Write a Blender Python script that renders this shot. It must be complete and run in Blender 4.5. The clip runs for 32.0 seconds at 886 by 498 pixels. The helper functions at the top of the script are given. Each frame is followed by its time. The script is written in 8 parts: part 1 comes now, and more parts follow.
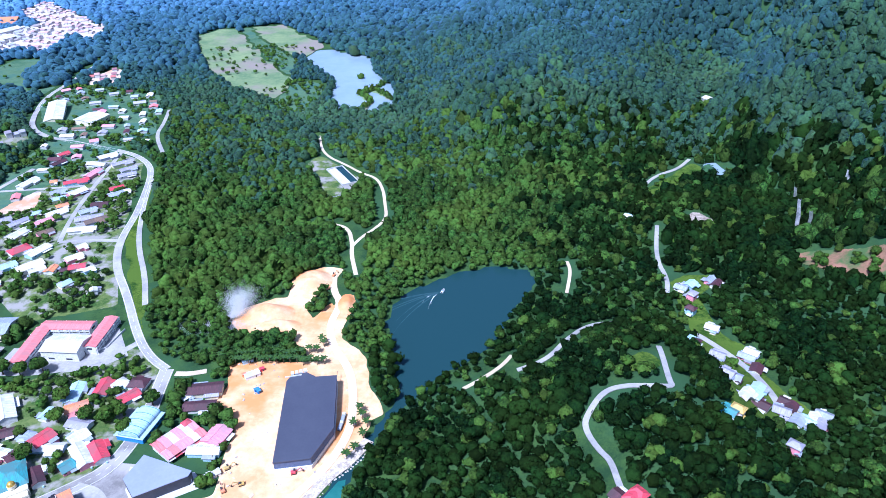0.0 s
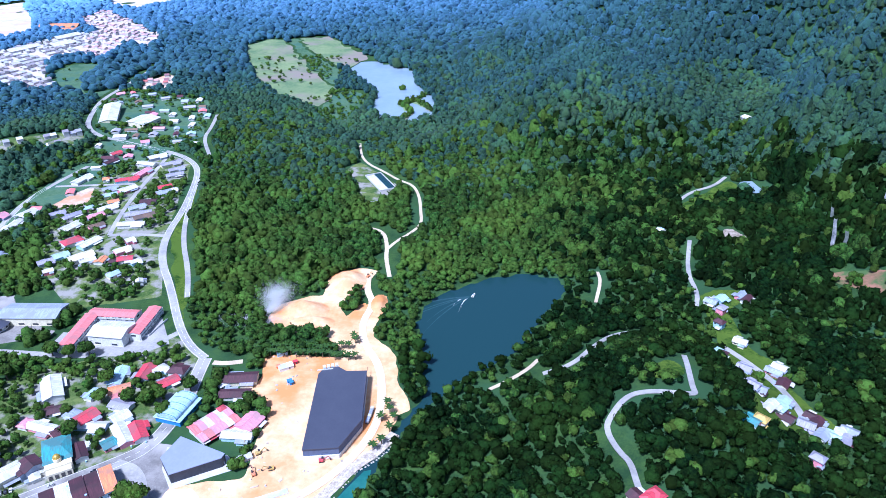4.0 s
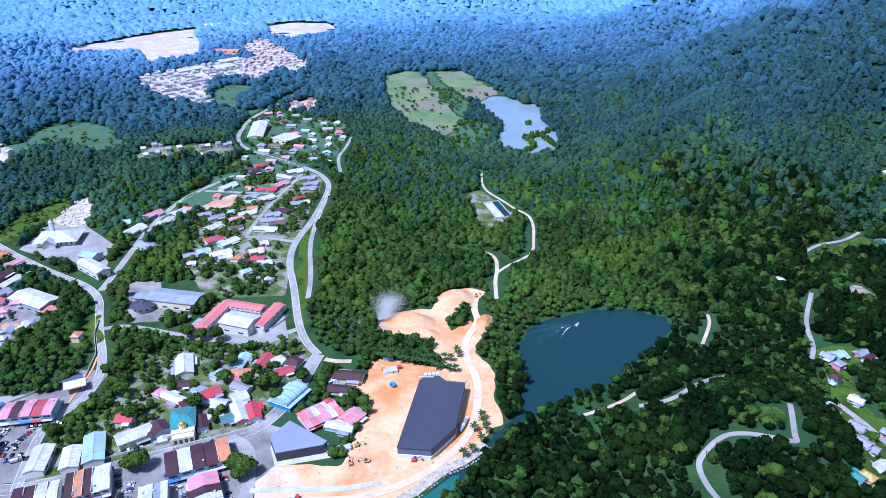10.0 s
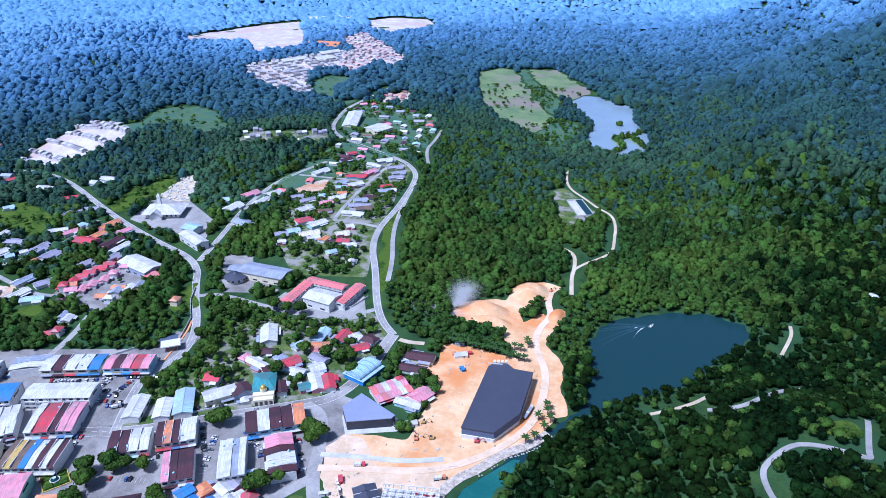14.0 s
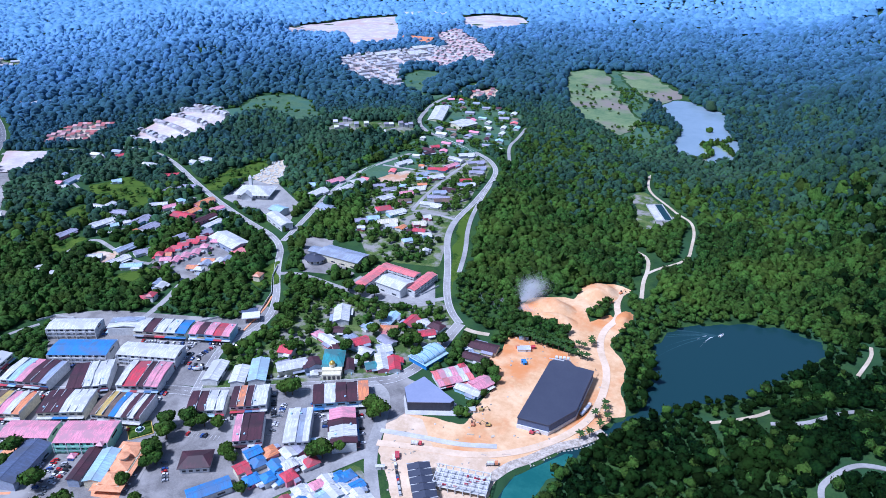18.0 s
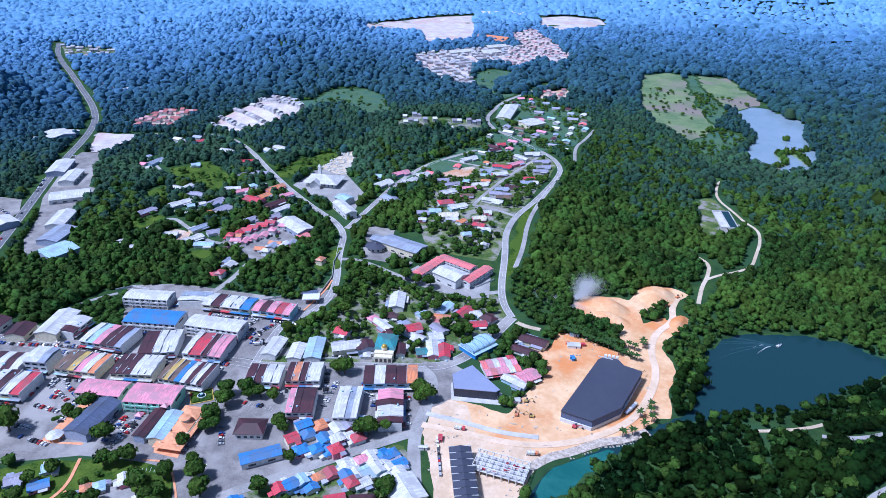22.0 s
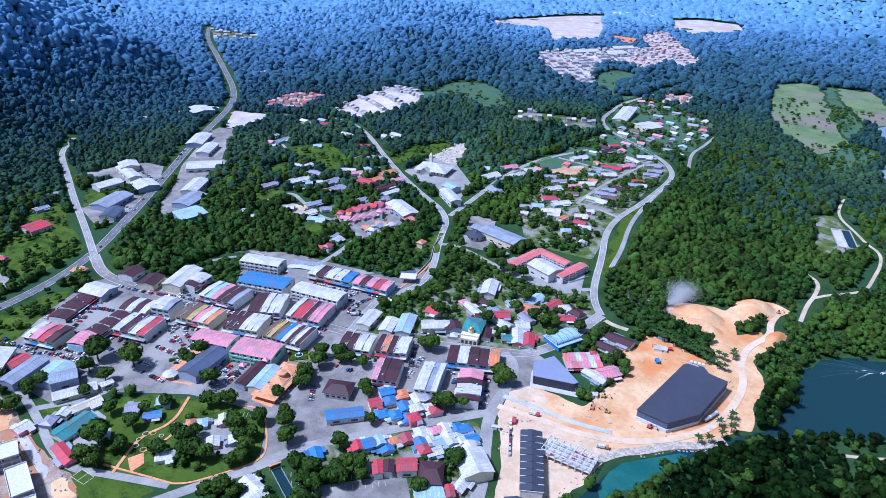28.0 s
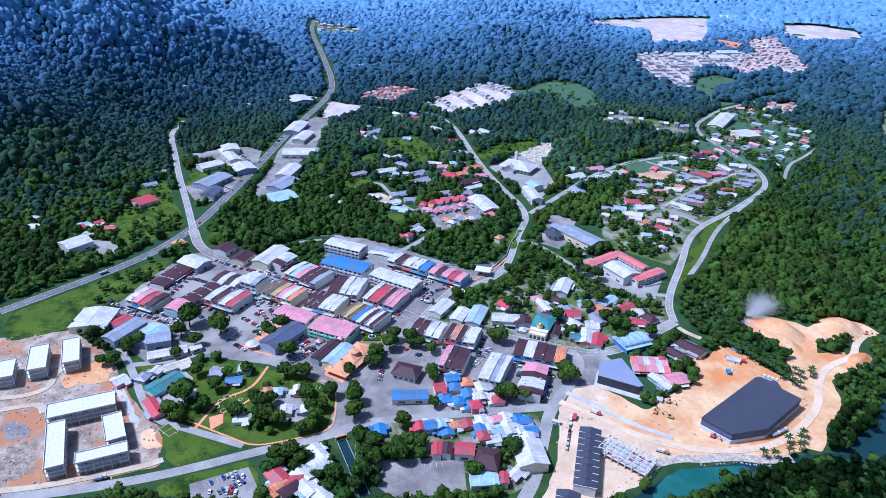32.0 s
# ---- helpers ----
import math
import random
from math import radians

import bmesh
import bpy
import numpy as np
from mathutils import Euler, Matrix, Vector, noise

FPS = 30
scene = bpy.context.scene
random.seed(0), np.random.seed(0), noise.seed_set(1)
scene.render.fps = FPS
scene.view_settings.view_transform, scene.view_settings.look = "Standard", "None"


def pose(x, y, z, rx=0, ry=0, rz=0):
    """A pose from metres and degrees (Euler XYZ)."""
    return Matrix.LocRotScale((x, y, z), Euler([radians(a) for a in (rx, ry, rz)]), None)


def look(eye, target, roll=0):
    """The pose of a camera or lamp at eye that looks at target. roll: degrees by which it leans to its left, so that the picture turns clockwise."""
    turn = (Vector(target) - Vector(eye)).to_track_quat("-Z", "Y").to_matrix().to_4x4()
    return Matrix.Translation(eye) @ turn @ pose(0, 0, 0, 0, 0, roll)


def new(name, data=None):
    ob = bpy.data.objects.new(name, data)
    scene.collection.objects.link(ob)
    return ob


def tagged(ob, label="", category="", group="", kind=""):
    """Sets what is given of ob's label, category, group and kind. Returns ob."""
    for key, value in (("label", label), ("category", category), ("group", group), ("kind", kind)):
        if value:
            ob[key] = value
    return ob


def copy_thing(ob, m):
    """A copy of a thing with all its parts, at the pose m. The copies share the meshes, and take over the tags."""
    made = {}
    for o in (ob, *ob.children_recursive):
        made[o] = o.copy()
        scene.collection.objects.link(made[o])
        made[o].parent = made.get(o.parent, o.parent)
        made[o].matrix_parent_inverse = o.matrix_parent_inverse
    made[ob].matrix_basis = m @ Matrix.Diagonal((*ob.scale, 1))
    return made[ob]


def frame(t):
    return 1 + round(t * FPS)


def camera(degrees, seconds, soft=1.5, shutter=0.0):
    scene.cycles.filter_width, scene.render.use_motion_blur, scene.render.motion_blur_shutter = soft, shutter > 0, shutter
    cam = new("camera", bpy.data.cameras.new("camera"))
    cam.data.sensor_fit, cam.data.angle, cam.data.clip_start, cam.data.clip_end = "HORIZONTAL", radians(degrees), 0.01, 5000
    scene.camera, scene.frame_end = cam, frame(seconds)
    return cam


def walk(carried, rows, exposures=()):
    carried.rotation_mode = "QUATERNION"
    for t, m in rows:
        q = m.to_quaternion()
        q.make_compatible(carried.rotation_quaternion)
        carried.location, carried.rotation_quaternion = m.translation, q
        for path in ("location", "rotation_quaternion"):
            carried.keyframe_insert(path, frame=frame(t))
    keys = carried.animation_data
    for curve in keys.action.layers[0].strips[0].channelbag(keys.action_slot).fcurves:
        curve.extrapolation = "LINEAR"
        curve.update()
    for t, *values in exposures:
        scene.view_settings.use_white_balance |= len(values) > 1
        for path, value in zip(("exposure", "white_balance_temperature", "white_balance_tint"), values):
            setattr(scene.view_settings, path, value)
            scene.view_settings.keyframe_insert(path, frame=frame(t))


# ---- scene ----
cam = camera(64.34, 32.0, 0.42)
PATH = [
    (0, 0.00, 0.00, 340.99, 59.952, 1.235, -0.715),
    (0.5, 0.42, -2.12, 340.79, 59.961, 1.183, -0.232),
    (1, 0.83, -4.23, 340.57, 59.972, 1.102, 0.219),
    (1.5, 1.21, -6.40, 340.36, 59.969, 1.032, 0.732),
    (2, 1.55, -8.61, 340.14, 60.013, 0.967, 1.144),
    (2.5, 1.88, -10.88, 339.93, 60.035, 0.953, 1.571),
    (4.5, 3.43, -19.24, 339.54, 62.214, 0.719, 3.351),
    (5, 3.84, -21.34, 339.29, 63.311, 0.682, 3.949),
    (5.5, 4.27, -23.43, 339.01, 64.100, 0.632, 4.796),
    (6, 4.72, -25.49, 338.73, 64.350, 0.582, 5.613),
    (6.5, 5.22, -27.54, 338.47, 64.427, 0.496, 6.779),
    (7, 5.79, -29.56, 338.26, 64.429, 0.431, 8.297),
    (7.5, 6.48, -31.62, 338.09, 64.449, 0.378, 9.140),
    (8, 7.32, -33.77, 337.94, 64.446, 0.364, 10.140),
    (8.5, 8.28, -35.95, 337.81, 64.434, 0.412, 10.963),
    (9, 9.34, -38.10, 337.73, 64.435, 0.420, 11.757),
    (9.5, 10.51, -40.22, 337.75, 64.444, 0.399, 12.637),
    (10, 11.80, -42.33, 337.86, 64.423, 0.380, 13.640),
    (10.5, 13.24, -44.48, 338.04, 64.409, 0.437, 14.623),
    (11, 14.75, -46.60, 338.19, 64.383, 0.419, 15.614),
    (11.5, 16.22, -48.61, 338.23, 64.361, 0.388, 16.554),
    (12, 17.62, -50.39, 338.11, 64.374, 0.351, 17.568),
    (12.5, 18.95, -51.95, 337.86, 64.386, 0.299, 18.660),
    (13, 20.32, -53.42, 337.56, 64.371, 0.218, 19.718),
    (13.5, 21.77, -54.86, 337.32, 64.362, 0.169, 20.544),
    (14, 23.28, -56.29, 337.17, 64.334, 0.076, 21.496),
    (14.5, 24.84, -57.69, 337.12, 64.322, -0.017, 22.410),
    (16.5, 32.42, -63.10, 338.71, 64.232, -0.223, 26.123),
    (17, 34.40, -64.12, 338.95, 64.190, -0.252, 27.061),
    (17.5, 36.41, -65.10, 339.15, 64.161, -0.354, 28.088),
    (18, 38.41, -66.04, 339.27, 64.123, -0.429, 29.136),
    (18.5, 40.38, -66.92, 339.27, 64.109, -0.460, 30.106),
    (19, 42.32, -67.80, 339.14, 64.118, -0.513, 30.981),
    (19.5, 44.24, -68.67, 338.93, 64.101, -0.557, 31.874),
    (20, 46.21, -69.52, 338.74, 64.098, -0.608, 32.685),
    (20.5, 48.25, -70.35, 338.58, 64.099, -0.664, 33.423),
    (21, 50.34, -71.20, 338.44, 64.094, -0.689, 34.103),
    (21.5, 52.43, -72.05, 338.32, 64.075, -0.753, 34.823),
    (22, 54.52, -72.89, 338.24, 64.077, -0.764, 35.378),
    (22.5, 56.57, -73.67, 338.21, 64.059, -0.785, 36.060),
    (23, 58.60, -74.39, 338.26, 64.038, -0.838, 37.042),
    (23.5, 60.63, -75.01, 338.38, 63.988, -0.891, 38.190),
    (24, 62.68, -75.55, 338.53, 63.941, -1.014, 39.501),
    (24.5, 64.74, -76.04, 338.65, 63.906, -1.059, 40.643),
    (25, 66.87, -76.55, 338.74, 63.862, -1.116, 41.710),
    (25.5, 69.08, -77.06, 338.83, 63.839, -1.144, 42.477),
    (27.5, 78.36, -79.08, 339.44, 63.711, -1.282, 45.356),
    (28, 80.58, -79.53, 339.65, 63.689, -1.321, 45.823),
    (28.5, 82.76, -79.99, 339.89, 63.680, -1.298, 46.349),
    (29, 84.92, -80.46, 340.17, 63.619, -1.352, 47.344),
    (29.5, 87.09, -80.91, 340.49, 63.568, -1.467, 48.701),
    (30, 89.29, -81.28, 340.84, 63.511, -1.547, 49.929),
    (30.5, 91.53, -81.51, 341.20, 63.460, -1.551, 51.026),
    (31, 93.87, -81.57, 341.59, 63.401, -1.635, 52.210),
    (31.5, 96.30, -81.47, 341.99, 63.363, -1.536, 53.216),
    (32, 98.78, -81.28, 342.40, 63.325, -1.494, 53.814),
]
EXPOSURES = [(0.0, 1.0, 4800, 20), (5.0, 0.86, 4800, 20), (13.0, 0.47, 4800, 20), (32.0, 0.32, 4800, 20)]
walk(cam, [(t, pose(x, y, z, rx, ry, rz)) for t, x, y, z, rx, ry, rz in PATH], EXPOSURES)


# ---- light ----
world = bpy.data.worlds.new("sky")
scene.world = world
world.use_nodes = True
wn, wl = world.node_tree.nodes, world.node_tree.links
sky = wn.new("ShaderNodeTexSky")
sky.sky_type, sky.sun_disc = "NISHITA", False
sky.sun_elevation, sky.sun_rotation, sky.dust_density, sky.ozone_density = radians(58), radians(215), 2.0, 2.0
wl.new(sky.outputs[0], wn["Background"].inputs[0])
wn["Background"].inputs[1].default_value = 0.07
sun = new("sun", bpy.data.lights.new("sun", "SUN"))
sun.data.energy, sun.data.angle, sun.data.color = 3.8, radians(7), (1.0, 0.94, 0.86)
sun.matrix_world = look((0, 0, 900), Vector((0, 0, 900)) - Vector((math.sin(radians(215)) * math.cos(radians(58)), math.cos(radians(215)) * math.cos(radians(58)), math.sin(radians(58)))))
tagged(sun, "soft hazy tropical daylight sun", "sun", kind="structure")


# ---- materials ----
def node(nt, kind, **sockets):
    n = nt.nodes.new(kind)
    for k, v in sockets.items():
        n.inputs[k.replace("_", " ")].default_value = v
    return n


def surface(name, a, b, scale=0.2, rough=0.8, metal=0.0, fine=2.0, bump=0.0, c=None, cscale=0.02, tone=0.0, streak=None, spec=0.5):
    """A surface of two tones mixed by coarse and fine noise, a third tone in large patches, tone shift from piece to piece."""
    m = bpy.data.materials.new(name)
    m.use_nodes = True
    nt = m.node_tree
    p = nt.nodes["Principled BSDF"]
    p.inputs["Roughness"].default_value, p.inputs["Metallic"].default_value = rough, metal
    p.inputs["Specular IOR Level"].default_value = spec
    geo = nt.nodes.new("ShaderNodeNewGeometry")
    src = geo.outputs["Position"]
    if streak:
        mp = nt.nodes.new("ShaderNodeMapping")
        mp.inputs["Scale"].default_value = streak
        nt.links.new(nt.nodes.new("ShaderNodeTexCoord").outputs["Object"], mp.inputs[0])
        src = mp.outputs[0]
    n1 = node(nt, "ShaderNodeTexNoise", Scale=scale, Detail=6.0, Roughness=0.62)
    n2 = node(nt, "ShaderNodeTexNoise", Scale=fine, Detail=3.0, Roughness=0.7)
    nt.links.new(src, n1.inputs["Vector"])
    nt.links.new(src, n2.inputs["Vector"])
    add = nt.nodes.new("ShaderNodeMath")
    add.operation = "MULTIPLY_ADD"
    add.inputs[1].default_value = 0.45
    sub = nt.nodes.new("ShaderNodeMath")
    sub.operation = "MULTIPLY_ADD"
    sub.inputs[1].default_value, sub.inputs[2].default_value = 1.0, -0.225
    nt.links.new(n1.outputs[0], sub.inputs[0])
    nt.links.new(n2.outputs[0], add.inputs[0])
    nt.links.new(sub.outputs[0], add.inputs[2])
    ramp = nt.nodes.new("ShaderNodeValToRGB")
    ramp.color_ramp.elements[0].position, ramp.color_ramp.elements[1].position = 0.36, 0.64
    ramp.color_ramp.elements[0].color, ramp.color_ramp.elements[1].color = (*a, 1), (*b, 1)
    nt.links.new(add.outputs[0], ramp.inputs[0])
    out = ramp.outputs[0]
    if c:
        n3 = node(nt, "ShaderNodeTexNoise", Scale=cscale, Detail=5.0, Roughness=0.6)
        nt.links.new(geo.outputs["Position"], n3.inputs["Vector"])
        r3 = nt.nodes.new("ShaderNodeValToRGB")
        r3.color_ramp.elements[0].position, r3.color_ramp.elements[1].position = 0.48, 0.6
        nt.links.new(n3.outputs[0], r3.inputs[0])
        mix = nt.nodes.new("ShaderNodeMix")
        mix.data_type = "RGBA"
        nt.links.new(r3.outputs[0], mix.inputs[0])
        nt.links.new(out, mix.inputs[6])
        mix.inputs[7].default_value = (*c, 1)
        out = mix.outputs[2]
    if tone:
        hsv = nt.nodes.new("ShaderNodeHueSaturation")
        mr = nt.nodes.new("ShaderNodeMapRange")
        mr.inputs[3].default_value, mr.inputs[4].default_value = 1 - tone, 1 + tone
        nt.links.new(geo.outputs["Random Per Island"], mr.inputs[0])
        nt.links.new(mr.outputs[0], hsv.inputs["Value"])
        nt.links.new(out, hsv.inputs["Color"])
        out = hsv.outputs[0]
    nt.links.new(out, p.inputs["Base Color"])
    if bump:
        bp = nt.nodes.new("ShaderNodeBump")
        bp.inputs["Strength"].default_value, bp.inputs["Distance"].default_value = bump, 0.3
        nt.links.new(add.outputs[0], bp.inputs["Height"])
        nt.links.new(bp.outputs[0], p.inputs["Normal"])
    return m


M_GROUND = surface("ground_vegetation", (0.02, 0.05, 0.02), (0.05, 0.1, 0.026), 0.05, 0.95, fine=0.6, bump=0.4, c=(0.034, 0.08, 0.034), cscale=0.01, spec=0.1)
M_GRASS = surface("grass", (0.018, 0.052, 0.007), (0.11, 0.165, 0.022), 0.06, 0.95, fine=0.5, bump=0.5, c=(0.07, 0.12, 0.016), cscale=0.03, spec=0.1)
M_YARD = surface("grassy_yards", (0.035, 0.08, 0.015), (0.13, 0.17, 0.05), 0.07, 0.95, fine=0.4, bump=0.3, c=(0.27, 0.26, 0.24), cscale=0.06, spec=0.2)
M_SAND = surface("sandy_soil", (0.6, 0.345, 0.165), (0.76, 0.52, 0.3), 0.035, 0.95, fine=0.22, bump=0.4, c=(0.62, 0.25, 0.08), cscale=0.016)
M_SAND_PALE = surface("pale_sandy_soil", (0.56, 0.41, 0.27), (0.76, 0.61, 0.45), 0.04, 0.95, fine=0.25, bump=0.4, c=(0.6, 0.42, 0.26), cscale=0.02)
M_CLAY = surface("pale_clay", (0.4, 0.3, 0.22), (0.66, 0.54, 0.43), 0.06, 0.95, fine=0.4, bump=0.3, c=(0.5, 0.27, 0.15), cscale=0.02)
M_ASPHALT = surface("asphalt", (0.155, 0.147, 0.142), (0.27, 0.257, 0.247), 0.07, 0.85, fine=0.8, c=(0.34, 0.325, 0.31), cscale=0.02)
M_ROAD = surface("worn_road", (0.25, 0.245, 0.24), (0.38, 0.37, 0.355), 0.05, 0.85, fine=0.5)
M_HIGHWAY = surface("dark_highway", (0.11, 0.115, 0.13), (0.17, 0.175, 0.19), 0.05, 0.85, fine=0.6)
M_TRACK = surface("dirt_track", (0.45, 0.36, 0.25), (0.6, 0.52, 0.4), 0.06, 0.95, fine=0.5)
M_SITE = surface("churned_site_soil", (0.2, 0.155, 0.12), (0.5, 0.42, 0.35), 0.07, 0.95, fine=0.5, bump=0.5, c=(0.42, 0.2, 0.1), cscale=0.03)
M_MARSH = surface("marsh_grass", (0.09, 0.16, 0.07), (0.19, 0.25, 0.11), 0.02, 0.95, fine=0.15, c=(0.22, 0.19, 0.16), cscale=0.007)
# far meadow and far soil: colours dulled and paled to paint in haze
M_FAR_GRASS = surface("hazed_far_meadow", (0.05, 0.11, 0.06), (0.12, 0.19, 0.1), 0.02, 0.95, fine=0.2, bump=0.3, c=(0.06, 0.13, 0.09), cscale=0.02, spec=0.1)
M_FAR_SOIL = surface("hazed_far_soil", (0.42, 0.37, 0.36), (0.62, 0.57, 0.56), 0.03, 0.95, fine=0.15, bump=0.3, c=(0.5, 0.38, 0.34), cscale=0.012)
M_HAUL = surface("haul_road", (0.6, 0.44, 0.29), (0.74, 0.58, 0.42), 0.04, 0.95, fine=0.3)
M_CREEK = surface("green_creek_water", (0.02, 0.11, 0.1), (0.035, 0.15, 0.13), 0.03, 0.08, fine=0.2)
M_CONC = surface("concrete", (0.42, 0.42, 0.42), (0.58, 0.57, 0.55), 0.1, 0.85, fine=1.0)


def leaf_material(name, dark, light, patch, pscale, haze_sheen=0.06, tone=0.45, spec=0.1):
    """Leaves: tone by stands, by crown and by clump, darker in the hollows of the clumpy relief; a bluish sheen stands
    in for distance haze.
    """
    m = bpy.data.materials.new(name)
    m.use_nodes = True
    nt = m.node_tree
    p = nt.nodes["Principled BSDF"]
    p.inputs["Roughness"].default_value, p.inputs["Specular IOR Level"].default_value = 0.62, spec
    # blue-tinted sheen, weighted to paint distance haze onto the leaves
    p.inputs["Sheen Weight"].default_value, p.inputs["Sheen Roughness"].default_value = haze_sheen, 0.6
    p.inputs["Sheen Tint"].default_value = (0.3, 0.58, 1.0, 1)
    geo = nt.nodes.new("ShaderNodeNewGeometry")
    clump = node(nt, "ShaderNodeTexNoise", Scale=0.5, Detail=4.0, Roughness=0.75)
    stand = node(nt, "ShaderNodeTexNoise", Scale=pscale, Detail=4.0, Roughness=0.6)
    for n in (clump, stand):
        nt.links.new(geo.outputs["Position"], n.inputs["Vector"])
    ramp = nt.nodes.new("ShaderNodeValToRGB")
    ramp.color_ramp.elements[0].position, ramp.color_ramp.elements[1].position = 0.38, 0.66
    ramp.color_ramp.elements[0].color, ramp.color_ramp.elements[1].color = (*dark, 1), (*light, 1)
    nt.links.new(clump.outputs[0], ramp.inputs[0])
    where = nt.nodes.new("ShaderNodeMapRange")
    where.inputs[1].default_value, where.inputs[2].default_value, where.inputs[4].default_value = 0.42, 0.66, 0.7
    nt.links.new(stand.outputs[0], where.inputs[0])
    mix = nt.nodes.new("ShaderNodeMix")
    mix.data_type = "RGBA"
    mix.inputs[7].default_value = (*patch, 1)
    nt.links.new(where.outputs[0], mix.inputs[0])
    nt.links.new(ramp.outputs[0], mix.inputs[6])
    hsv = nt.nodes.new("ShaderNodeHueSaturation")
    for socket, low, high in (("Value", 1 - tone, 1 + tone), ("Hue", 0.485, 0.512)):
        mr = nt.nodes.new("ShaderNodeMapRange")
        mr.inputs[3].default_value, mr.inputs[4].default_value = low, high
        nt.links.new(geo.outputs["Random Per Island"], mr.inputs[0])
        nt.links.new(mr.outputs[0], hsv.inputs[socket])
    nt.links.new(mix.outputs[2], hsv.inputs["Color"])
    nt.links.new(hsv.outputs[0], p.inputs["Base Color"])
    bp = node(nt, "ShaderNodeBump", Strength=1.0, Distance=1.6)
    nt.links.new(clump.outputs[0], bp.inputs["Height"])
    nt.links.new(bp.outputs[0], p.inputs["Normal"])
    return m


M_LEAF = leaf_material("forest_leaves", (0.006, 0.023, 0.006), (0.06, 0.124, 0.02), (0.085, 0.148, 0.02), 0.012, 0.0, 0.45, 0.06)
# darkened copy of the forest leaves, with shade put into the colour
M_LEAF_SHADED = leaf_material("shade_painted_leaves", (0.0016, 0.007, 0.003), (0.0105, 0.028, 0.0058), (0.02, 0.044, 0.007), 0.016, 0.0, 0.5, 0.02)
# rainforest from lower slopes to farthest hills: eight steps of distance haze painted into leaves
HAZE_TONES = (((0.009, 0.03, 0.007), (0.06, 0.124, 0.018), (0.085, 0.15, 0.018), 0.0), ((0.01, 0.034, 0.03), (0.034, 0.088, 0.07), (0.036, 0.094, 0.066), 0.15), ((0.019, 0.06, 0.095), (0.043, 0.116, 0.165), (0.042, 0.115, 0.155), 0.4),
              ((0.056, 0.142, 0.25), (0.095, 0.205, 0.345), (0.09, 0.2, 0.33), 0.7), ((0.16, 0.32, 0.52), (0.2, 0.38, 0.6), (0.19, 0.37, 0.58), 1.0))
HAZE_NAMES = ("slope", "lower_ridge", "ridge", "upper_ridge", "hill", "high_hill", "mountain", "far_mountain")
M_LEAF_HAZED = []
for i, name in enumerate(HAZE_NAMES):
    a, b = HAZE_TONES[(i + 1) // 2], HAZE_TONES[(i + 2) // 2]
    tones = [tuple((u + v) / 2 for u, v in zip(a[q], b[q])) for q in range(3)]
    M_LEAF_HAZED.append(leaf_material(name + "_hazed_leaves", *tones, 0.01, (a[3] + b[3]) / 2, 0.32))

m = M_WATER = bpy.data.materials.new("lake_water")
m.use_nodes = True
p = m.node_tree.nodes["Principled BSDF"]
p.inputs["Base Color"].default_value, p.inputs["Roughness"].default_value, p.inputs["IOR"].default_value = (0.015, 0.045, 0.052, 1), 0.05, 1.33
nz = node(m.node_tree, "ShaderNodeTexNoise", Scale=0.6, Detail=4.0)
m.node_tree.links.new(m.node_tree.nodes.new("ShaderNodeNewGeometry").outputs["Position"], nz.inputs["Vector"])
bp = node(m.node_tree, "ShaderNodeBump", Strength=0.05, Distance=0.1)
m.node_tree.links.new(nz.outputs[0], bp.inputs["Height"])
m.node_tree.links.new(bp.outputs[0], p.inputs["Normal"])


# silt colour, made paler to stand in for the sky reflected in far water
M_POND = surface("silty_sky_water", (0.22, 0.3, 0.36), (0.27, 0.35, 0.42), 0.01, 0.1, fine=0.05)


M_PUDDLE = surface("muddy_water", (0.2, 0.19, 0.19), (0.3, 0.28, 0.27), 0.1, 0.2, fine=0.5)


# ---- the lie of the land ----
def fbm(x, y, s, seed=0, octaves=4):
    """Smooth value noise on arrays, about -1 to 1, features s metres wide."""
    x, y = np.asarray(x, float), np.asarray(y, float)
    out, amp, tot = np.zeros_like(x), 1.0, 0.0
    for o in range(octaves):
        u, v = x / s + 31.7 * seed + 7.3 * o, y / s + 17.1 * seed + 3.1 * o
        iu, iv = np.floor(u), np.floor(v)
        fu, fv = u - iu, v - iv
        fu, fv = fu * fu * (3 - 2 * fu), fv * fv * (3 - 2 * fv)

        def h(a, b):
            k = np.sin(a * 127.1 + b * 311.7 + seed * 74.7) * 43758.5453
            return (k - np.floor(k)) * 2 - 1
        out += amp * ((h(iu, iv) * (1 - fu) + h(iu + 1, iv) * fu) * (1 - fv) + (h(iu, iv + 1) * (1 - fu) + h(iu + 1, iv + 1) * fu) * fv)
        tot += amp
        amp *= 0.5
        s *= 0.5
    return out / tot


def smooth(x, a, b):
    t = np.clip((x - a) / (b - a), 0, 1)
    return t * t * (3 - 2 * t)


def bump_at(x, y, cx, cy, rx, ry, rot, h):
    c, s = math.cos(radians(rot)), math.sin(radians(rot))
    u, v = ((x - cx) * c + (y - cy) * s) / rx, (-(x - cx) * s + (y - cy) * c) / ry
    return h * smooth(1 - np.sqrt(u * u + v * v), 0.0, 1.0)


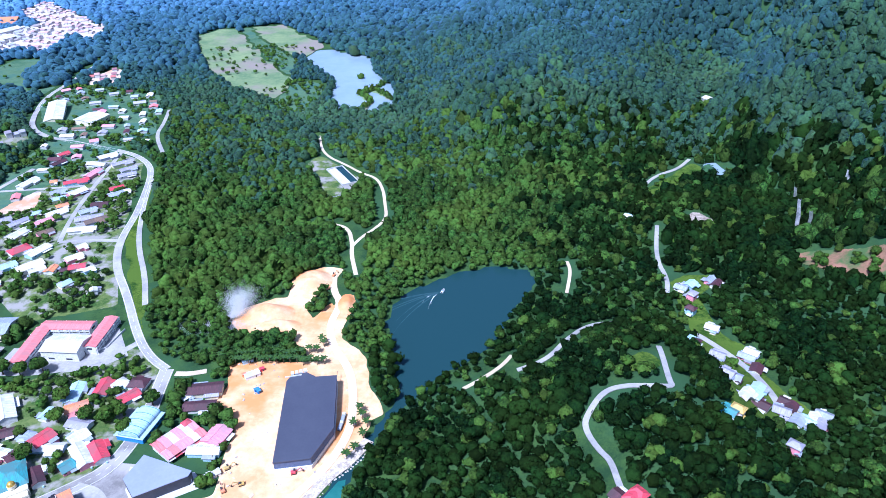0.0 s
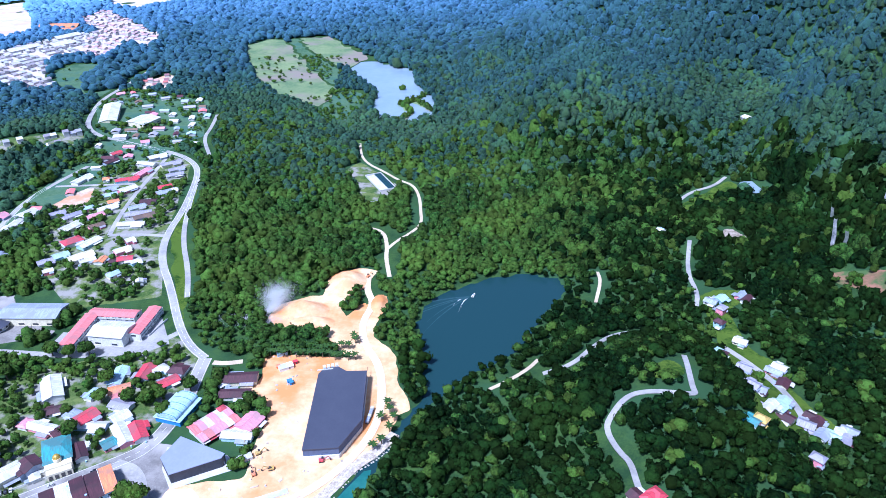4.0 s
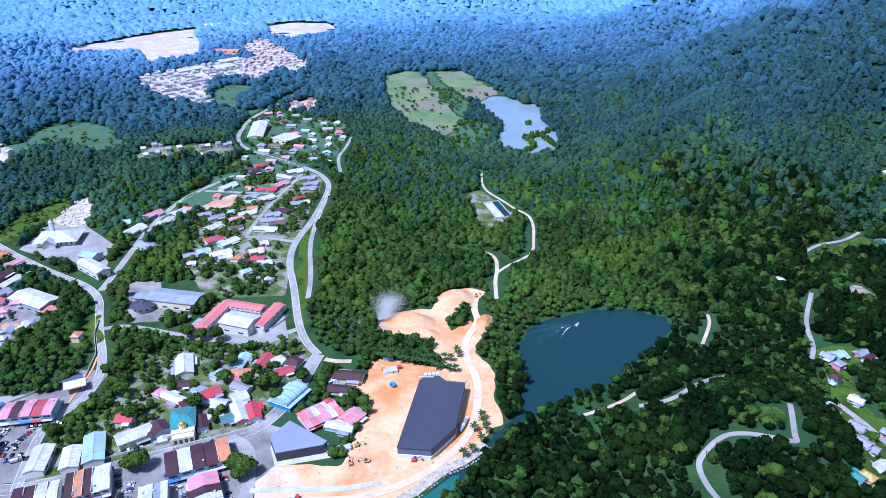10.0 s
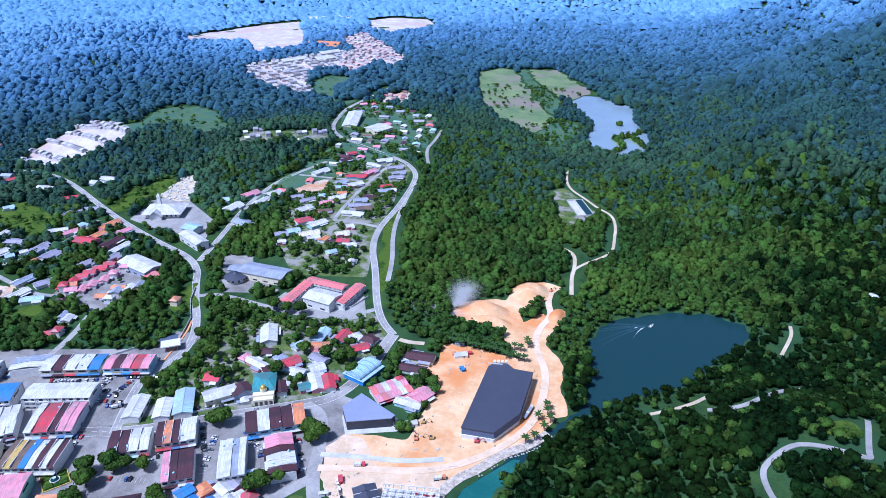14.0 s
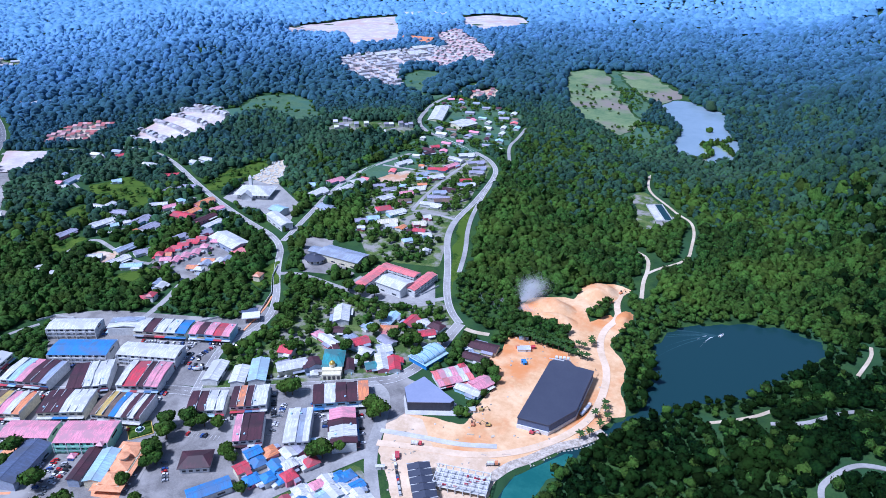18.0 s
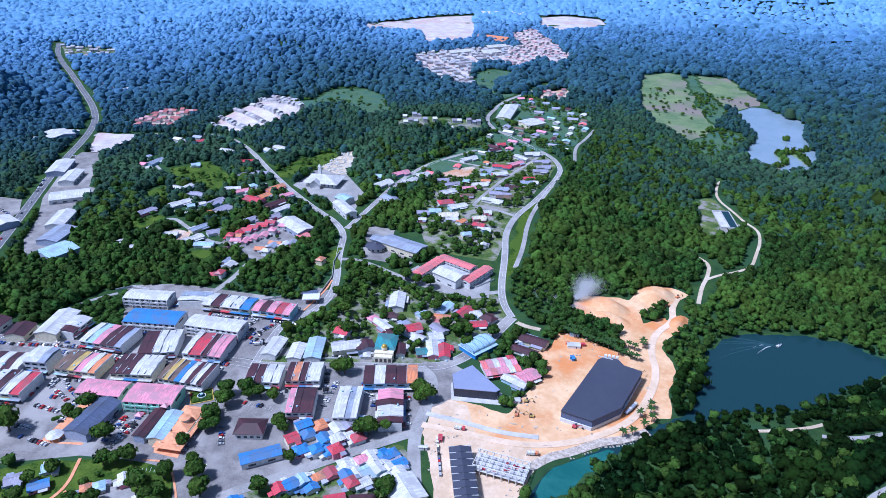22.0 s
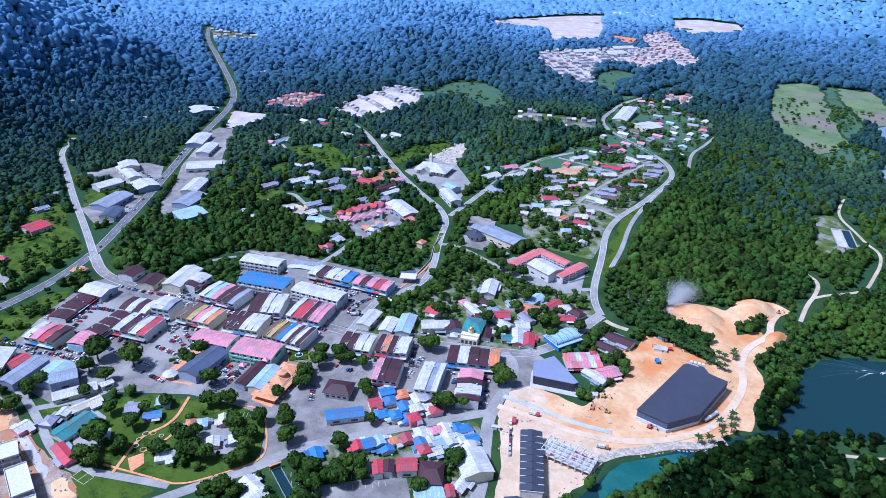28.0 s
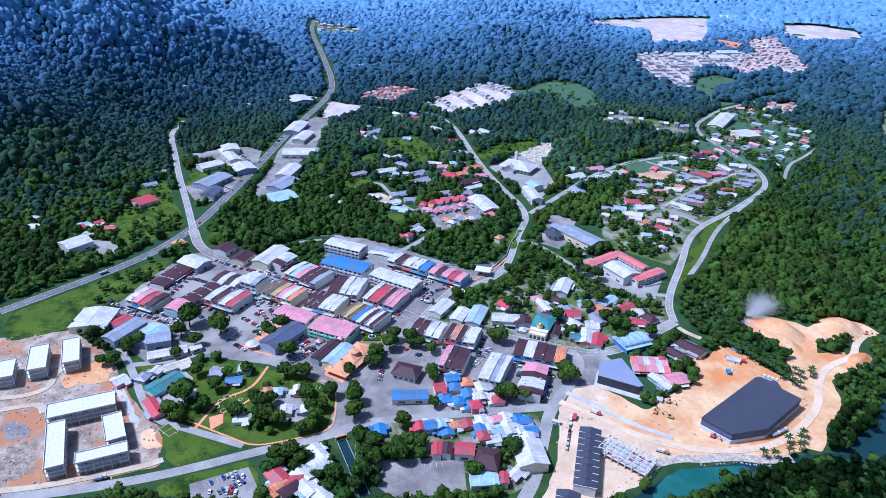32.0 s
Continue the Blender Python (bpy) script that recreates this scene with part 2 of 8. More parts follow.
HILLS = (
    (125, 325, 130, 170, 10, 62), (60, 215, 120, 100, 0, 40), (300, 300, 110, 200, 0, 25),
    (590, 520, 270, 260, 20, 250), (500, 790, 190, 200, 0, 150), (720, 1050, 430, 400, 0, 400), (190, 1000, 290, 230, 15, 115),
    (330, 1330, 420, 380, 0, 190), (900, 1750, 800, 700, 0, 430), (420, 2300, 600, 500, 0, 160),
    (-1500, 180, 480, 480, 0, 290), (-1130, -90, 380, 270, 30, 130), (-1900, -300, 700, 700, 0, 350), (-2500, 500, 500, 500, 0, 160),
    (-640, 860, 240, 170, 40, 26), (-850, 800, 200, 120, 20, 22), (-1250, 1150, 400, 300, 0, 40), (-1700, 1500, 500, 400, 0, 50), (-330, 640, 130, 200, 0, 10),
    (-1900, 2600, 700, 500, 0, 90), (-700, 2900, 700, 500, 0, 110))


def inside(x, y, poly):
    r = np.zeros(x.shape, bool)
    n = len(poly)
    for i in range(n):
        (x1, y1), (x2, y2) = poly[i], poly[(i + 1) % n]
        r ^= ((y1 > y) != (y2 > y)) & (x < (x2 - x1) * (y - y1) / (y2 - y1 + 1e-9) + x1)
    return r


def edge_distance(x, y, poly, closed=True):
    d = np.full(x.shape, 1e9)
    n = len(poly)
    for i in range(n if closed else n - 1):
        (x1, y1), (x2, y2) = poly[i], poly[(i + 1) % n]
        l2 = (x2 - x1) ** 2 + (y2 - y1) ** 2 + 1e-9
        t = np.clip(((x - x1) * (x2 - x1) + (y - y1) * (y2 - y1)) / l2, 0, 1)
        d = np.minimum(d, np.hypot(x - x1 - t * (x2 - x1), y - y1 - t * (y2 - y1)))
    return d


LAKE = ((-34, 378), (-40, 425), (-47, 470), (-44, 498), (-28, 520), (10, 545), (45, 556), (78, 546), (82, 530), (66, 500), (48, 464), (36, 436), (16, 420), (-6, 402), (-20, 384), (-44, 350), (-62, 312), (-76, 250), (-76, 180), (-92, 180), (-92, 262), (-72, 302), (-54, 340))
FAR_LAKE = ((-247, 1289), (-237, 1344), (-218, 1366), (-177, 1338), (-119, 1288), (-111, 1198), (-90, 1151), (-73, 1115), (-68, 1025), (-95, 985), (-125, 992), (-170, 1045), (-170, 1118), (-176, 1166), (-199, 1206))
POND = ((305, 770), (335, 775), (345, 740), (315, 735))
LAKES = (LAKE, FAR_LAKE, POND)


def height(x, y):
    x, y = np.asarray(x, float), np.asarray(y, float)
    z = np.zeros_like(x)
    for hill in HILLS:
        z += bump_at(x, y, *hill)
    rough = 1 + 0.5 * fbm(x, y, 170, 1, 2) + 0.05 * fbm(x, y, 50, 2, 1)
    z = z * rough
    far = smooth(np.hypot(x + 300, y - 450), 700, 1500)
    z += far * 9 * (fbm(x, y, 320, 3) + 0.3)
    for lake in LAKES[:2]:
        inn = inside(x, y, lake)
        d = edge_distance(x, y, lake)
        z = np.where(inn, -np.minimum(1.5 + d * 0.4, 6.0), z * smooth(d, 0, 45 if lake is LAKE else 130))
    return z


def height1(x, y):
    return float(height(np.array([float(x)]), np.array([float(y)]))[0])


def mesh_object(name, verts, faces, material, smooth_faces=False, loops=4):
    """A mesh from numpy arrays: verts (n, 3), faces (m, loops)."""
    me = bpy.data.meshes.new(name)
    verts, faces = np.asarray(verts, np.float32), np.asarray(faces, np.int32)
    me.vertices.add(len(verts))
    me.vertices.foreach_set("co", verts.ravel())
    me.loops.add(faces.size)
    me.loops.foreach_set("vertex_index", faces.ravel())
    me.polygons.add(len(faces))
    me.polygons.foreach_set("loop_start", np.arange(0, faces.size, loops, dtype=np.int32))
    me.polygons.foreach_set("use_smooth", np.full(len(faces), smooth_faces, bool))
    me.materials.append(material)
    me.update(calc_edges=True)
    return new(name, me)


# ground sheet: fine in the valley, coarser out to the horizon
def steps(a, b, fine_a, fine_b, fine, growth=1.16):
    s, v = [], fine_a
    d = fine
    while v > a:
        d *= growth
        v -= d
        s.append(v)
    s = s[::-1] + list(np.arange(fine_a, fine_b, fine))
    v, d = s[-1], fine
    while v < b:
        d *= growth
        v += d
        s.append(v)
    return np.array(s)


gx, gy = steps(-4600, 3500, -760, 380, 6, 1.05), steps(-900, 4700, 120, 980, 6, 1.05)
XX, YY = np.meshgrid(gx, gy)
ZZ = height(XX, YY)
idx = np.arange(XX.size).reshape(XX.shape)
ground = mesh_object("ground", np.stack([XX.ravel(), YY.ravel(), ZZ.ravel()], 1),
                     np.stack([idx[:-1, :-1].ravel(), idx[:-1, 1:].ravel(), idx[1:, 1:].ravel(), idx[1:, :-1].ravel()], 1), M_GROUND, True)
tagged(ground, "green overgrown valley floor rising into forested hills", "ground", kind="structure")


def slab(name, poly, z, thick, material, parent=None):
    """A flat slab over a plan outline, its top at z."""
    bm = bmesh.new()
    f = bm.faces.new([bm.verts.new((x, y, z)) for x, y in poly])
    bm.normal_update()
    if f.normal.z < 0:
        f.normal_flip()
    r = bmesh.ops.extrude_face_region(bm, geom=[f])
    bmesh.ops.translate(bm, verts=[v for v in r["geom"] if isinstance(v, bmesh.types.BMVert)], vec=(0, 0, -thick))
    bmesh.ops.recalc_face_normals(bm, faces=bm.faces[:])
    bmesh.ops.triangulate(bm, faces=bm.faces[:])
    me = bpy.data.meshes.new(name)
    bm.to_mesh(me)
    bm.free()
    me.materials.append(material)
    ob = new(name, me)
    ob.parent = parent
    return ob


def rounded(poly, n=2):
    """Cut the corners of an outline n times."""
    for _ in range(n):
        q = []
        for i, (x, y) in enumerate(poly):
            x2, y2 = poly[(i + 1) % len(poly)]
            q += [(x * 0.75 + x2 * 0.25, y * 0.75 + y2 * 0.25), (x * 0.25 + x2 * 0.75, y * 0.25 + y2 * 0.75)]
        poly = q
    return poly


for name, poly, lab in (("lake", LAKE, "deep green quarry lake with wooded banks"), ("far_lake", FAR_LAKE, "silty lake below the forested hill, sky reflection painted in"), ("pond", POND, "small pond in the side valley")):
    xs, ys = [q[0] for q in poly], [q[1] for q in poly]
    zz = -0.8 if name != "pond" else height1(325, 755) + 1.5
    out = [(min(xs) - 8, min(ys) - 8), (max(xs) + 8, min(ys) - 8), (max(xs) + 8, max(ys) + 8), (min(xs) - 8, max(ys) + 8)] if name != "pond" else rounded(poly)
    w = slab(name, out, zz, 0.3, M_WATER if name == "lake" else M_POND)
    tagged(w, lab, "lake", kind="structure")


def ribbon(name, pts, width, material, lift=0.12, label="", closed_smooth=3, cat="road"):
    """A road along a centre line that follows the ground."""
    p = [Vector(q) for q in pts]
    for _ in range(closed_smooth):
        q = [p[0]]
        for a, b in zip(p[:-1], p[1:]):
            q += [a * 0.75 + b * 0.25, a * 0.25 + b * 0.75]
        p = q + [p[-1]]
    dense = [p[0]]
    for a, b in zip(p[:-1], p[1:]):
        n = max(1, int((b - a).length / 6))
        dense += [a.lerp(b, (i + 1) / n) for i in range(n)]
    v = []
    for i, q in enumerate(dense):
        d = (dense[min(i + 1, len(dense) - 1)] - dense[max(i - 1, 0)]).normalized()
        s = Vector((-d.y, d.x)) * width / 2
        v += [(q + s).to_tuple(), q.to_tuple(), (q - s).to_tuple()]
    v = np.array(v)
    z = height(v[:, 0], v[:, 1])
    z = z.reshape(-1, 3).max(1).repeat(3) + lift + 0.007 * len(ROADS)
    n = len(dense)
    top = np.column_stack([v, z])
    low = top - [0, 0, 0.6]
    f = []
    for i in range(n - 1):
        a, b = 3 * i, 3 * i + 3
        f += [(a, a + 1, b + 1, b), (a + 1, a + 2, b + 2, b + 1), (a + 3 * n, a, b, b + 3 * n), (a + 2, a + 2 + 3 * n, b + 2 + 3 * n, b + 2)]
    ob = mesh_object(name, np.vstack([top, low]), f, material, False)
    tagged(ob, label or "worn grey asphalt road", cat, kind="structure")
    ROADS.append(([q.to_tuple() for q in dense], width))
    return ob


ROADS = []


# roads
ribbon("road", [(-562, -77), (-578, -13), (-600, 61), (-639, 121), (-709, 187), (-784, 255), (-935, 386), (-1050, 502), (-1151, 577), (-1395, 679), (-1716, 809), (-1855, 890)], 11.5, M_HIGHWAY, 0.12, "dual carriageway along the western hills")
ribbon("road", [(-638, 122), (-708, 139), (-817, 163), (-897, 184), (-978, 203), (-1012, 216), (-1050, 245)], 8, M_ROAD, 0.12, "side road below the western hill")
ribbon("road", [(-638, 122), (-590, 112), (-546, 125), (-495, 146), (-441, 174), (-393, 202), (-359, 223), (-334, 231), (-276, 275), (-232, 306), (-214, 322), (-207, 364), (-210, 398), (-211, 418)], 11, M_ASPHALT, 0.12, "worn grey main street through the town")
ribbon("road", [(-342, 227), (-359, 259), (-372, 289), (-362, 323), (-378, 363), (-425, 416), (-466, 474), (-551, 499), (-656, 541), (-827, 626), (-915, 617), (-977, 549), (-1036, 501)], 7.6, M_ROAD, 0.12, "winding grey road past the church")
ribbon("road", [(-466, 474), (-485, 538), (-514, 625), (-529, 725), (-502, 808)], 7, M_ROAD, 0.12, "grey side road to the housing")
ribbon("road", [(-211, 418), (-230, 434), (-250, 463), (-279, 520), (-303, 559), (-316, 604), (-324, 680), (-349, 786), (-368, 826), (-404, 861), (-469, 889), (-527, 896), (-558, 919), (-631, 1078), (-627, 1200), (-628, 1342)], 7.4, M_ROAD, 0.12, "pale road curving along the forest")
ribbon("road", [(-258, 505), (-273, 549), (-294, 593), (-314, 655), (-345, 776)], 5, M_ROAD, 0.12, "pale parallel lane by the forest")
ribbon("road", [(-244, 453), (-263, 431), (-302, 417), (-348, 419), (-400, 423), (-419, 411)], 6, M_ROAD, 0.12, "grey lane below the school")
ribbon("road", [(-232, 306), (-213, 300), (-197, 268), (-187, 239), (-163, 208), (-142, 183), (-132, 164), (-120, 140)], 9, M_ROAD, 0.12, "grey road past the building site")
ribbon("road", [(-188, 239), (-207, 204), (-230, 158), (-253, 114), (-253, 89), (-266, 46), (-280, -15), (-297, -62), (-318, -107)], 8, M_ROAD, 0.12, "grey road along the southern houses")
ribbon("road", [(-253, 89), (-280, 112), (-294, 121), (-311, 148), (-327, 185), (-328, 212)], 8, M_ASPHALT, 0.12, "grey street between shop blocks")
ribbon("road", [(-294, 121), (-321, 113), (-350, 97), (-383, 77), (-424, 53), (-504, 24), (-522, 16)], 10, M_ASPHALT, 0.12, "grey street by the market")
ribbon("road", [(-463, -5), (-416, -3), (-343, -10), (-315, 10), (-278, 35)], 6, M_ROAD, 0.12, "narrow grey lane by the park")
ribbon("road", [(-416, -3), (-404, 24), (-400, 55)], 6, M_ROAD, 0.12, "narrow grey lane")
ribbon("road", [(-203, 413), (-193, 412), (-180, 415)], 5, M_TRACK, 0.12, "pale entrance of the building site")
ribbon("road", [(-539, 177), (-548, 190), (-546, 209), (-538, 230)], 4, M_ROAD, 0.12, "narrow lane to a gated building")
ribbon("road", [(-683, 384), (-654, 388), (-643, 416), (-639, 449), (-642, 477), (-651, 519)], 5, M_ROAD, 0.12, "narrow grey lane between the houses")
ribbon("road", [(-646, 329), (-656, 344), (-654, 375), (-620, 367), (-569, 356), (-549, 361)], 5, M_ROAD, 0.12, "narrow grey lane between the houses")
ribbon("road", [(-487, 345), (-474, 315), (-465, 277)], 6, M_ROAD, 0.12, "narrow grey lane between the houses")
ribbon("road", [(-842, 477), (-789, 459)], 4, M_ROAD, 0.12, "narrow grey lane between the houses")
ribbon("road", [(-379, 611), (-315, 605)], 5, M_ROAD, 0.12, "narrow estate lane")
ribbon("road", [(-379, 611), (-392, 663), (-407, 756), (-415, 862)], 5, M_ROAD, 0.12, "narrow estate lane")
ribbon("road", [(-513, 748), (-418, 758)], 5, M_ROAD, 0.12, "narrow estate lane")
ribbon("road", [(-356, 849), (-391, 921), (-395, 967), (-407, 1029)], 5, M_ROAD, 0.12, "narrow lane at the wood edge")
ribbon("track", [(-89, 599), (-81, 618), (-68, 636), (-58, 657), (-62, 690), (-66, 727), (-76, 761), (-96, 776), (-113, 798), (-150, 838), (-163, 903)], 3.4, M_TRACK, 0.12, "bare dirt track through the forest")
ribbon("track", [(-80, 546), (-88, 583), (-89, 604), (-96, 637), (-113, 647), (-131, 651)], 4, M_TRACK, 0.12, "bare dirt track through the forest")
ribbon("track", [(12, 387), (29, 397), (42, 408), (50, 421)], 3, M_TRACK, 0.12, "narrow bare footpath on the hill")
ribbon("road", [(51, 393), (73, 397), (89, 420), (112, 448), (137, 453)], 3.6, M_ROAD, 0.5, "pale hillside lane")
ribbon("road", [(146, 383), (139, 338), (140, 331), (124, 332), (112, 334), (98, 333), (85, 319), (82, 311), (87, 291), (91, 281), (91, 262), (92, 251)], 3.6, M_ROAD, 0.5, "pale winding lane on the wooded hill")
ribbon("road", [(192, 504), (199, 526), (198, 561), (217, 626)], 4, M_ROAD, 0.4, "pale lane in the side valley")
ribbon("road", [(195, 447), (206, 429), (219, 400), (222, 369), (218, 336), (217, 326)], 5, M_ROAD, 0.4, "pale village lane in the side valley")
ribbon("road", [(228, 720), (249, 747), (280, 764), (302, 792)], 4, M_ROAD, 0.4, "pale lane in the side valley")
ribbon("track", [(115, 560), (116, 544), (106, 507)], 3, M_TRACK, 0.4, "bare footpath on the wooded bank")



# paved and bare ground
TOWN = [(-522, 16), (-551, 48), (-582, 96), (-575, 136), (-500, 179), (-464, 195), (-340, 235), (-276, 278), (-233, 309), (-194, 269), (-191, 234), (-229, 165), (-255, 115), (-253, 89), (-296, 119), (-332, 111), (-372, 72), (-406, 38), (-415, 8), (-463, -5)]
UPPER_SHOPS = [(-466, 187), (-545, 245), (-507, 277), (-425, 310), (-393, 323), (-393, 353), (-367, 358), (-362, 319), (-372, 278), (-347, 234), (-412, 207)]
CAR_PARK = [(-215, 102), (-183, 153), (-157, 136), (-178, 95), (-193, 91)]
SITE = [(-525, -98), (-495, -30), (-429, -11), (-378, -13), (-319, -5), (-288, -16), (-309, -89), (-330, -124)]
CAR_PARK_W = [(-645, 0), (-677, 17), (-658, 39), (-625, 46), (-622, 28)]
CAR_PARK_N = [(-774, 156), (-788, 209), (-764, 227), (-709, 187), (-707, 151)]
CAR_PARK_S = [(-264, -7), (-257, 30), (-239, 28), (-224, 23), (-248, -11)]
SCHOOL = [(-344, 435), (-339, 488), (-284, 501), (-247, 436), (-271, 417), (-320, 421)]
HALL = [(-450, 485), (-444, 501), (-375, 509), (-350, 491), (-351, 444), (-399, 427)]
CHURCH = [(-619, 536), (-642, 606), (-603, 618), (-523, 571), (-481, 496), (-535, 515)]
ESTATE = [(-496, 300), (-577, 353), (-615, 428), (-658, 524), (-612, 548), (-471, 493), (-454, 444), (-454, 333)]
VILLAGE_E = [(-356, 477), (-425, 553), (-484, 682), (-492, 818), (-485, 897), (-374, 838), (-311, 595), (-279, 503)]
KAMPUNG = [(-369, 243), (-343, 312), (-359, 393), (-302, 417), (-245, 451), (-209, 413), (-211, 361), (-232, 307), (-335, 232)]
KAMPUNG_S = [(-253, 114), (-230, 163), (-190, 233), (-140, 189), (-137, 154), (-196, 134), (-232, 102)]
PARK = [(-415, 8), (-372, 72), (-319, 112), (-296, 119), (-253, 89), (-277, 34), (-343, -10), (-406, -6)]
GREEN_W = [(-555, -78), (-587, 57), (-581, 90), (-522, 16), (-498, -34), (-506, -84)]
GREEN_M = [(-755, 81), (-784, 141), (-652, 122), (-622, 50), (-648, 48), (-701, 46)]
VERGE = [(-243, 453), (-281, 525), (-312, 602), (-347, 782), (-334, 761), (-294, 595), (-269, 544), (-255, 501)]
FAR_E = [(-514, 625), (-529, 725), (-522, 875), (-624, 1068), (-608, 1169), (-443, 1106), (-391, 928), (-418, 884)]
ROADSIDE = [(-775, 251), (-927, 382), (-945, 432), (-816, 389), (-664, 257), (-694, 228)]
ROADSIDE_W = [(-926, 201), (-913, 282), (-819, 266), (-773, 234), (-833, 179)]
HOMES_N = [(-777, 311), (-791, 429), (-765, 579), (-656, 541), (-551, 499), (-466, 474), (-425, 416), (-475, 395), (-487, 294), (-595, 268)]
BARE_N = [(-992, 468), (-1052, 512), (-979, 553), (-953, 512), (-937, 461), (-952, 442)]
FAR_TOWN = [(-1049, 1334), (-1023, 1438), (-970, 1521), (-924, 1605), (-887, 1625), (-814, 1403), (-849, 1332), (-743, 1167), (-783, 1155), (-912, 1219)]
FAR_BARE = [(-1124, 2112), (-1066, 2232), (-933, 2248), (-845, 2121), (-846, 2002), (-940, 1912), (-1011, 1966)]
FAR_BARE_W = [(-1425, 1599), (-1457, 1724), (-1453, 1866), (-1398, 1968), (-1312, 2054), (-1045, 1638), (-1098, 1544), (-1100, 1488), (-1250, 1646), (-1345, 1619), (-1373, 1552)]
FAR_ROWS = [(-919, 635), (-958, 685), (-972, 767), (-1008, 851), (-979, 872), (-863, 801), (-828, 773), (-841, 726), (-861, 676), (-862, 644)]
FAR_ROWS_W = [(-1049, 578), (-1072, 632), (-1075, 671), (-1027, 700), (-999, 647), (-974, 598), (-1023, 564)]
FAR_ROWS_NW = [(-1825, 873), (-1687, 952), (-1616, 902), (-1659, 805)]
FAR_FIELD = [(-808, 1268), (-807, 1347), (-730, 1345), (-730, 1247), (-677, 1147), (-641, 1173), (-636, 1114), (-723, 1148)]
TANK_YARD = [(-175, 799), (-153, 839), (-95, 766), (-92, 730), (-110, 701), (-132, 707), (-151, 777)]
VALLEY = [(197, 521), (216, 535), (246, 533), (236, 511), (218, 494), (216, 454), (232, 430), (235, 371), (245, 338), (232, 325), (211, 329), (172, 315), (190, 413), (195, 482)]
VALLEY_N = [(227, 713), (303, 785), (320, 759), (275, 725), (233, 691)]
RED_SLOPE = [(318, 557), (345, 572), (364, 546), (380, 522), (386, 488), (366, 488), (345, 518), (327, 542)]
QUARRY = [(249, 644), (266, 657), (282, 634), (268, 620), (250, 626)]
GRASS_HILL = [(112, 352), (116, 366), (134, 380), (142, 366), (140, 352), (126, 346)]

SAND_N = [(-167, 463), (-178, 473), (-174, 495), (-151, 512), (-136, 512), (-135, 539), (-127, 552), (-114, 563), (-92, 558), (-93, 543), (-106, 530), (-112, 507), (-116, 493), (-108, 479), (-110, 462), (-129, 457), (-154, 453)]
SAND_E = [(-104, 471), (-100, 496), (-89, 506), (-78, 519), (-76, 496), (-82, 474), (-81, 453), (-66, 438), (-59, 423), (-56, 396), (-47, 377), (-42, 364), (-53, 356), (-66, 386), (-94, 423), (-105, 427), (-101, 448)]
SAND = [(-180, 243), (-189, 266), (-190, 288), (-143, 299), (-145, 327), (-144, 353), (-150, 367), (-162, 376), (-174, 372), (-161, 396), (-164, 418), (-158, 427), (-129, 424), (-92, 424), (-63, 394), (-54, 375), (-51, 355), (-55, 338), (-66, 319), (-78, 305), (-94, 280), (-99, 272)]
SAND_S = [(-178, 237), (-182, 251), (-158, 260), (-105, 278), (-101, 269), (-96, 242), (-99, 204), (-124, 168), (-147, 206)]
CREEK = [(-94, 263), (-82, 284), (-64, 314), (-64, 289), (-68, 265), (-73, 241), (-87, 227)]
PINK_SITE = [(-528, 711), (-520, 741), (-461, 745), (-448, 699), (-463, 685), (-497, 686)]
FAR_N_ROWS = [(-661, 802), (-670, 846), (-611, 864), (-567, 892), (-555, 903), (-533, 877), (-543, 856), (-590, 825), (-630, 795)]
FAR_E_ROWS = [(-592, 1165), (-603, 1227), (-582, 1275), (-546, 1244), (-545, 1172)]
GRAVES = [(-639, 609), (-660, 684), (-645, 693), (-585, 618), (-600, 600)]
MARSH = [(-504, 1496), (-476, 1564), (-433, 1568), (-363, 1401), (-279, 1236), (-246, 1170), (-248, 1058), (-318, 1109), (-387, 1201), (-451, 1338)]
SAND_C = [(-104, 428), (-131, 459), (-108, 484), (-97, 505), (-84, 478), (-82, 440)]

SAND_W = [(-194, 269), (-186, 252), (-183, 243), (-176, 236), (-152, 214), (-128, 186), (-108, 150), (-88, 172), (-100, 208), (-172, 288), (-190, 286)]
FAR_SCAR = [(-928, 809), (-925, 869), (-960, 975), (-913, 1017), (-842, 999), (-690, 848), (-716, 805), (-784, 826), (-822, 805), (-831, 761)]
FAR_PINK = [(-1015, 1778), (-998, 1901), (-848, 1732), (-715, 1578), (-705, 1467), (-772, 1498), (-746, 1373), (-829, 1413), (-894, 1621)]
MARSH_M = [(-430, 1566), (-404, 1572), (-357, 1458), (-294, 1353), (-254, 1296), (-250, 1180), (-282, 1236), (-365, 1401)]
MARSH_S = [(-250, 1168), (-205, 1165), (-182, 1130), (-178, 1060), (-200, 985), (-245, 1000), (-252, 1055)]
MARSH_E = [(-406, 1575), (-340, 1593), (-263, 1475), (-211, 1384), (-233, 1351), (-252, 1296), (-294, 1353), (-357, 1458)]
YARD_E = [(-969, 442), (-942, 461), (-875, 408), (-827, 370), (-800, 373), (-758, 313), (-713, 286), (-698, 258), (-662, 259), (-657, 238), (-687, 216), (-730, 237), (-776, 276), (-835, 313), (-894, 365), (-950, 413)]
YARD_W = [(-892, 191), (-890, 245), (-881, 282), (-851, 295), (-809, 271), (-798, 235), (-836, 227), (-855, 193)]
YARD_N = [(-1110, 417), (-1104, 449), (-1105, 494), (-1080, 510), (-1055, 463), (-1084, 428)]
HOUSING = [(-552, 363), (-564, 414), (-536, 460), (-502, 446), (-481, 401), (-476, 365), (-479, 347), (-534, 361)]
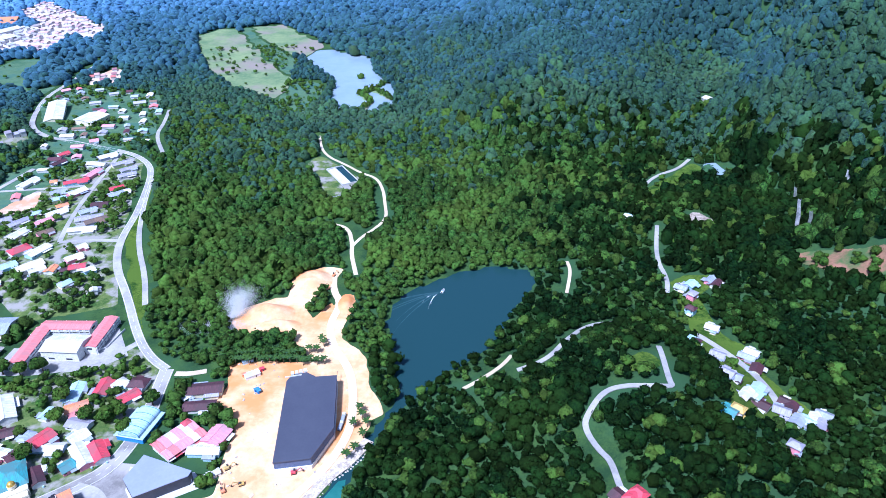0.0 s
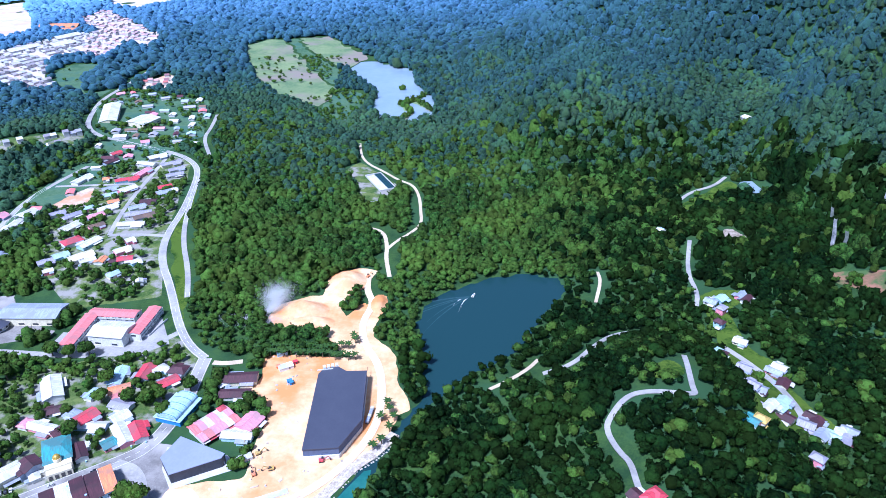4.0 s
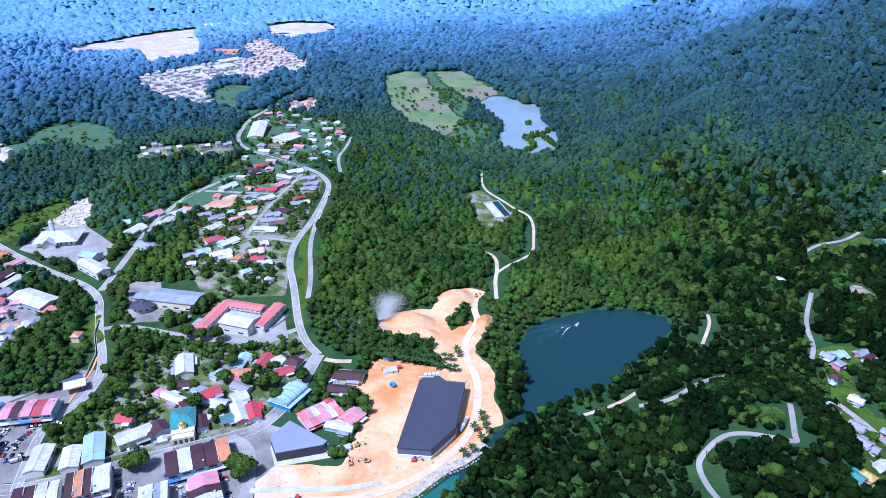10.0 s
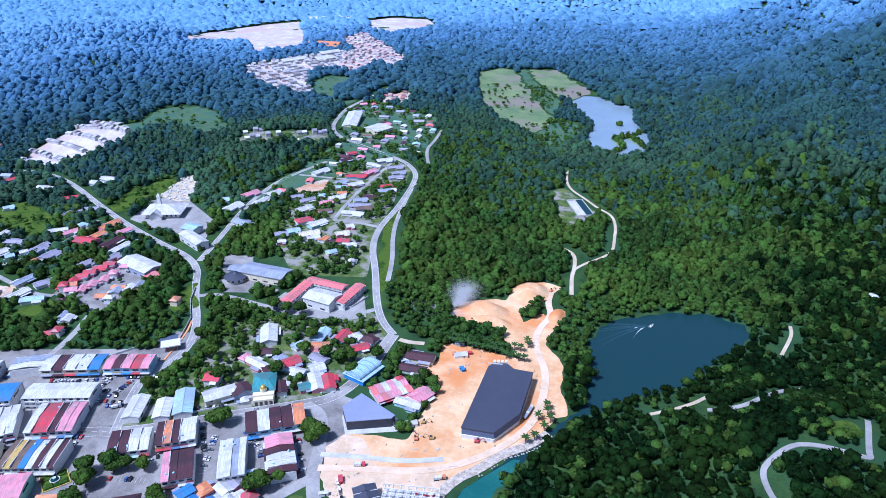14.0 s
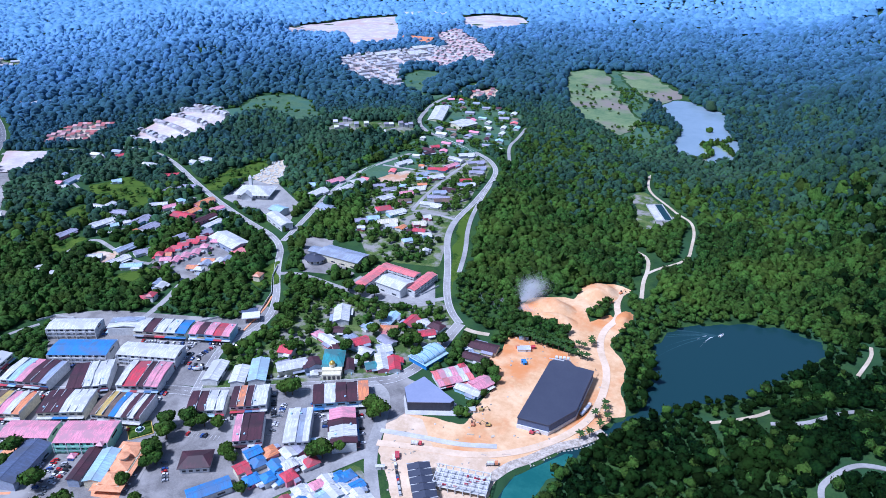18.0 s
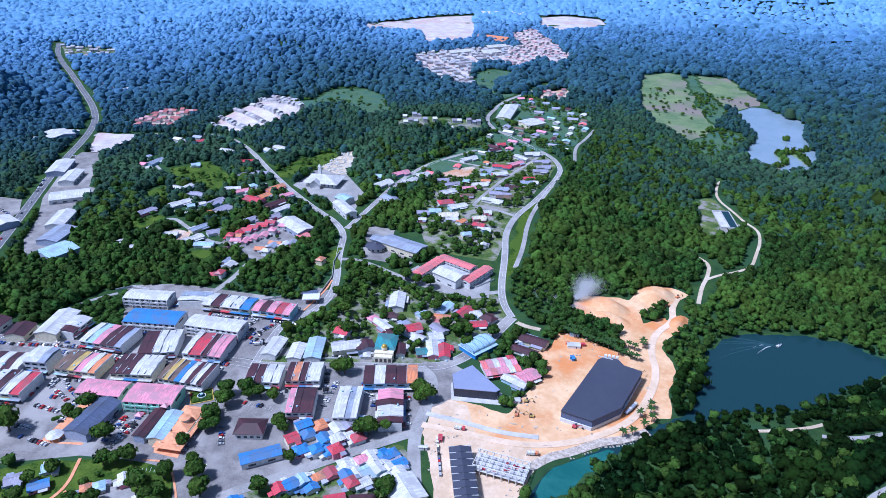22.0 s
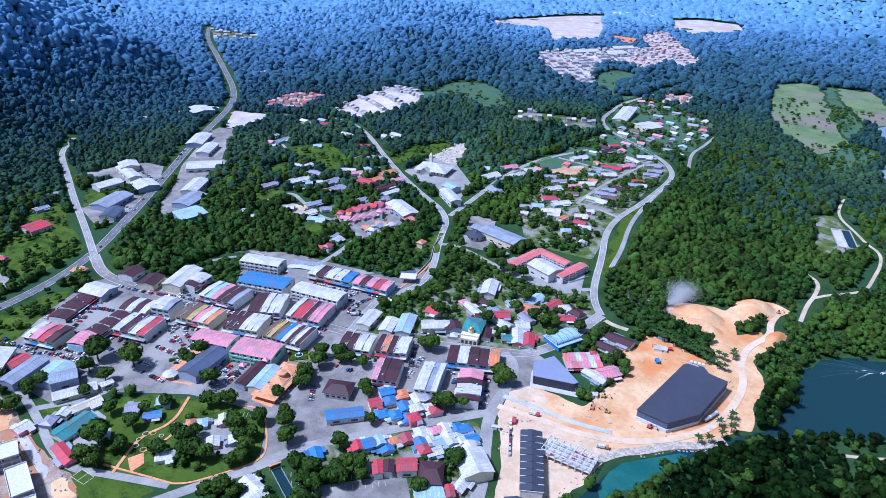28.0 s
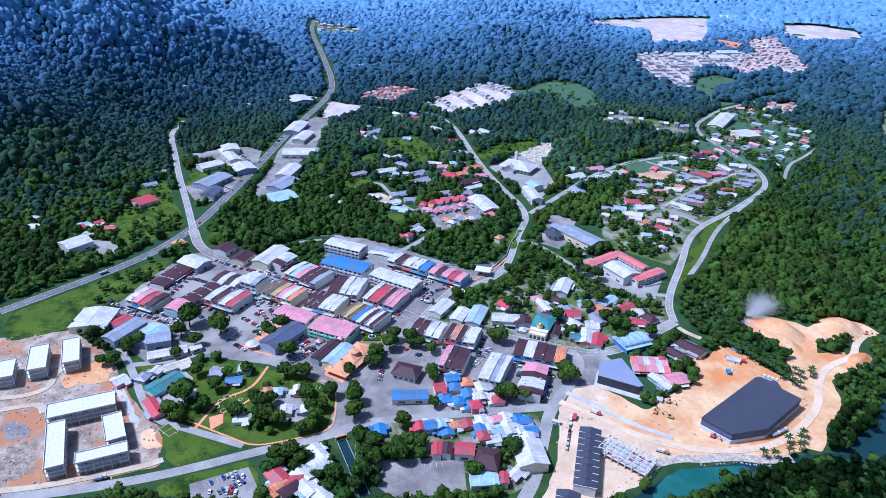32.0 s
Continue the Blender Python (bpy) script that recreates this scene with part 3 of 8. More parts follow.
LOT = [(-624, 333), (-628, 356), (-597, 366), (-586, 345), (-605, 328)]
SPIT = [(-87, 1148), (-105, 1100), (-123, 1082), (-104, 1045), (-114, 1003), (-127, 991)]
SPIT_B = [(-102, 1098), (-82, 1071), (-70, 1047)]
LAWN_S = [(-336, -8), (-329, 5), (-283, 29), (-278, 27), (-283, -10), (-288, -14)]
CAR_PARK_V = [(-277, -27), (-274, -4), (-265, 35), (-253, 37), (-227, 27), (-253, -11), (-266, -30)]
BANK = [(-87, 231), (-107, 269), (-67, 325), (-57, 316), (-64, 284), (-68, 251)]
MEADOWS = [[(-746, 420), (-712, 418), (-695, 392), (-721, 393)],
           [(-559, 349), (-528, 356), (-525, 337), (-518, 316), (-553, 309), (-567, 331)],
           [(-664, 261), (-659, 264), (-625, 244), (-620, 232)],
           [(-818, 485), (-789, 490), (-748, 459), (-767, 453)],
           [(-677, 558), (-687, 641), (-675, 696), (-627, 616), (-648, 542)],
           [(-443, 409), (-439, 439), (-403, 394), (-420, 367)],
           [(-810, 476), (-790, 537), (-711, 508), (-665, 445), (-742, 458)],
           [(-758, 409), (-755, 438), (-714, 411), (-720, 380)],
           [(-671, 562), (-699, 630), (-667, 619), (-625, 543)],
           [(-532, 315), (-527, 351), (-553, 364), (-562, 334)],
           [(-682, 330), (-678, 375), (-658, 368), (-651, 322)],
           [(-796, 102), (-807, 148), (-700, 128), (-660, 110), (-648, 80), (-660, 50)],
           [(-835, 187), (-829, 240), (-800, 240), (-772, 158)]]



def paved(name, poly, z, material, label, cat="pavement"):
    return tagged(slab(name, poly, z, 0.4, material), label, cat, kind="structure")


M_REDSOIL = surface("red_brown_soil", (0.12, 0.09, 0.04), (0.28, 0.14, 0.09), 0.06, 0.95, fine=0.3, c=(0.06, 0.11, 0.03), cscale=0.04)
M_RUBBLE = surface("pale_rubble", (0.3, 0.25, 0.2), (0.6, 0.53, 0.45), 0.3, 0.95, fine=1.5, bump=0.6)
M_STONE0 = surface("rubbly_soil", (0.16, 0.13, 0.1), (0.42, 0.36, 0.3), 0.25, 0.95, fine=1.2, bump=0.5)


def patch(name, poly, material, label, lift=0.2, step=3.0, ragged=4.0, cat="ground"):
    """Open ground with a ragged edge that follows the lie of the land."""
    xs, ys = [q[0] for q in poly], [q[1] for q in poly]
    a, b = np.meshgrid(np.arange(min(xs) - 6, max(xs) + 6, step), np.arange(min(ys) - 6, max(ys) + 6, step))
    u, v = a + ragged * fbm(a, b, 14, 21, 3), b + ragged * fbm(a, b, 14, 22, 3)
    k = inside(u, v, poly)
    idx = np.arange(a.size).reshape(a.shape)
    cell = k[:-1, :-1] & k[:-1, 1:] & k[1:, 1:] & k[1:, :-1]
    f = np.stack([idx[:-1, :-1][cell], idx[:-1, 1:][cell], idx[1:, 1:][cell], idx[1:, :-1][cell]], 1)
    used = np.unique(f)
    if not len(used):
        return None
    new_i = np.zeros(a.size, int)
    new_i[used] = np.arange(len(used))
    x, y = a.ravel()[used], b.ravel()[used]
    # ease the outline
    q = new_i[f]
    e = np.sort(np.concatenate([q[:, [0, 1]], q[:, [1, 2]], q[:, [2, 3]], q[:, [3, 0]]]), 1)
    e, n = np.unique(e, axis=0, return_counts=True)
    e = e[n == 1]
    deg = np.maximum(np.bincount(e.ravel(), minlength=len(x)), 1)
    rim = np.unique(e)
    for _ in range(4):
        sx = np.bincount(e[:, 0], x[e[:, 1]], len(x)) + np.bincount(e[:, 1], x[e[:, 0]], len(x))
        sy = np.bincount(e[:, 0], y[e[:, 1]], len(x)) + np.bincount(e[:, 1], y[e[:, 0]], len(x))
        x, y = x.copy(), y.copy()
        x[rim], y[rim] = 0.4 * x[rim] + 0.6 * sx[rim] / deg[rim], 0.4 * y[rim] + 0.6 * sy[rim] / deg[rim]
    return tagged(mesh_object(name, np.stack([x, y, height(x, y) + lift], 1), new_i[f], material, True), label, cat, kind="structure")


paved("pavement", TOWN, 0.07, M_ASPHALT, "worn grey asphalt of the town centre")
paved("pavement", [(-236, 306), (-216, 326), (-199, 324), (-186, 288), (-191, 262), (-201, 258), (-224, 288)], 0.045, M_ASPHALT, "grey forecourt between the road and the corner store")
paved("pavement", UPPER_SHOPS, 0.05, M_ASPHALT, "worn grey yard of the upper shops")
paved("pavement", CAR_PARK, 0.06, M_ASPHALT, "empty patched asphalt car park")
paved("pavement", CAR_PARK_W, 0.06, M_ASPHALT, "grey yard below the hill")
paved("pavement", CAR_PARK_N, 0.06, M_ASPHALT, "grey car park by the highway")
paved("pavement", CAR_PARK_S, 0.06, M_ASPHALT, "grey car park by the southern road")
paved("pavement", SCHOOL, 0.06, M_ROAD, "pale school yard")
paved("pavement", HALL, 0.06, M_ASPHALT, "grey forecourt of the town hall")
paved("pavement", CHURCH, 0.06, M_ROAD, "pale forecourt of the church")
for i, p in enumerate((SAND, SAND_N, SAND_E, SAND_S, SAND_C, SAND_W)):
    patch("sandy_ground", p, M_SAND_PALE if p in (SAND_S, SAND_W) else M_SAND, "bare orange sandy building site", 0.1 + 0.013 * i, 1.5, 2.5)
patch("bare_soil", SITE, M_SITE, "pale churned soil of a building site", 0.08, 2.0)
patch("gravel", GRAVES, M_TRACK, "pale gravel slope with graves beside the church", 0.2, 2.0)
patch("bare_soil", PINK_SITE, M_CLAY, "pinkish bare plot among the houses", 0.15, 2.0)
patch("bare_soil", FAR_N_ROWS, M_YARD, "pale ground of a grey terrace estate", 0.25, 5)
patch("bare_soil", FAR_E_ROWS, M_CLAY, "pale ground of a red terrace estate", 0.25, 5)
patch("grass", PARK, M_GRASS, "green lawn of the town park", 0.05)
patch("grass", GREEN_W, M_GRASS, "rough green meadow along the highway", 0.1, 4)
patch("grass", GREEN_M, M_GRASS, "rough green meadow below the hill", 0.1, 4)
patch("grass", VERGE, M_GRASS, "mown yellow-green verge between two roads", 0.06)
patch("bare_soil", BARE_N, M_FAR_SOIL, "bare pinkish soil beside the highway", 0.3, 4)
patch("bare_soil", FAR_BARE, M_FAR_SOIL, "wide bare pinkish soil in the distance", 0.5, 8)
patch("bare_soil", FAR_BARE_W, M_FAR_SOIL, "wide bare pinkish soil in the distance", 0.5, 8)
patch("bare_soil", FAR_TOWN, M_FAR_SOIL, "pale ground of the far estate", 0.4, 8, 14.0)
patch("bare_soil", FAR_PINK, M_FAR_SOIL, "pinkish ground of the far terraces", 0.5, 8, 14.0)
patch("grass", FAR_SCAR, M_FAR_GRASS, "half-cleared green slope behind the terraces", 0.3, 5, 14.0)
patch("grass", MARSH_M, M_FAR_GRASS, "green scrubby strip of the marsh", 0.42, 5, 14.0)
patch("grass", MARSH_S, M_FAR_GRASS, "green scrubby bank of the far lake", 0.46, 5, 14.0)
patch("grass", MARSH_E, M_MARSH, "brown reed bed at the head of the far lake", 0.3, 5, 14.0)
paved("pavement", YARD_E, 0.3, M_ASPHALT, "grey yards of the roadside shops")
paved("pavement", YARD_W, 0.3, M_ASPHALT, "grey yard of a roadside depot")
patch("grass", YARD_N, M_CONC, "pale yard beside the highway", 0.3, 4)
paved("pavement", HOUSING, 0.06, M_ASPHALT, "grey lanes between the terrace houses")
patch("bare_soil", LOT, M_CLAY, "brown bare plot among the houses", 0.15, 3)
patch("grass", LAWN_S, M_GRASS, "open lawn with a small ball court", 0.1, 2, 1.5)
patch("grass", CAR_PARK_V, M_GRASS, "mown verges round the small car park", 0.03, 2, 1.5)
for q in ([(-424, -56), (-439, -35), (-437, -16), (-418, -16), (-404, -23), (-407, -41), (-412, -56)], [(-333, -20), (-330, -10), (-307, -10), (-310, -20), (-320, -24)]):
    patch("bare_soil", q, M_SAND, "orange spoil spread over the site", 0.13, 1.5, 5.0)
patch("bare_soil", [(-391, -22), (-391, -14), (-341, -16), (-331, -23)], M_CONC, "pale concrete apron on the site", 0.15, 1.5, 1.0)
patch("puddle", [(-397, -97), (-394, -86), (-381, -79), (-368, -83), (-375, -100)], M_PUDDLE, "shallow grey puddle on the site", 0.13, 1.5, 4.0, "puddle")
patch("bare_soil", [(-369, -100), (-366, -84), (-343, -84), (-328, -91), (-328, -102)], M_STONE0, "dark rubbly soil of the site", 0.12, 1.5, 4.0)
paved("pavement", [(-321, 69), (-315, 96), (-299, 89), (-283, 92), (-278, 77), (-288, 64), (-304, 63)], 0.16, M_ROAD, "grey court between the park houses")
paved("pavement", [(-387, 12), (-389, 29), (-372, 32), (-347, 22), (-333, 5), (-348, 2)], 0.16, M_ROAD, "grey yard behind the teal-roofed house")
for i, m in enumerate(MEADOWS):
    patch("grass", m, M_GRASS, "bright rough meadow among the trees", 0.14 + 0.012 * i, 3, 9.0)
patch("bare_soil", FAR_ROWS, M_FAR_SOIL, "pale soil of a far terrace estate", 0.3, 5)
patch("bare_soil", FAR_ROWS_W, M_CLAY, "pale soil of a far terrace estate", 0.3, 5)
patch("bare_soil", FAR_ROWS_NW, M_YARD, "pale ground of a far terrace estate", 0.3, 8)
patch("grass", FAR_FIELD, M_FAR_GRASS, "green playing field of the far estate", 0.4, 6)
patch("grass", MARSH, M_MARSH, "yellow-brown marsh beside the far lake", 0.3, 5, 16.0)
patch("bare_soil", TANK_YARD, M_YARD, "bare yard round the forest tanks", 0.2, 3)
patch("grass", VALLEY, M_GRASS, "green clearing of the side valley", 0.5, 3)
patch("grass", VALLEY_N, M_GRASS, "green clearing of the upper side valley", 0.5, 3)
patch("bare_soil", RED_SLOPE, M_REDSOIL, "red-brown cleared slope", 0.6, 4)
patch("bare_soil", QUARRY, M_STONE0, "grey quarried rubble in the forest", 0.6, 2, 3.0)
patch("grass", GRASS_HILL, M_GRASS, "bright grassy spot on the hill", 0.6, 3)
for p, lab in ((VILLAGE_E, "green gardens of the village"), (KAMPUNG, "green gardens among the houses"), (KAMPUNG_S, "green gardens of the southern houses"), (FAR_E, "green gardens of the far village")):
    patch("grass", p, M_FAR_GRASS if p is FAR_E else M_YARD, lab, {id(VILLAGE_E): 0.025, id(KAMPUNG): 0.02, id(KAMPUNG_S): 0.035}.get(id(p), 0.2), 4)
CLEARINGS = [SAND, SAND_W, SAND_C, SAND_N, SAND_E, SAND_S, CREEK, TOWN, UPPER_SHOPS, CAR_PARK, SITE, CAR_PARK_W, CAR_PARK_N, CAR_PARK_S, SCHOOL, HALL, CHURCH, BANK, VILLAGE_E, KAMPUNG, KAMPUNG_S, PARK, GREEN_W, VERGE, FAR_E,
             BARE_N, FAR_TOWN, FAR_BARE, FAR_BARE_W, FAR_ROWS, FAR_ROWS_W, FAR_ROWS_NW, FAR_FIELD, MARSH, TANK_YARD, VALLEY, VALLEY_N, RED_SLOPE, QUARRY, GRASS_HILL, GREEN_M, GRAVES, PINK_SITE, FAR_N_ROWS, FAR_E_ROWS, FAR_PINK, FAR_SCAR, MARSH_E, MARSH_M, MARSH_S, YARD_E, YARD_W, YARD_N, HOUSING, LOT, LAWN_S, CAR_PARK_V] + MEADOWS



# ---- kit of parts ----
ROOF = {"W": (0.68, 0.68, 0.66), "M": (0.085, 0.03, 0.04), "R": (0.62, 0.05, 0.08), "P": (0.78, 0.3, 0.38), "B": (0.05, 0.24, 0.6), "L": (0.42, 0.62, 0.74), "G": (0.34, 0.39, 0.5), "O": (0.78, 0.27, 0.1),
        "Y": (0.6, 0.42, 0.1), "T": (0.06, 0.3, 0.32), "D": (0.1, 0.13, 0.22), "K": (0.2, 0.13, 0.09), "V": (0.36, 0.35, 0.46), "S": (0.82, 0.2, 0.2), "C": (0.74, 0.68, 0.5), "N": (0.36, 0.68, 0.52)}
WORDS = {"W": "white", "M": "dark maroon", "R": "red", "P": "pink", "B": "blue", "L": "pale blue", "G": "grey", "O": "orange", "Y": "yellow", "T": "teal", "D": "slate grey", "K": "brown", "V": "faded grey", "S": "salmon red", "C": "cream", "N": "mint green"}


def tint(c, k, g=0.0):
    m = sum(c) / 3
    return tuple((v * (1 - g) + m * g) * k for v in c)


M_ROOF = {k: surface("roof_" + WORDS[k].replace(" ", "_"), tint(c, 0.6, 0.2), tint(c, 1.1), 0.35, 0.5, fine=3.0, c=tint(c, 0.68, 0.35), cscale=0.09, streak=(6.0, 0.5, 1.0)) for k, c in ROOF.items()}
M_WALL = {k: surface("wall_" + WORDS[k].replace(" ", "_"), tint(c, 0.82), tint(c, 1.05), 0.5, 0.8, fine=2.5) for k, c in ROOF.items()}
M_GLASS = surface("dark_window_glass", (0.02, 0.025, 0.035), (0.05, 0.06, 0.08), 0.8, 0.12, fine=2.0)
# shade inside shopfronts and openings, painted as dark panels; also plain dark doors
M_DARK = surface("shaded_shopfront", (0.03, 0.03, 0.035), (0.12, 0.11, 0.11), 0.7, 0.7, fine=2.0)
M_BARK = surface("bark", (0.08, 0.06, 0.04), (0.16, 0.12, 0.08), 2.0, 0.9)
M_TYRE = surface("tyre_rubber", (0.015, 0.015, 0.015), (0.03, 0.03, 0.03), 4.0, 0.9)
M_PAVE = surface("orange_paving", (0.62, 0.26, 0.12), (0.78, 0.38, 0.2), 0.3, 0.85, fine=2.0)
M_LINE = surface("road_paint", (0.6, 0.6, 0.6), (0.75, 0.75, 0.74), 1.0, 0.8)
M_STONE = surface("rubble_stone", (0.3, 0.27, 0.22), (0.52, 0.48, 0.42), 0.5, 0.95, fine=1.5, tone=0.2)
M_PALM = leaf_material("palm_leaves", (0.02, 0.055, 0.006), (0.055, 0.11, 0.012), (0.05, 0.1, 0.012), 0.05)
M_TREE = leaf_material("garden_leaves", (0.014, 0.042, 0.006), (0.065, 0.13, 0.016), (0.08, 0.14, 0.016), 0.03, 0.0)
KEPT = {}


def mesh_of(key, verts, faces, material):
    """A mesh kept under its key, so that alike parts share it."""
    key = (key, material.name)
    if key not in KEPT:
        me = bpy.data.meshes.new(key[0][0] if isinstance(key[0], tuple) else key[0])
        me.from_pydata(verts, [], faces)
        me.materials.append(material)
        bm = bmesh.new()
        bm.from_mesh(me)
        bmesh.ops.recalc_face_normals(bm, faces=bm.faces[:])
        bm.to_mesh(me)
        bm.free()
        KEPT[key] = me
    return KEPT[key]


def put(name, me, parent, x=0, y=0, z=0, rz=0, label=""):
    ob = new(name, me)
    ob.parent = parent
    ob.location, ob.rotation_euler = (x, y, z), (0, 0, radians(rz))
    if label:
        ob["label"] = label
    return ob


def box(w, d, h, material, bevel=0.0):
    """A block standing on its base, its foot a little wider than its head when bevelled."""
    w, d, h = round(w, 2), round(d, 2), round(h, 2)
    a, b = w / 2, d / 2
    e = bevel
    v = [(-a, -b, 0), (a, -b, 0), (a, b, 0), (-a, b, 0), (-a, -b, h - e), (a, -b, h - e), (a, b, h - e), (-a, b, h - e), (-a + e, -b + e, h), (a - e, -b + e, h), (a - e, b - e, h), (-a + e, b - e, h)]
    f = [(0, 3, 2, 1)] + [(i, (i + 1) % 4, (i + 1) % 4 + 4, i + 4) for i in range(4)]
    if e:
        f += [(i + 4, (i + 1) % 4 + 4, (i + 1) % 4 + 8, i + 8) for i in range(4)] + [(8, 9, 10, 11)]
    else:
        v, f = v[:8], f + [(4, 5, 6, 7)]
    return mesh_of(("block", w, d, h, e), v, f, material)


def gable(w, d, rise, material, thick=0.25):
    """A gabled roof sheet, ridge along x, with thickness."""
    w, d, rise = round(w, 2), round(d, 2), round(rise, 2)
    a, b = w / 2, d / 2
    ring = [(-b, 0), (0, rise), (b, 0), (b, -thick), (0, rise - thick), (-b, -thick)]
    v = [(-a, y, z) for y, z in ring] + [(a, y, z) for y, z in ring]
    f = [(i, (i + 1) % 6, (i + 1) % 6 + 6, i + 6) for i in range(6)] + [(0, 1, 4, 5), (1, 2, 3, 4), (6, 11, 10, 7), (7, 10, 9, 8)]
    return mesh_of(("gable", w, d, rise), v, f, material)


def gable_wall(w, d, h, rise, material):
    """Walls whose two ends rise to the ridge."""
    w, d, h, rise = round(w, 2), round(d, 2), round(h, 2), round(rise, 2)
    a, b = w / 2, d / 2
    v = [(-a, -b, 0), (a, -b, 0), (a, b, 0), (-a, b, 0), (-a, -b, h), (a, -b, h), (a, b, h), (-a, b, h), (-a, 0, h + rise), (a, 0, h + rise)]
    f = [(0, 3, 2, 1), (0, 1, 5, 4), (2, 3, 7, 6), (1, 2, 6, 9, 5), (3, 0, 4, 8, 7), (4, 5, 9, 8), (6, 7, 8, 9)]
    return mesh_of(("gable_wall", w, d, h, rise), v, f, material)


def hip(w, d, rise, material, ridge=0.45):
    w, d, rise = round(w, 2), round(d, 2), round(rise, 2)
    a, b, r = w / 2, d / 2, w / 2 * ridge
    v = [(-a, -b, -0.25), (a, -b, -0.25), (a, b, -0.25), (-a, b, -0.25), (-a, -b, 0), (a, -b, 0), (a, b, 0), (-a, b, 0), (-r, 0, rise), (r, 0, rise)]
    f = [(0, 3, 2, 1), (0, 1, 5, 4), (1, 2, 6, 5), (2, 3, 7, 6), (3, 0, 4, 7), (4, 5, 9, 8), (6, 7, 8, 9), (5, 6, 9), (7, 4, 8)]
    return mesh_of(("hip", w, d, rise), v, f, material)


def barrel(w, d, rise, material, n=10):
    w, d, rise = round(w, 2), round(d, 2), round(rise, 2)
    a, b = w / 2, d / 2
    arc = [(-b * math.cos(math.pi * i / n), rise * math.sin(math.pi * i / n)) for i in range(n + 1)]
    v = [(-a, y, z) for y, z in arc] + [(a, y, z) for y, z in arc]
    f = [(i, i + 1, i + n + 2, i + n + 1) for i in range(n)] + [tuple(range(n, -1, -1)), tuple(range(n + 1, 2 * n + 2))]
    return mesh_of(("barrel", w, d, rise), v, f, material)


def drum(r, h, material, n=16, top=None):
    top = r if top is None else top
    v = [(r * math.cos(6.2832 * i / n), r * math.sin(6.2832 * i / n), 0) for i in range(n)] + [(top * math.cos(6.2832 * i / n), top * math.sin(6.2832 * i / n), h) for i in range(n)]
    f = [tuple(range(n - 1, -1, -1)), tuple(range(n, 2 * n))] + [(i, (i + 1) % n, (i + 1) % n + n, i + n) for i in range(n)]
    return mesh_of(("drum", round(r, 2), round(h, 2), n, round(top, 2)), v, f, material)


def dome(r, h, material, n=16, m=6):
    v, f = [], []
    for j in range(m):
        t = math.pi / 2 * j / m
        v += [(r * math.cos(t) * math.cos(6.2832 * i / n), r * math.cos(t) * math.sin(6.2832 * i / n), h * math.sin(t)) for i in range(n)]
    v.append((0, 0, h))
    for j in range(m - 1):
        f += [(j * n + i, j * n + (i + 1) % n, (j + 1) * n + (i + 1) % n, (j + 1) * n + i) for i in range(n)]
    f += [((m - 1) * n + i, (m - 1) * n + (i + 1) % n, m * n) for i in range(n)] + [tuple(range(n - 1, -1, -1))]
    return mesh_of(("dome", r, h), v, f, material)


def prism(key, poly, z0, z1, material):
    """Straight walls over a plan outline."""
    n = len(poly)
    v = [(x, y, z0) for x, y in poly] + [(x, y, z1) for x, y in poly]
    return mesh_of(key, v, [tuple(range(n - 1, -1, -1)), tuple(range(n, 2 * n))] + [(i, (i + 1) % n, (i + 1) % n + n, i + n) for i in range(n)], material)


def thing(name, x, y, rot, label, category, group="", z=None):
    e = new(name)
    e.location, e.rotation_euler = (x, y, height1(x, y) if z is None else z), (0, 0, radians(rot))
    return tagged(e, label, category, group)


def windows(parent, w, d, z, h, bay, width, sides=(-1, 1), skip=0):
    """Single windows with sills along both long sides."""
    n = max(1, int(w / bay))
    for s in sides:
        for i in range(n):
            x = (i + 0.5) * w / n - w / 2
            put("window", box(width, 0.12, h, M_GLASS), parent, x, s * (d / 2 + 0.02), z)


TAKEN = []
BLOCKS = []


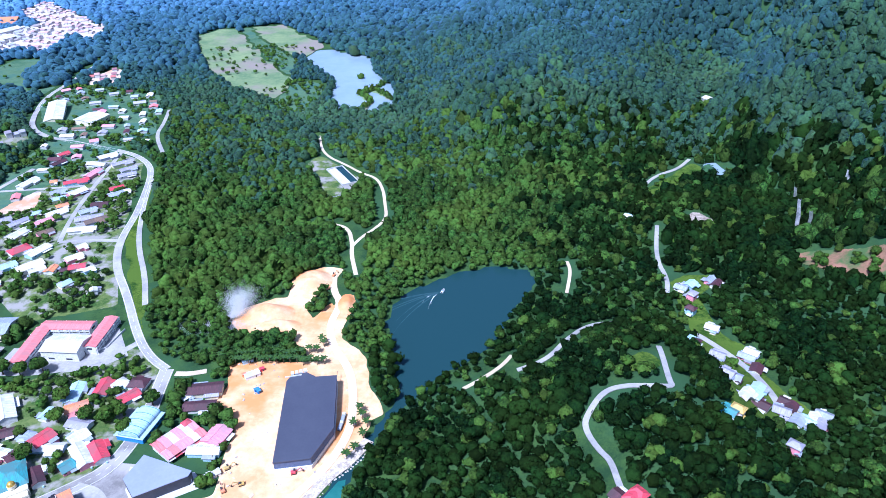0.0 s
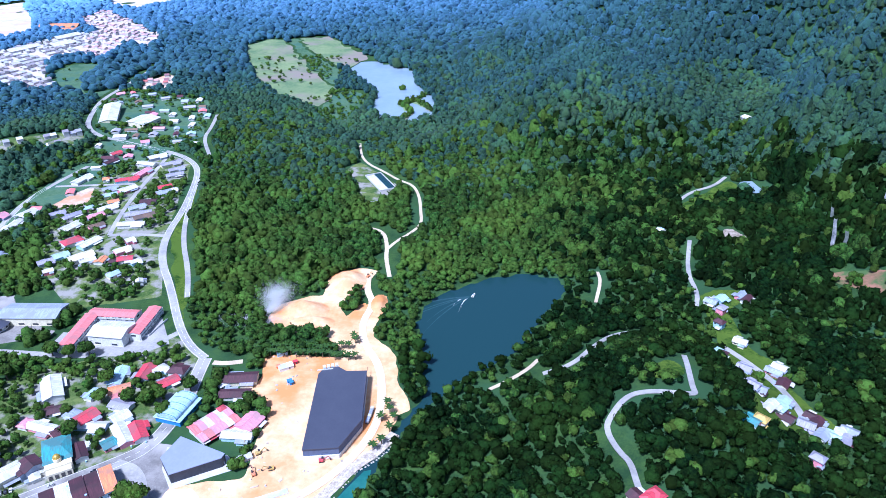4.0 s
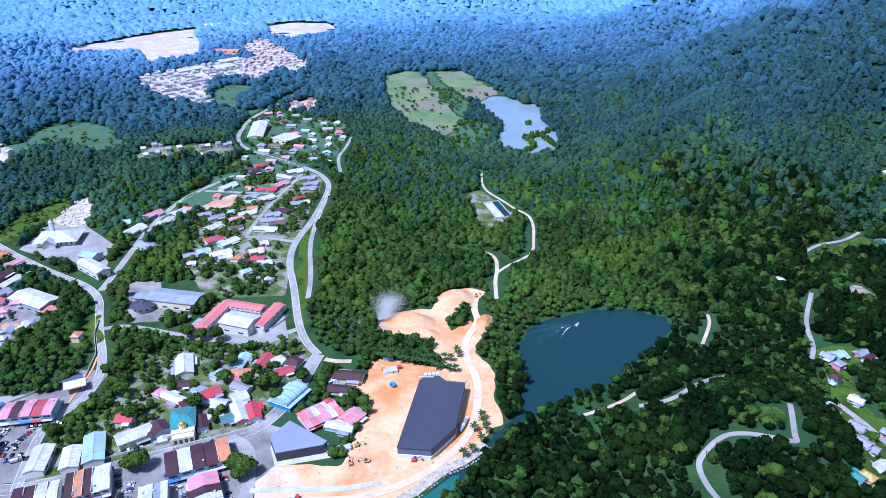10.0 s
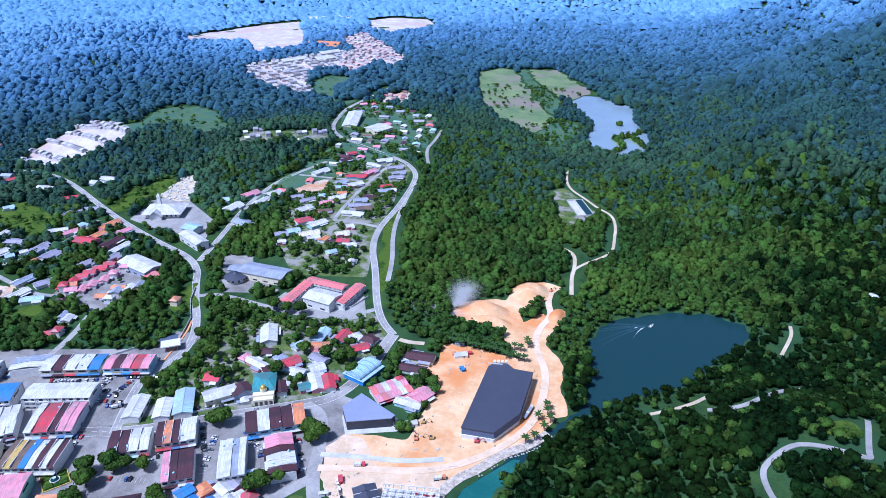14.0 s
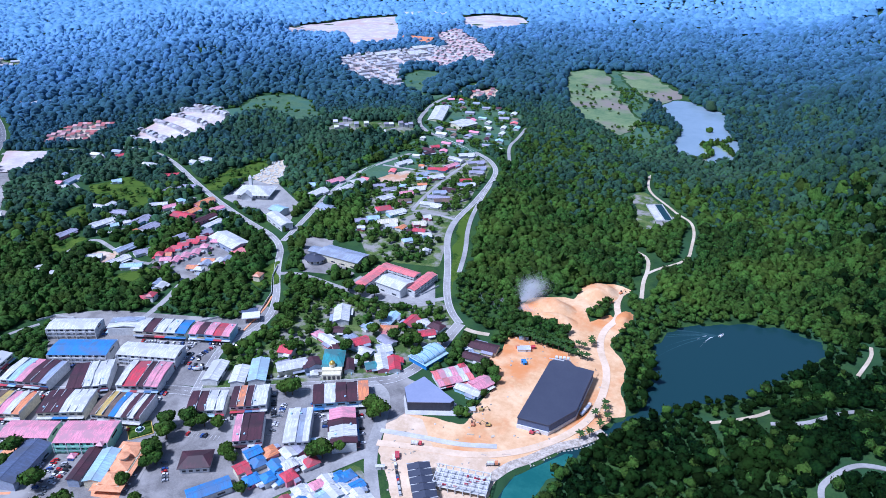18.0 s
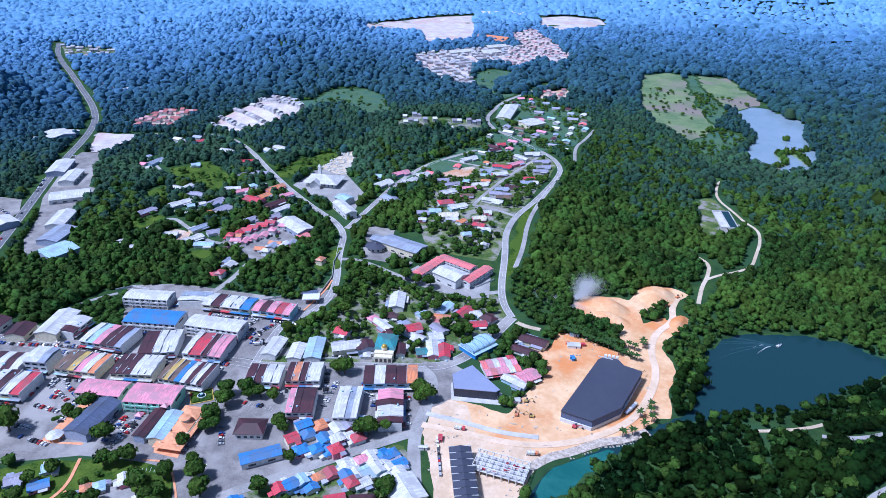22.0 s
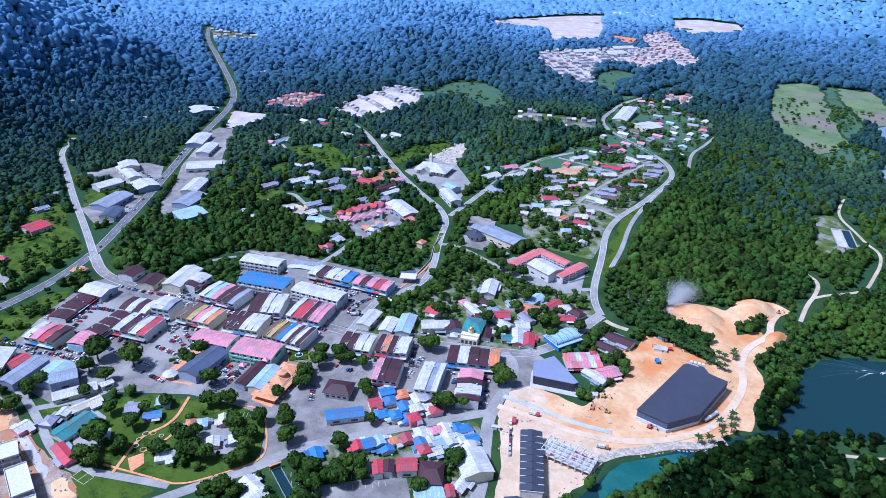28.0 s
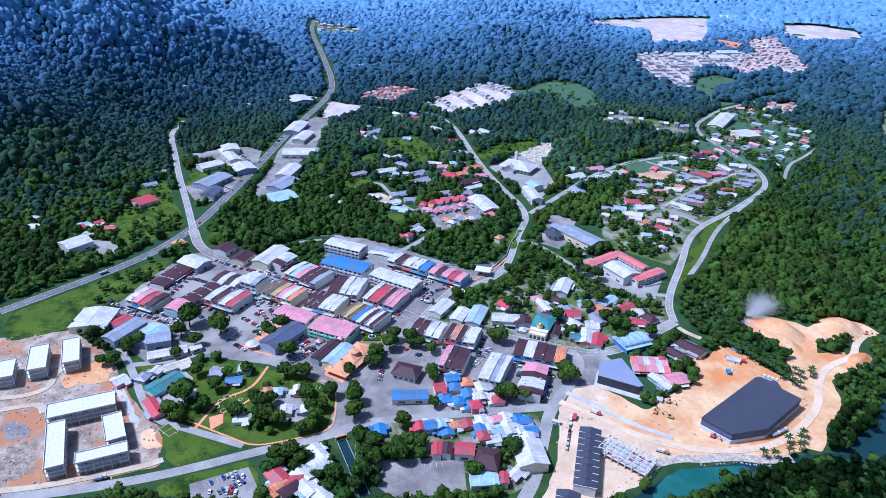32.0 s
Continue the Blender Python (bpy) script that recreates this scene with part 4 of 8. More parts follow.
def shop_block(x, y, w, d, rot, storeys, colours):
    R = random.Random(int(x * 7 + y * 3))
    d = max(d, 11)
    h = 3.7 * storeys
    wall = R.choice("WWCWL")
    root = thing("shop_block", x, y, rot, f"{storeys}-storey shop row with {WORDS[colours[0]]} and {WORDS[colours[-1]]} metal roofs", "shops", "shop rows of the town centre", 0.0)
    TAKEN.append((x, y, max(w, d) * 0.55))
    BLOCKS.append((x, y, w, d, rot))
    put("wall", box(w, d, h, M_WALL[wall]), root)
    n = len(colours)
    u = w / n
    for i, c in enumerate(colours):
        cx = (i + 0.5) * u - w / 2
        lift = R.choice((0, 0, 0.35, 0.6))
        put("roof_panel", gable(u - 0.12, d + 2.2, 1.5, M_ROOF[c]), root, cx, 0, h + 0.3 + lift, 0, WORDS[c] + " sheet metal roof")
        if R.random() < 0.5:
            put("parapet", box(0.3, d + 0.6, 1.9, M_WALL["W"]), root, cx + u / 2, 0, h)
        for s in (-1, 1):
            put("shopfront", box(u - 0.6, 0.15, 2.7, M_DARK), root, cx, s * (d / 2 + 0.05), 0.1)
            put("awning", box(u - 0.15, 2.6, 0.18, M_ROOF[R.choice("WRGLWMB")]), root, cx, s * (d / 2 + 1.3), 3.05)
            if R.random() < 0.6:
                put("sign_board", box(u - 0.5, 0.16, 0.9, M_ROOF[R.choice("RYBWOTRW")]), root, cx, s * (d / 2 + 0.2), 3.4)
            for k in range(1, storeys):
                put("window", box(u * 0.62, 0.12, 1.35, M_GLASS), root, cx, s * (d / 2 + 0.03), 3.7 * k + 1.05)
    for _ in range(2):
        put("water_tank", drum(0.7, 1.4, M_WALL["L"], 8), root, R.uniform(-w / 2.4, w / 2.4), R.choice((-1, 1)) * d * 0.32, h + 0.6)


def flats(x, y, w, d, rot, roof, wall):
    h = 9.6 if roof != "S" or w * d > 700 else 7.0
    if d > w:
        w, d, rot = d, w, rot + 90
    d = max(d * (0.82 if roof == "W" else 1), 10)
    root = thing("block_of_flats", x, y, rot, f"{WORDS[wall]} walled three-storey block under a {WORDS[roof]} roof", "building", "three-storey blocks", 0.0)
    TAKEN.append((x, y, w * 0.5))
    put("wall", gable_wall(w, d, h, 1.3, M_WALL[wall]), root)
    put("roof", gable(w + 0.8, d + 1.2, 1.5, M_ROOF[roof]), root, 0, 0, h + 0.15)
    st = 3
    for k in range(st):
        for s in (-1, 1):
            if k < st - 1:
                balcony = put("balcony", box(w - 0.5, 1.1, 0.9, M_WALL["W" if wall != "N" else "N"]), root, 0, s * (d / 2 + 0.55), h / 3 * k + 2.6)
                put("railing", box(w - 0.6, 0.08, 0.35, M_WALL["G"]), balcony, 0, s * 0.48, 0.9)
        windows(root, w, d, 3.6 * k * h / 11 + 0.9, 1.7, 5.2, 2.8)
    for i in range(int(w / 8.4) + 1):
        for s in (-1, 1):
            put("column", box(0.5, 0.5, h, M_WALL["W"]), root, -w / 2 + i * w / int(w / 8.4), s * (d / 2 + 1.0), 0)
    for s in (-1, 1):
        put("window", box(0.12, d * 0.4, 1.6, M_GLASS), root, s * (w / 2 + 0.02), 0, h - 2.6)


def shed(x, y, w, d, rot, h, c):
    if d > w:
        w, d, rot = d, w, rot + 90
    rise = min(2.6, d * 0.13)
    root = thing("hall", x, y, rot, f"long low hall with a {WORDS[c]} pitched metal roof", "building", "metal-roofed halls")
    TAKEN.append((x, y, w * 0.5))
    R = random.Random(int(x * 5 + y))
    put("wall", gable_wall(w - 1, d - 1.2, h, rise * 0.92, M_WALL[R.choice("WWCG")]), root)
    n = max(2, int(w / 9))
    for i in range(n):
        put("roof_panel", gable(w / n - 0.06, d + 0.8, rise, M_ROOF[c]), root, (i + 0.5) * w / n - w / 2, 0, h + 0.2)
    put("ridge_cap", gable(w + 0.1, 0.9, 0.16, M_ROOF[c], 0.05), root, 0, 0, h + 0.2 + rise)
    windows(root, w - 2, d - 1.2, 1.2, min(1.6, h * 0.4), 11.0, 5.0)
    put("door", box(0.14, min(4, d * 0.4), min(3.4, h * 0.7), M_DARK), root, w / 2 - 0.46, 0, 0)
    return root


def hip_hall(x, y, w, d, rot, h, c):
    root = thing("hall", x, y, rot, f"broad hall under a {WORDS[c]} hipped roof", "building", "hipped halls")
    TAKEN.append((x, y, max(w, d) * 0.5))
    put("wall", box(w - 2, d - 2, h, M_WALL["W"]), root)
    put("roof", hip(w + 0.6, d + 0.6, 3.0, M_ROOF[c]), root, 0, 0, h + 0.25)
    windows(root, w - 3, d - 2, 1.2, 1.6, 4.5, 2.4)


def barrel_hall(x, y, w, d, rot, h, c):
    root = thing("sports_hall", x, y, rot, "bright blue arched sports hall beside the road", "hall")
    TAKEN.append((x, y, w * 0.5))
    put("wall", box(w, d, 4.4, M_WALL[c]), root)
    put("skirt_roof", box(w + 2, d + 2, 0.4, M_ROOF["L"], 0.15), root, 0, 0, 4.4)
    put("roof", barrel(w + 0.8, d * 0.78, 3.4, M_ROOF["L"], 14), root, 0, 0, 5.6)
    put("upper_wall", box(w, d * 0.76, 0.9, M_WALL[c]), root, 0, 0, 4.8)
    for i in range(5):
        put("roof_rib", barrel(0.35, d * 0.78 + 0.24, 3.52, M_ROOF[c], 14), root, (i - 2) * w / 4.1, 0, 5.6)
    for s in (-1, 1):
        put("clerestory", box(w - 2, 0.2, 0.5, M_WALL["W"]), root, 0, s * (d * 0.38 + 0.06), 4.9)
    windows(root, w - 2, d + 1.0, 2.0, 0.9, 4.0, 2.4)


def concrete_shell(x, y, w, d, rot):
    if d > w:
        w, d, rot = d, w, rot + 90
    root = thing("unfinished_block", x, y, rot, "raw white concrete frame of an unfinished block", "building", "blocks under construction", 0.0)
    TAKEN.append((x, y, w * 0.5))
    for k in range(1, 4):
        put("floor_slab", box(w, d, 0.35, M_WALL["W"]), root, 0, 0, 3.4 * k - 0.35)
    put("core_wall", box(w - 3, d - 3.4, 9.8, M_CONC), root)
    for i in range(int(w / 5) + 1):
        for s in (-1, 1):
            px = -w / 2 + 0.3 + i * (w - 0.6) / int(w / 5)
            put("column", box(0.5, 0.5, 10.2, M_WALL["W"]), root, px, s * (d / 2 - 0.25), 0)
            if i % 2:
                # solid panel, its dark colour stands in for the shaded hole
                put("opening_shade", box(2.2, 0.12, 1.7, M_DARK), root, px, s * (d / 2 - 1.66), 7.4)
    for s in (-1, 1):
        put("parapet", box(w, 0.3, 0.9, M_WALL["W"]), root, 0, s * (d / 2 - 0.15), 10.2)
        put("parapet", box(0.3, d - 0.7, 0.9, M_WALL["W"]), root, s * (w / 2 - 0.15), 0, 10.2)


HOUSES = {}


def house_template(c, kind, size):
    key = (c, kind, size)
    if key in HOUSES:
        return HOUSES[key]
    R = random.Random(c + str(kind))
    w, d, h = ((12.5, 9.5, 3.4), (10.0, 8.5, 6.0), (14.5, 8.0, 3.2))[kind]
    w, d = w * size, d * size
    root = new("house")
    wall = M_WALL[R.choice("WWCLWP")]
    if kind == 1:
        put("wall", box(w - 1.4, d - 1.4, h, wall), root)
        put("roof", hip(w, d, 2.0, M_ROOF[c]), root, 0, 0, h + 0.2)
    else:
        put("wall", gable_wall(w - 1.4, d - 1.4, h, 1.5, wall), root)
        put("roof", gable(w, d + 0.4, 1.9, M_ROOF[c]), root, 0, 0, h - 0.05)
    put("side_roof", gable(w * 0.5, d * 0.5, 0.9, M_ROOF[R.choice((c, "G", "W", "V", "M"))]), root, -w * 0.36, d * 0.3, 2.7, 90)
    put("porch_roof", gable(w * 0.45, 3.6, 0.7, M_ROOF[R.choice((c, c, "W", "G"))]), root, w * 0.2, -d / 2 - 1.2, 2.6)
    for s, i in ((-1, -1), (-1, 1), (1, 1)):
        put("window", box(1.5, 0.12, 1.2, M_GLASS), root, i * w * 0.25, s * (d / 2 - 0.68), h - 2.1)
    put("door", box(1.0, 0.12, 2.1, M_DARK), root, w * 0.08, -d / 2 + 0.68, 0)
    if kind != 1:
        put("annexe", box(w * 0.4, 3.0, 2.6, wall), root, -w * 0.2, d / 2 + 0.6, 0)
        put("annexe_roof", box(w * 0.45, 3.6, 0.16, M_ROOF[R.choice("WGVL")]), root, -w * 0.2, d / 2 + 0.9, 2.62)
    tagged(root, f"small {'two-storey ' if kind == 1 else ''}house with {'an' if WORDS[c][0] in 'aeiou' else 'a'} {WORDS[c]} metal roof", "house", "houses of the town")
    HOUSES[key] = root
    root.location = (0, 0, -500)
    return root


FAR_HOUSES = []


def house(x, y, c, size=1.0, rot=None):
    R = random.Random(int(x * 13 + y * 29))
    if math.hypot(x, y) > 745:
        FAR_HOUSES.append((x, y, 13 * R.uniform(0.75, 1.45), 10 * R.uniform(0.8, 1.35), 24 + 14 * math.sin(x / 60) + R.choice((0, 90)) + R.uniform(-10, 10), 3.3))
        TAKEN.append((x, y, 13))
        return
    key = (c, R.choice((0, 0, 1, 2)), size)
    if rot is None:
        rot = 28 + 22 * math.sin(x / 170) + R.choice((0, 90, 180, 270)) + R.uniform(-7, 7)
    fresh = key not in HOUSES
    t = house_template(*key)
    m = pose(x, y, height1(x, y), 0, 0, rot)
    TAKEN.append((x, y, 7))
    if fresh:
        t.matrix_basis = m
    else:
        copy_thing(t, m)


def villa(x, y, w, d, rot, h, c):
    """A house of its own size: walls, a pitched or hipped roof, a lower wing, windows, a door and a porch roof."""
    R = random.Random(int(x * 11 + y * 17))
    if d > w:
        w, d, rot = d, w, rot + 90
    if R.random() < 0.5:
        rot += 180
    w, d, h = w * 1.1, d * 1.12, max(h - 0.4, 3.0)
    wall = R.choice("WWCLWPG")
    root = thing("house", x, y, rot, f"{WORDS[wall]}-walled house with {'an' if WORDS[c][0] in 'aeiou' else 'a'} {WORDS[c]} sheet metal roof", "house", "houses of the village")
    TAKEN.append((x, y, w * 0.5))
    hipped = w < 1.5 * d and R.random() < 0.45
    if hipped:
        put("wall", box(w - 1.4, d - 1.4, h, M_WALL[wall]), root)
        put("roof", hip(w, d, d * 0.19, M_ROOF[c]), root, 0, 0, h + 0.1)
    else:
        put("wall", gable_wall(w - 1.4, d - 1.2, h, d * 0.15, M_WALL[wall]), root)
        n = max(1, round(w / 9))
        for i in range(n):
            put("roof_panel", gable(w / n - 0.05, d + 0.3, d * 0.17, M_ROOF[c]), root, (i + 0.5) * w / n - w / 2, 0, h + 0.02 * (i % 2))
        put("ridge_cap", gable(w + 0.1, 0.7, 0.12, M_ROOF[c], 0.05), root, 0, 0, h + d * 0.17 + 0.06)
    k = R.choice((c, c, "G", "W", "V"))
    put("wing", box(w * 0.34, 3.4, h - 0.8, M_WALL[wall]), root, -w * 0.22, d / 2 + 0.8, 0)
    put("wing_roof", gable(w * 0.4, 5.2, 0.8, M_ROOF[k]), root, -w * 0.22, d / 2 + 0.7, h - 0.7)
    put("porch_roof", box(w * 0.42, 3.2, 0.16, M_ROOF[R.choice((c, "W", "G"))]), root, w * 0.18, -d / 2 - 1.2, 2.65)
    for q in (-1, 1):
        put("window", box(1.6, 0.12, 1.2, M_GLASS), root, q * w * 0.3, -(d / 2 - 0.58), h - 1.9)
    put("door", box(1.0, 0.12, 2.1, M_DARK), root, w * 0.1, -(d / 2 - 0.56), 0.05)
    if R.random() < 0.3:
        put("water_tank", drum(0.6, 1.3, M_WALL["L"], 8), root, w / 2 + 0.9, d * 0.2, 0.1)


def free(x, y, r):
    return all((x - a) ** 2 + (y - b) ** 2 > (r + q) ** 2 for a, b, q in TAKEN)


def off_road(x, y, gap):
    X, Y = np.array([float(x)]), np.array([float(y)])
    for line, width in ROADS:
        if abs(line[len(line) // 2][0] - x) < 1200 and edge_distance(X, Y, line[::3] + [line[-1]], False)[0] < width / 2 + gap:
            return False
    return True


def neighbourhood(poly, step, count, colours, seed):
    """Houses on a loose street grid inside an outline."""
    R = random.Random(seed)
    xs, ys = [q[0] for q in poly], [q[1] for q in poly]
    spots = []
    a = radians(24)
    for i in range(-60, 60):
        for j in range(-60, 60):
            u, v = i * step, j * step * 1.25
            x = (min(xs) + max(xs)) / 2 + u * math.cos(a) - v * math.sin(a) + R.uniform(-8, 8)
            y = (min(ys) + max(ys)) / 2 + u * math.sin(a) + v * math.cos(a) + R.uniform(-8, 8)
            if inside(np.array([x]), np.array([y]), poly)[0]:
                spots.append((x, y))
    R.shuffle(spots)
    for x, y in spots:
        if count <= 0:
            break
        if free(x, y, 5) and off_road(x, y, 6):
            house(x, y, R.choice(colours), R.choice((0.9, 1.15, 1.15, 1.4)), 24 + 14 * math.sin(x / 60) + R.choice((0, 90, 180, 270)) + R.uniform(-18, 18))
            count -= 1


def island_ramp(name, stops, rough=0.6):
    m = surface(name, (0.5, 0.5, 0.5), (0.6, 0.6, 0.6), 0.3, rough)
    nt = m.node_tree
    g = nt.nodes.new("ShaderNodeNewGeometry")
    r = nt.nodes.new("ShaderNodeValToRGB")
    r.color_ramp.interpolation = "CONSTANT"
    for i, c in enumerate(stops):
        e = r.color_ramp.elements[i] if i < 2 else r.color_ramp.elements.new(i / len(stops))
        e.position, e.color = i / len(stops), (*c, 1)
    nt.links.new(g.outputs["Random Per Island"], r.inputs[0])
    nt.links.new(r.outputs[0], nt.nodes["Principled BSDF"].inputs["Base Color"])
    return m


# shop blocks
shop_block(-465, 179, 40, 28, 22, 2, 'WLPMMG')
shop_block(-422, 198, 30, 32, 41, 2, 'MMWWW')
shop_block(-386, 219, 33, 31, 27, 2, 'WRRMPP')
shop_block(-495, 110, 28, 21, 32, 2, 'MWMW')
shop_block(-476, 127, 19, 20, 29, 3, 'WWG')
shop_block(-446, 144, 36, 24, 25, 2, 'KKYPWO')
shop_block(-408, 167, 34, 25, 31, 2, 'MMMWWW')
shop_block(-368, 185, 38, 26, 23, 2, 'KYKBWMWM')
shop_block(-506, 170, 25, 16, 112, 2, 'MWW')
shop_block(-503, 36, 31, 23, 29, 2, 'WPRM')
shop_block(-465, 97, 33, 27, 28, 2, 'WMWR')
shop_block(-318, 219, 27, 22, 34, 2, 'MMWW')
shop_block(-295, 239, 27, 23, 35, 2, 'MOMWW')
shop_block(-271, 212, 20, 27, 37, 2, 'PMMM')
shop_block(-242, 231, 18, 35, 33, 2, 'WWGW')
shop_block(-214, 246, 39, 17, -52, 2, 'PPMWWM')
shop_block(-238, 276, 42, 22, 37, 2, 'MWMMO')
shop_block(-429, 276, 47, 20, 24, 2, 'WMWWB')
shop_block(-388, 293, 37, 18, 23, 2, 'PMPRP')
shop_block(-539, 68, 42, 17, 122, 1, 'MMM')
shop_block(-485, 79, 37, 14, 114, 2, 'MMM')
shop_block(-474, 53, 19, 14, 124, 2, 'PP')
shop_block(-461, 262, 16, 27, 123, 2, 'WG')

# tall blocks
flats(-458, 217, 48, 22, 29, 'B', 'W')
flats(-406, 242, 50, 22, 23, 'W', 'W')
flats(-496, 237, 42, 20, 30, 'W', 'W')
flats(-400, 133, 35, 17, 28, 'P', 'C')
flats(-363, 151, 37, 22, 30, 'P', 'N')
flats(-325, 444, 11, 46, 0, 'S', 'W')
flats(-276, 459, 9, 40, -3, 'S', 'W')
flats(-307, 469, 42, 11, -3, 'S', 'W')

# sheds and halls
shed(-495, -12, 31, 33, 54, 6, 'W')
shed(-482, 6, 17, 11, 109, 4, 'R')
shed(-461, 5, 36, 15, 117, 7, 'G')
shed(-443, 21, 27, 24, 120, 6, 'L')
shed(-431, 24, 20, 14, 74, 8, 'G')
shed(-412, 25, 31, 11, 76, 4, 'W')
shed(-406, 46, 10, 6, 90, 4, 'W')
shed(-552, 95, 28, 21, 25, 6, 'W')
shed(-520, 163, 40, 20, 121, 8, 'W')
shed(-537, 139, 21, 18, 124, 6, 'M')
shed(-566, 132, 19, 18, 117, 6, 'M')
shed(-379, 112, 19, 39, 21, 7, 'D')
shed(-341, 132, 31, 9, 115, 6, 'M')
shed(-330, 137, 31, 12, 118, 6, 'L')
hip_hall(-281, 172, 21, 17, 35, 5, 'M')
shed(-254, 157, 28, 11, 58, 5, 'B')
shed(-344, 252, 13, 27, 24, 5, 'W')
shed(-324, 258, 12, 23, 31, 5, 'W')
shed(-315, 270, 14, 31, 35, 5, 'L')
shed(-196, 140, 7, 13, 55, 5, 'R')
shed(-192, 146, 7, 12, 46, 5, 'M')
shed(-184, 155, 14, 12, 49, 6, 'R')
hip_hall(-167, 161, 16, 20, 41, 7, 'M')
shed(-156, 149, 19, 12, 60, 5, 'L')
shed(-149, 160, 6, 11, 55, 5, 'R')
shed(-155, 188, 21, 25, 63, 7, 'W')
barrel_hall(-208, 356, 25, 20, 76, 8, 'B')
shed(-296, 442, 31, 22, -6, 9, 'W')
shed(-377, 468, 51, 23, 1, 8, 'G')
shed(-408, 465, 19, 13, 8, 7, 'G')
shed(-499, 507, 43, 15, -24, 8, 'W')
shed(-522, 532, 17, 20, 85, 7, 'L')
shed(-509, 436, 47, 23, -13, 7, 'W')
shed(-845, 244, 16, 56, 86, 6, 'W')
shed(-819, 207, 33, 21, 97, 6, 'W')
shed(-867, 254, 24, 27, 77, 8, 'W')
shed(-787, 241, 28, 31, 87, 6, 'W')
shed(-762, 190, 47, 26, 118, 6, 'G')
shed(-724, 175, 29, 18, 133, 6, 'D')
shed(-742, 98, 25, 24, 104, 5, 'R')
shed(-917, 382, 54, 25, 136, 6, 'W')
shed(-868, 370, 47, 20, 133, 6, 'W')
shed(-805, 333, 47, 30, 58, 6, 'W')
shed(-742, 287, 46, 21, 131, 6, 'W')
shed(-703, 261, 41, 25, 119, 6, 'G')
shed(-664, 240, 34, 30, 91, 6, 'L')
shed(-1067, 460, 38, 42, 85, 7, 'W')
shed(-658, 6, 27, 24, 106, 8, 'W')
shed(-566, 1008, 95, 25, 111, 7, 'W')
shed(-500, 973, 39, 36, 72, 7, 'W')

# apartment shells under construction
concrete_shell(-372, -47, 45, 17, 77)
concrete_shell(-339, -70, 47, 12, -12)
concrete_shell(-335, -34, 29, 13, -8)
concrete_shell(-313, -47, 32, 11, 77)
concrete_shell(-452, -62, 34, 14, -14)
concrete_shell(-448, -39, 35, 13, -12)
concrete_shell(-449, -85, 24, 13, -14)

# small houses
house(-149, 171, 'W', 1.0)
house(-240, 73, 'W', 1.2)
house(-230, 69, 'W', 1.2)
house(-215, 53, 'W', 1.2)
house(-203, 57, 'W', 1.2)
house(-236, 41, 'R', 1.2)
house(-225, 48, 'R', 1.2)
house(-227, 55, 'W', 1.2)
house(-222, 42, 'M', 1.2)
house(-226, 37, 'O', 1.2)
house(-737, -21, 'W', 1.2)
house(-681, 19, 'W', 1.2)
house(-705, 18, 'R', 1.2)
house(-699, 32, 'W', 1.2)
house(-685, 46, 'R', 1.2)

# neighbourhoods
for x, y, c in (
        (-549, 374, 'R'), (-551, 387, 'R'), (-551, 398, 'R'), (-550, 408, 'R'), (-548, 420, 'R'), (-545, 430, 'R'), (-538, 373, 'P'), (-529, 378, 'P'), (-527, 389, 'P'), (-524, 401, 'P'), (-522, 412, 'P'), (-522, 427, 'P'), (-500, 374, 'O'), (-498, 394, 'O'), (-547, 381, 'O'), (-487, 371, 'W'), (-495, 387, 'G'), (-487, 397, 'W'), (-483, 405, 'G'), (-490, 429, 'R'), (-525, 349, 'M'), (-505, 333, 'G'), (-486, 310, 'R'), (-492, 306, 'R'), (-497, 330, 'W'), (-867, 485, 'V'), (-843, 462, 'M'), (-906, 566, 'W'), (-890, 591, 'R'), (-426, 391, 'O')):
    house(x, y, c, 1.0 if x > -560 else 1.2)
neighbourhood(FAR_E, 26, 40, 'WWWRGWV', 4)

# village houses, each of its own size
villa(-310, 374, 26, 13, -57, 5, 'W')
villa(-278, 370, 11, 7, 75, 3.4, 'L')
villa(-268, 391, 20, 9, 96, 3.6, 'L')
villa(-260, 376, 15, 9, 26, 3.6, 'O')
villa(-258, 369, 9, 7, 38, 3.4, 'S')
villa(-249, 396, 17, 10, 89, 3.8, 'R')
villa(-240, 400, 12, 8, 54, 3.4, 'W')
villa(-225, 400, 13, 10, -7, 3.6, 'M')
villa(-227, 386, 14, 9, 45, 3.6, 'R')
villa(-309, 338, 9, 8, 76, 3.4, 'P')
villa(-296, 335, 21, 8, -14, 3.4, 'W')
villa(-297, 352, 11, 8, 26, 3.4, 'M')
villa(-281, 332, 12, 9, 51, 3.6, 'M')
villa(-269, 345, 14, 11, 56, 5, 'R')
villa(-263, 338, 22, 7, -1, 3.4, 'W')
villa(-281, 348, 10, 7, 73, 3.4, 'G')
villa(-251, 359, 16, 9, -15, 3.6, 'V')
villa(-246, 347, 12, 10, 50, 3.6, 'W')
villa(-242, 321, 9, 9, 46, 3.6, 'T')
villa(-237, 330, 22, 9, -50, 4, 'W')
villa(-227, 333, 18, 9, -53, 4, 'R')
villa(-258, 313, 15, 8, -52, 4, 'M')
villa(-313, 302, 12, 11, 15, 7, 'R')
villa(-296, 288, 23, 12, 49, 6, 'W')
villa(-282, 298, 11, 12, 55, 7, 'M')
villa(-276, 291, 6, 7, 41, 3.4, 'W')
villa(-174, 391, 24, 11, 6, 4.5, 'M')
villa(-173, 374, 21, 9, 4, 3.6, 'M')
villa(-185, 384, 7, 5, 49, 3.2, 'W')
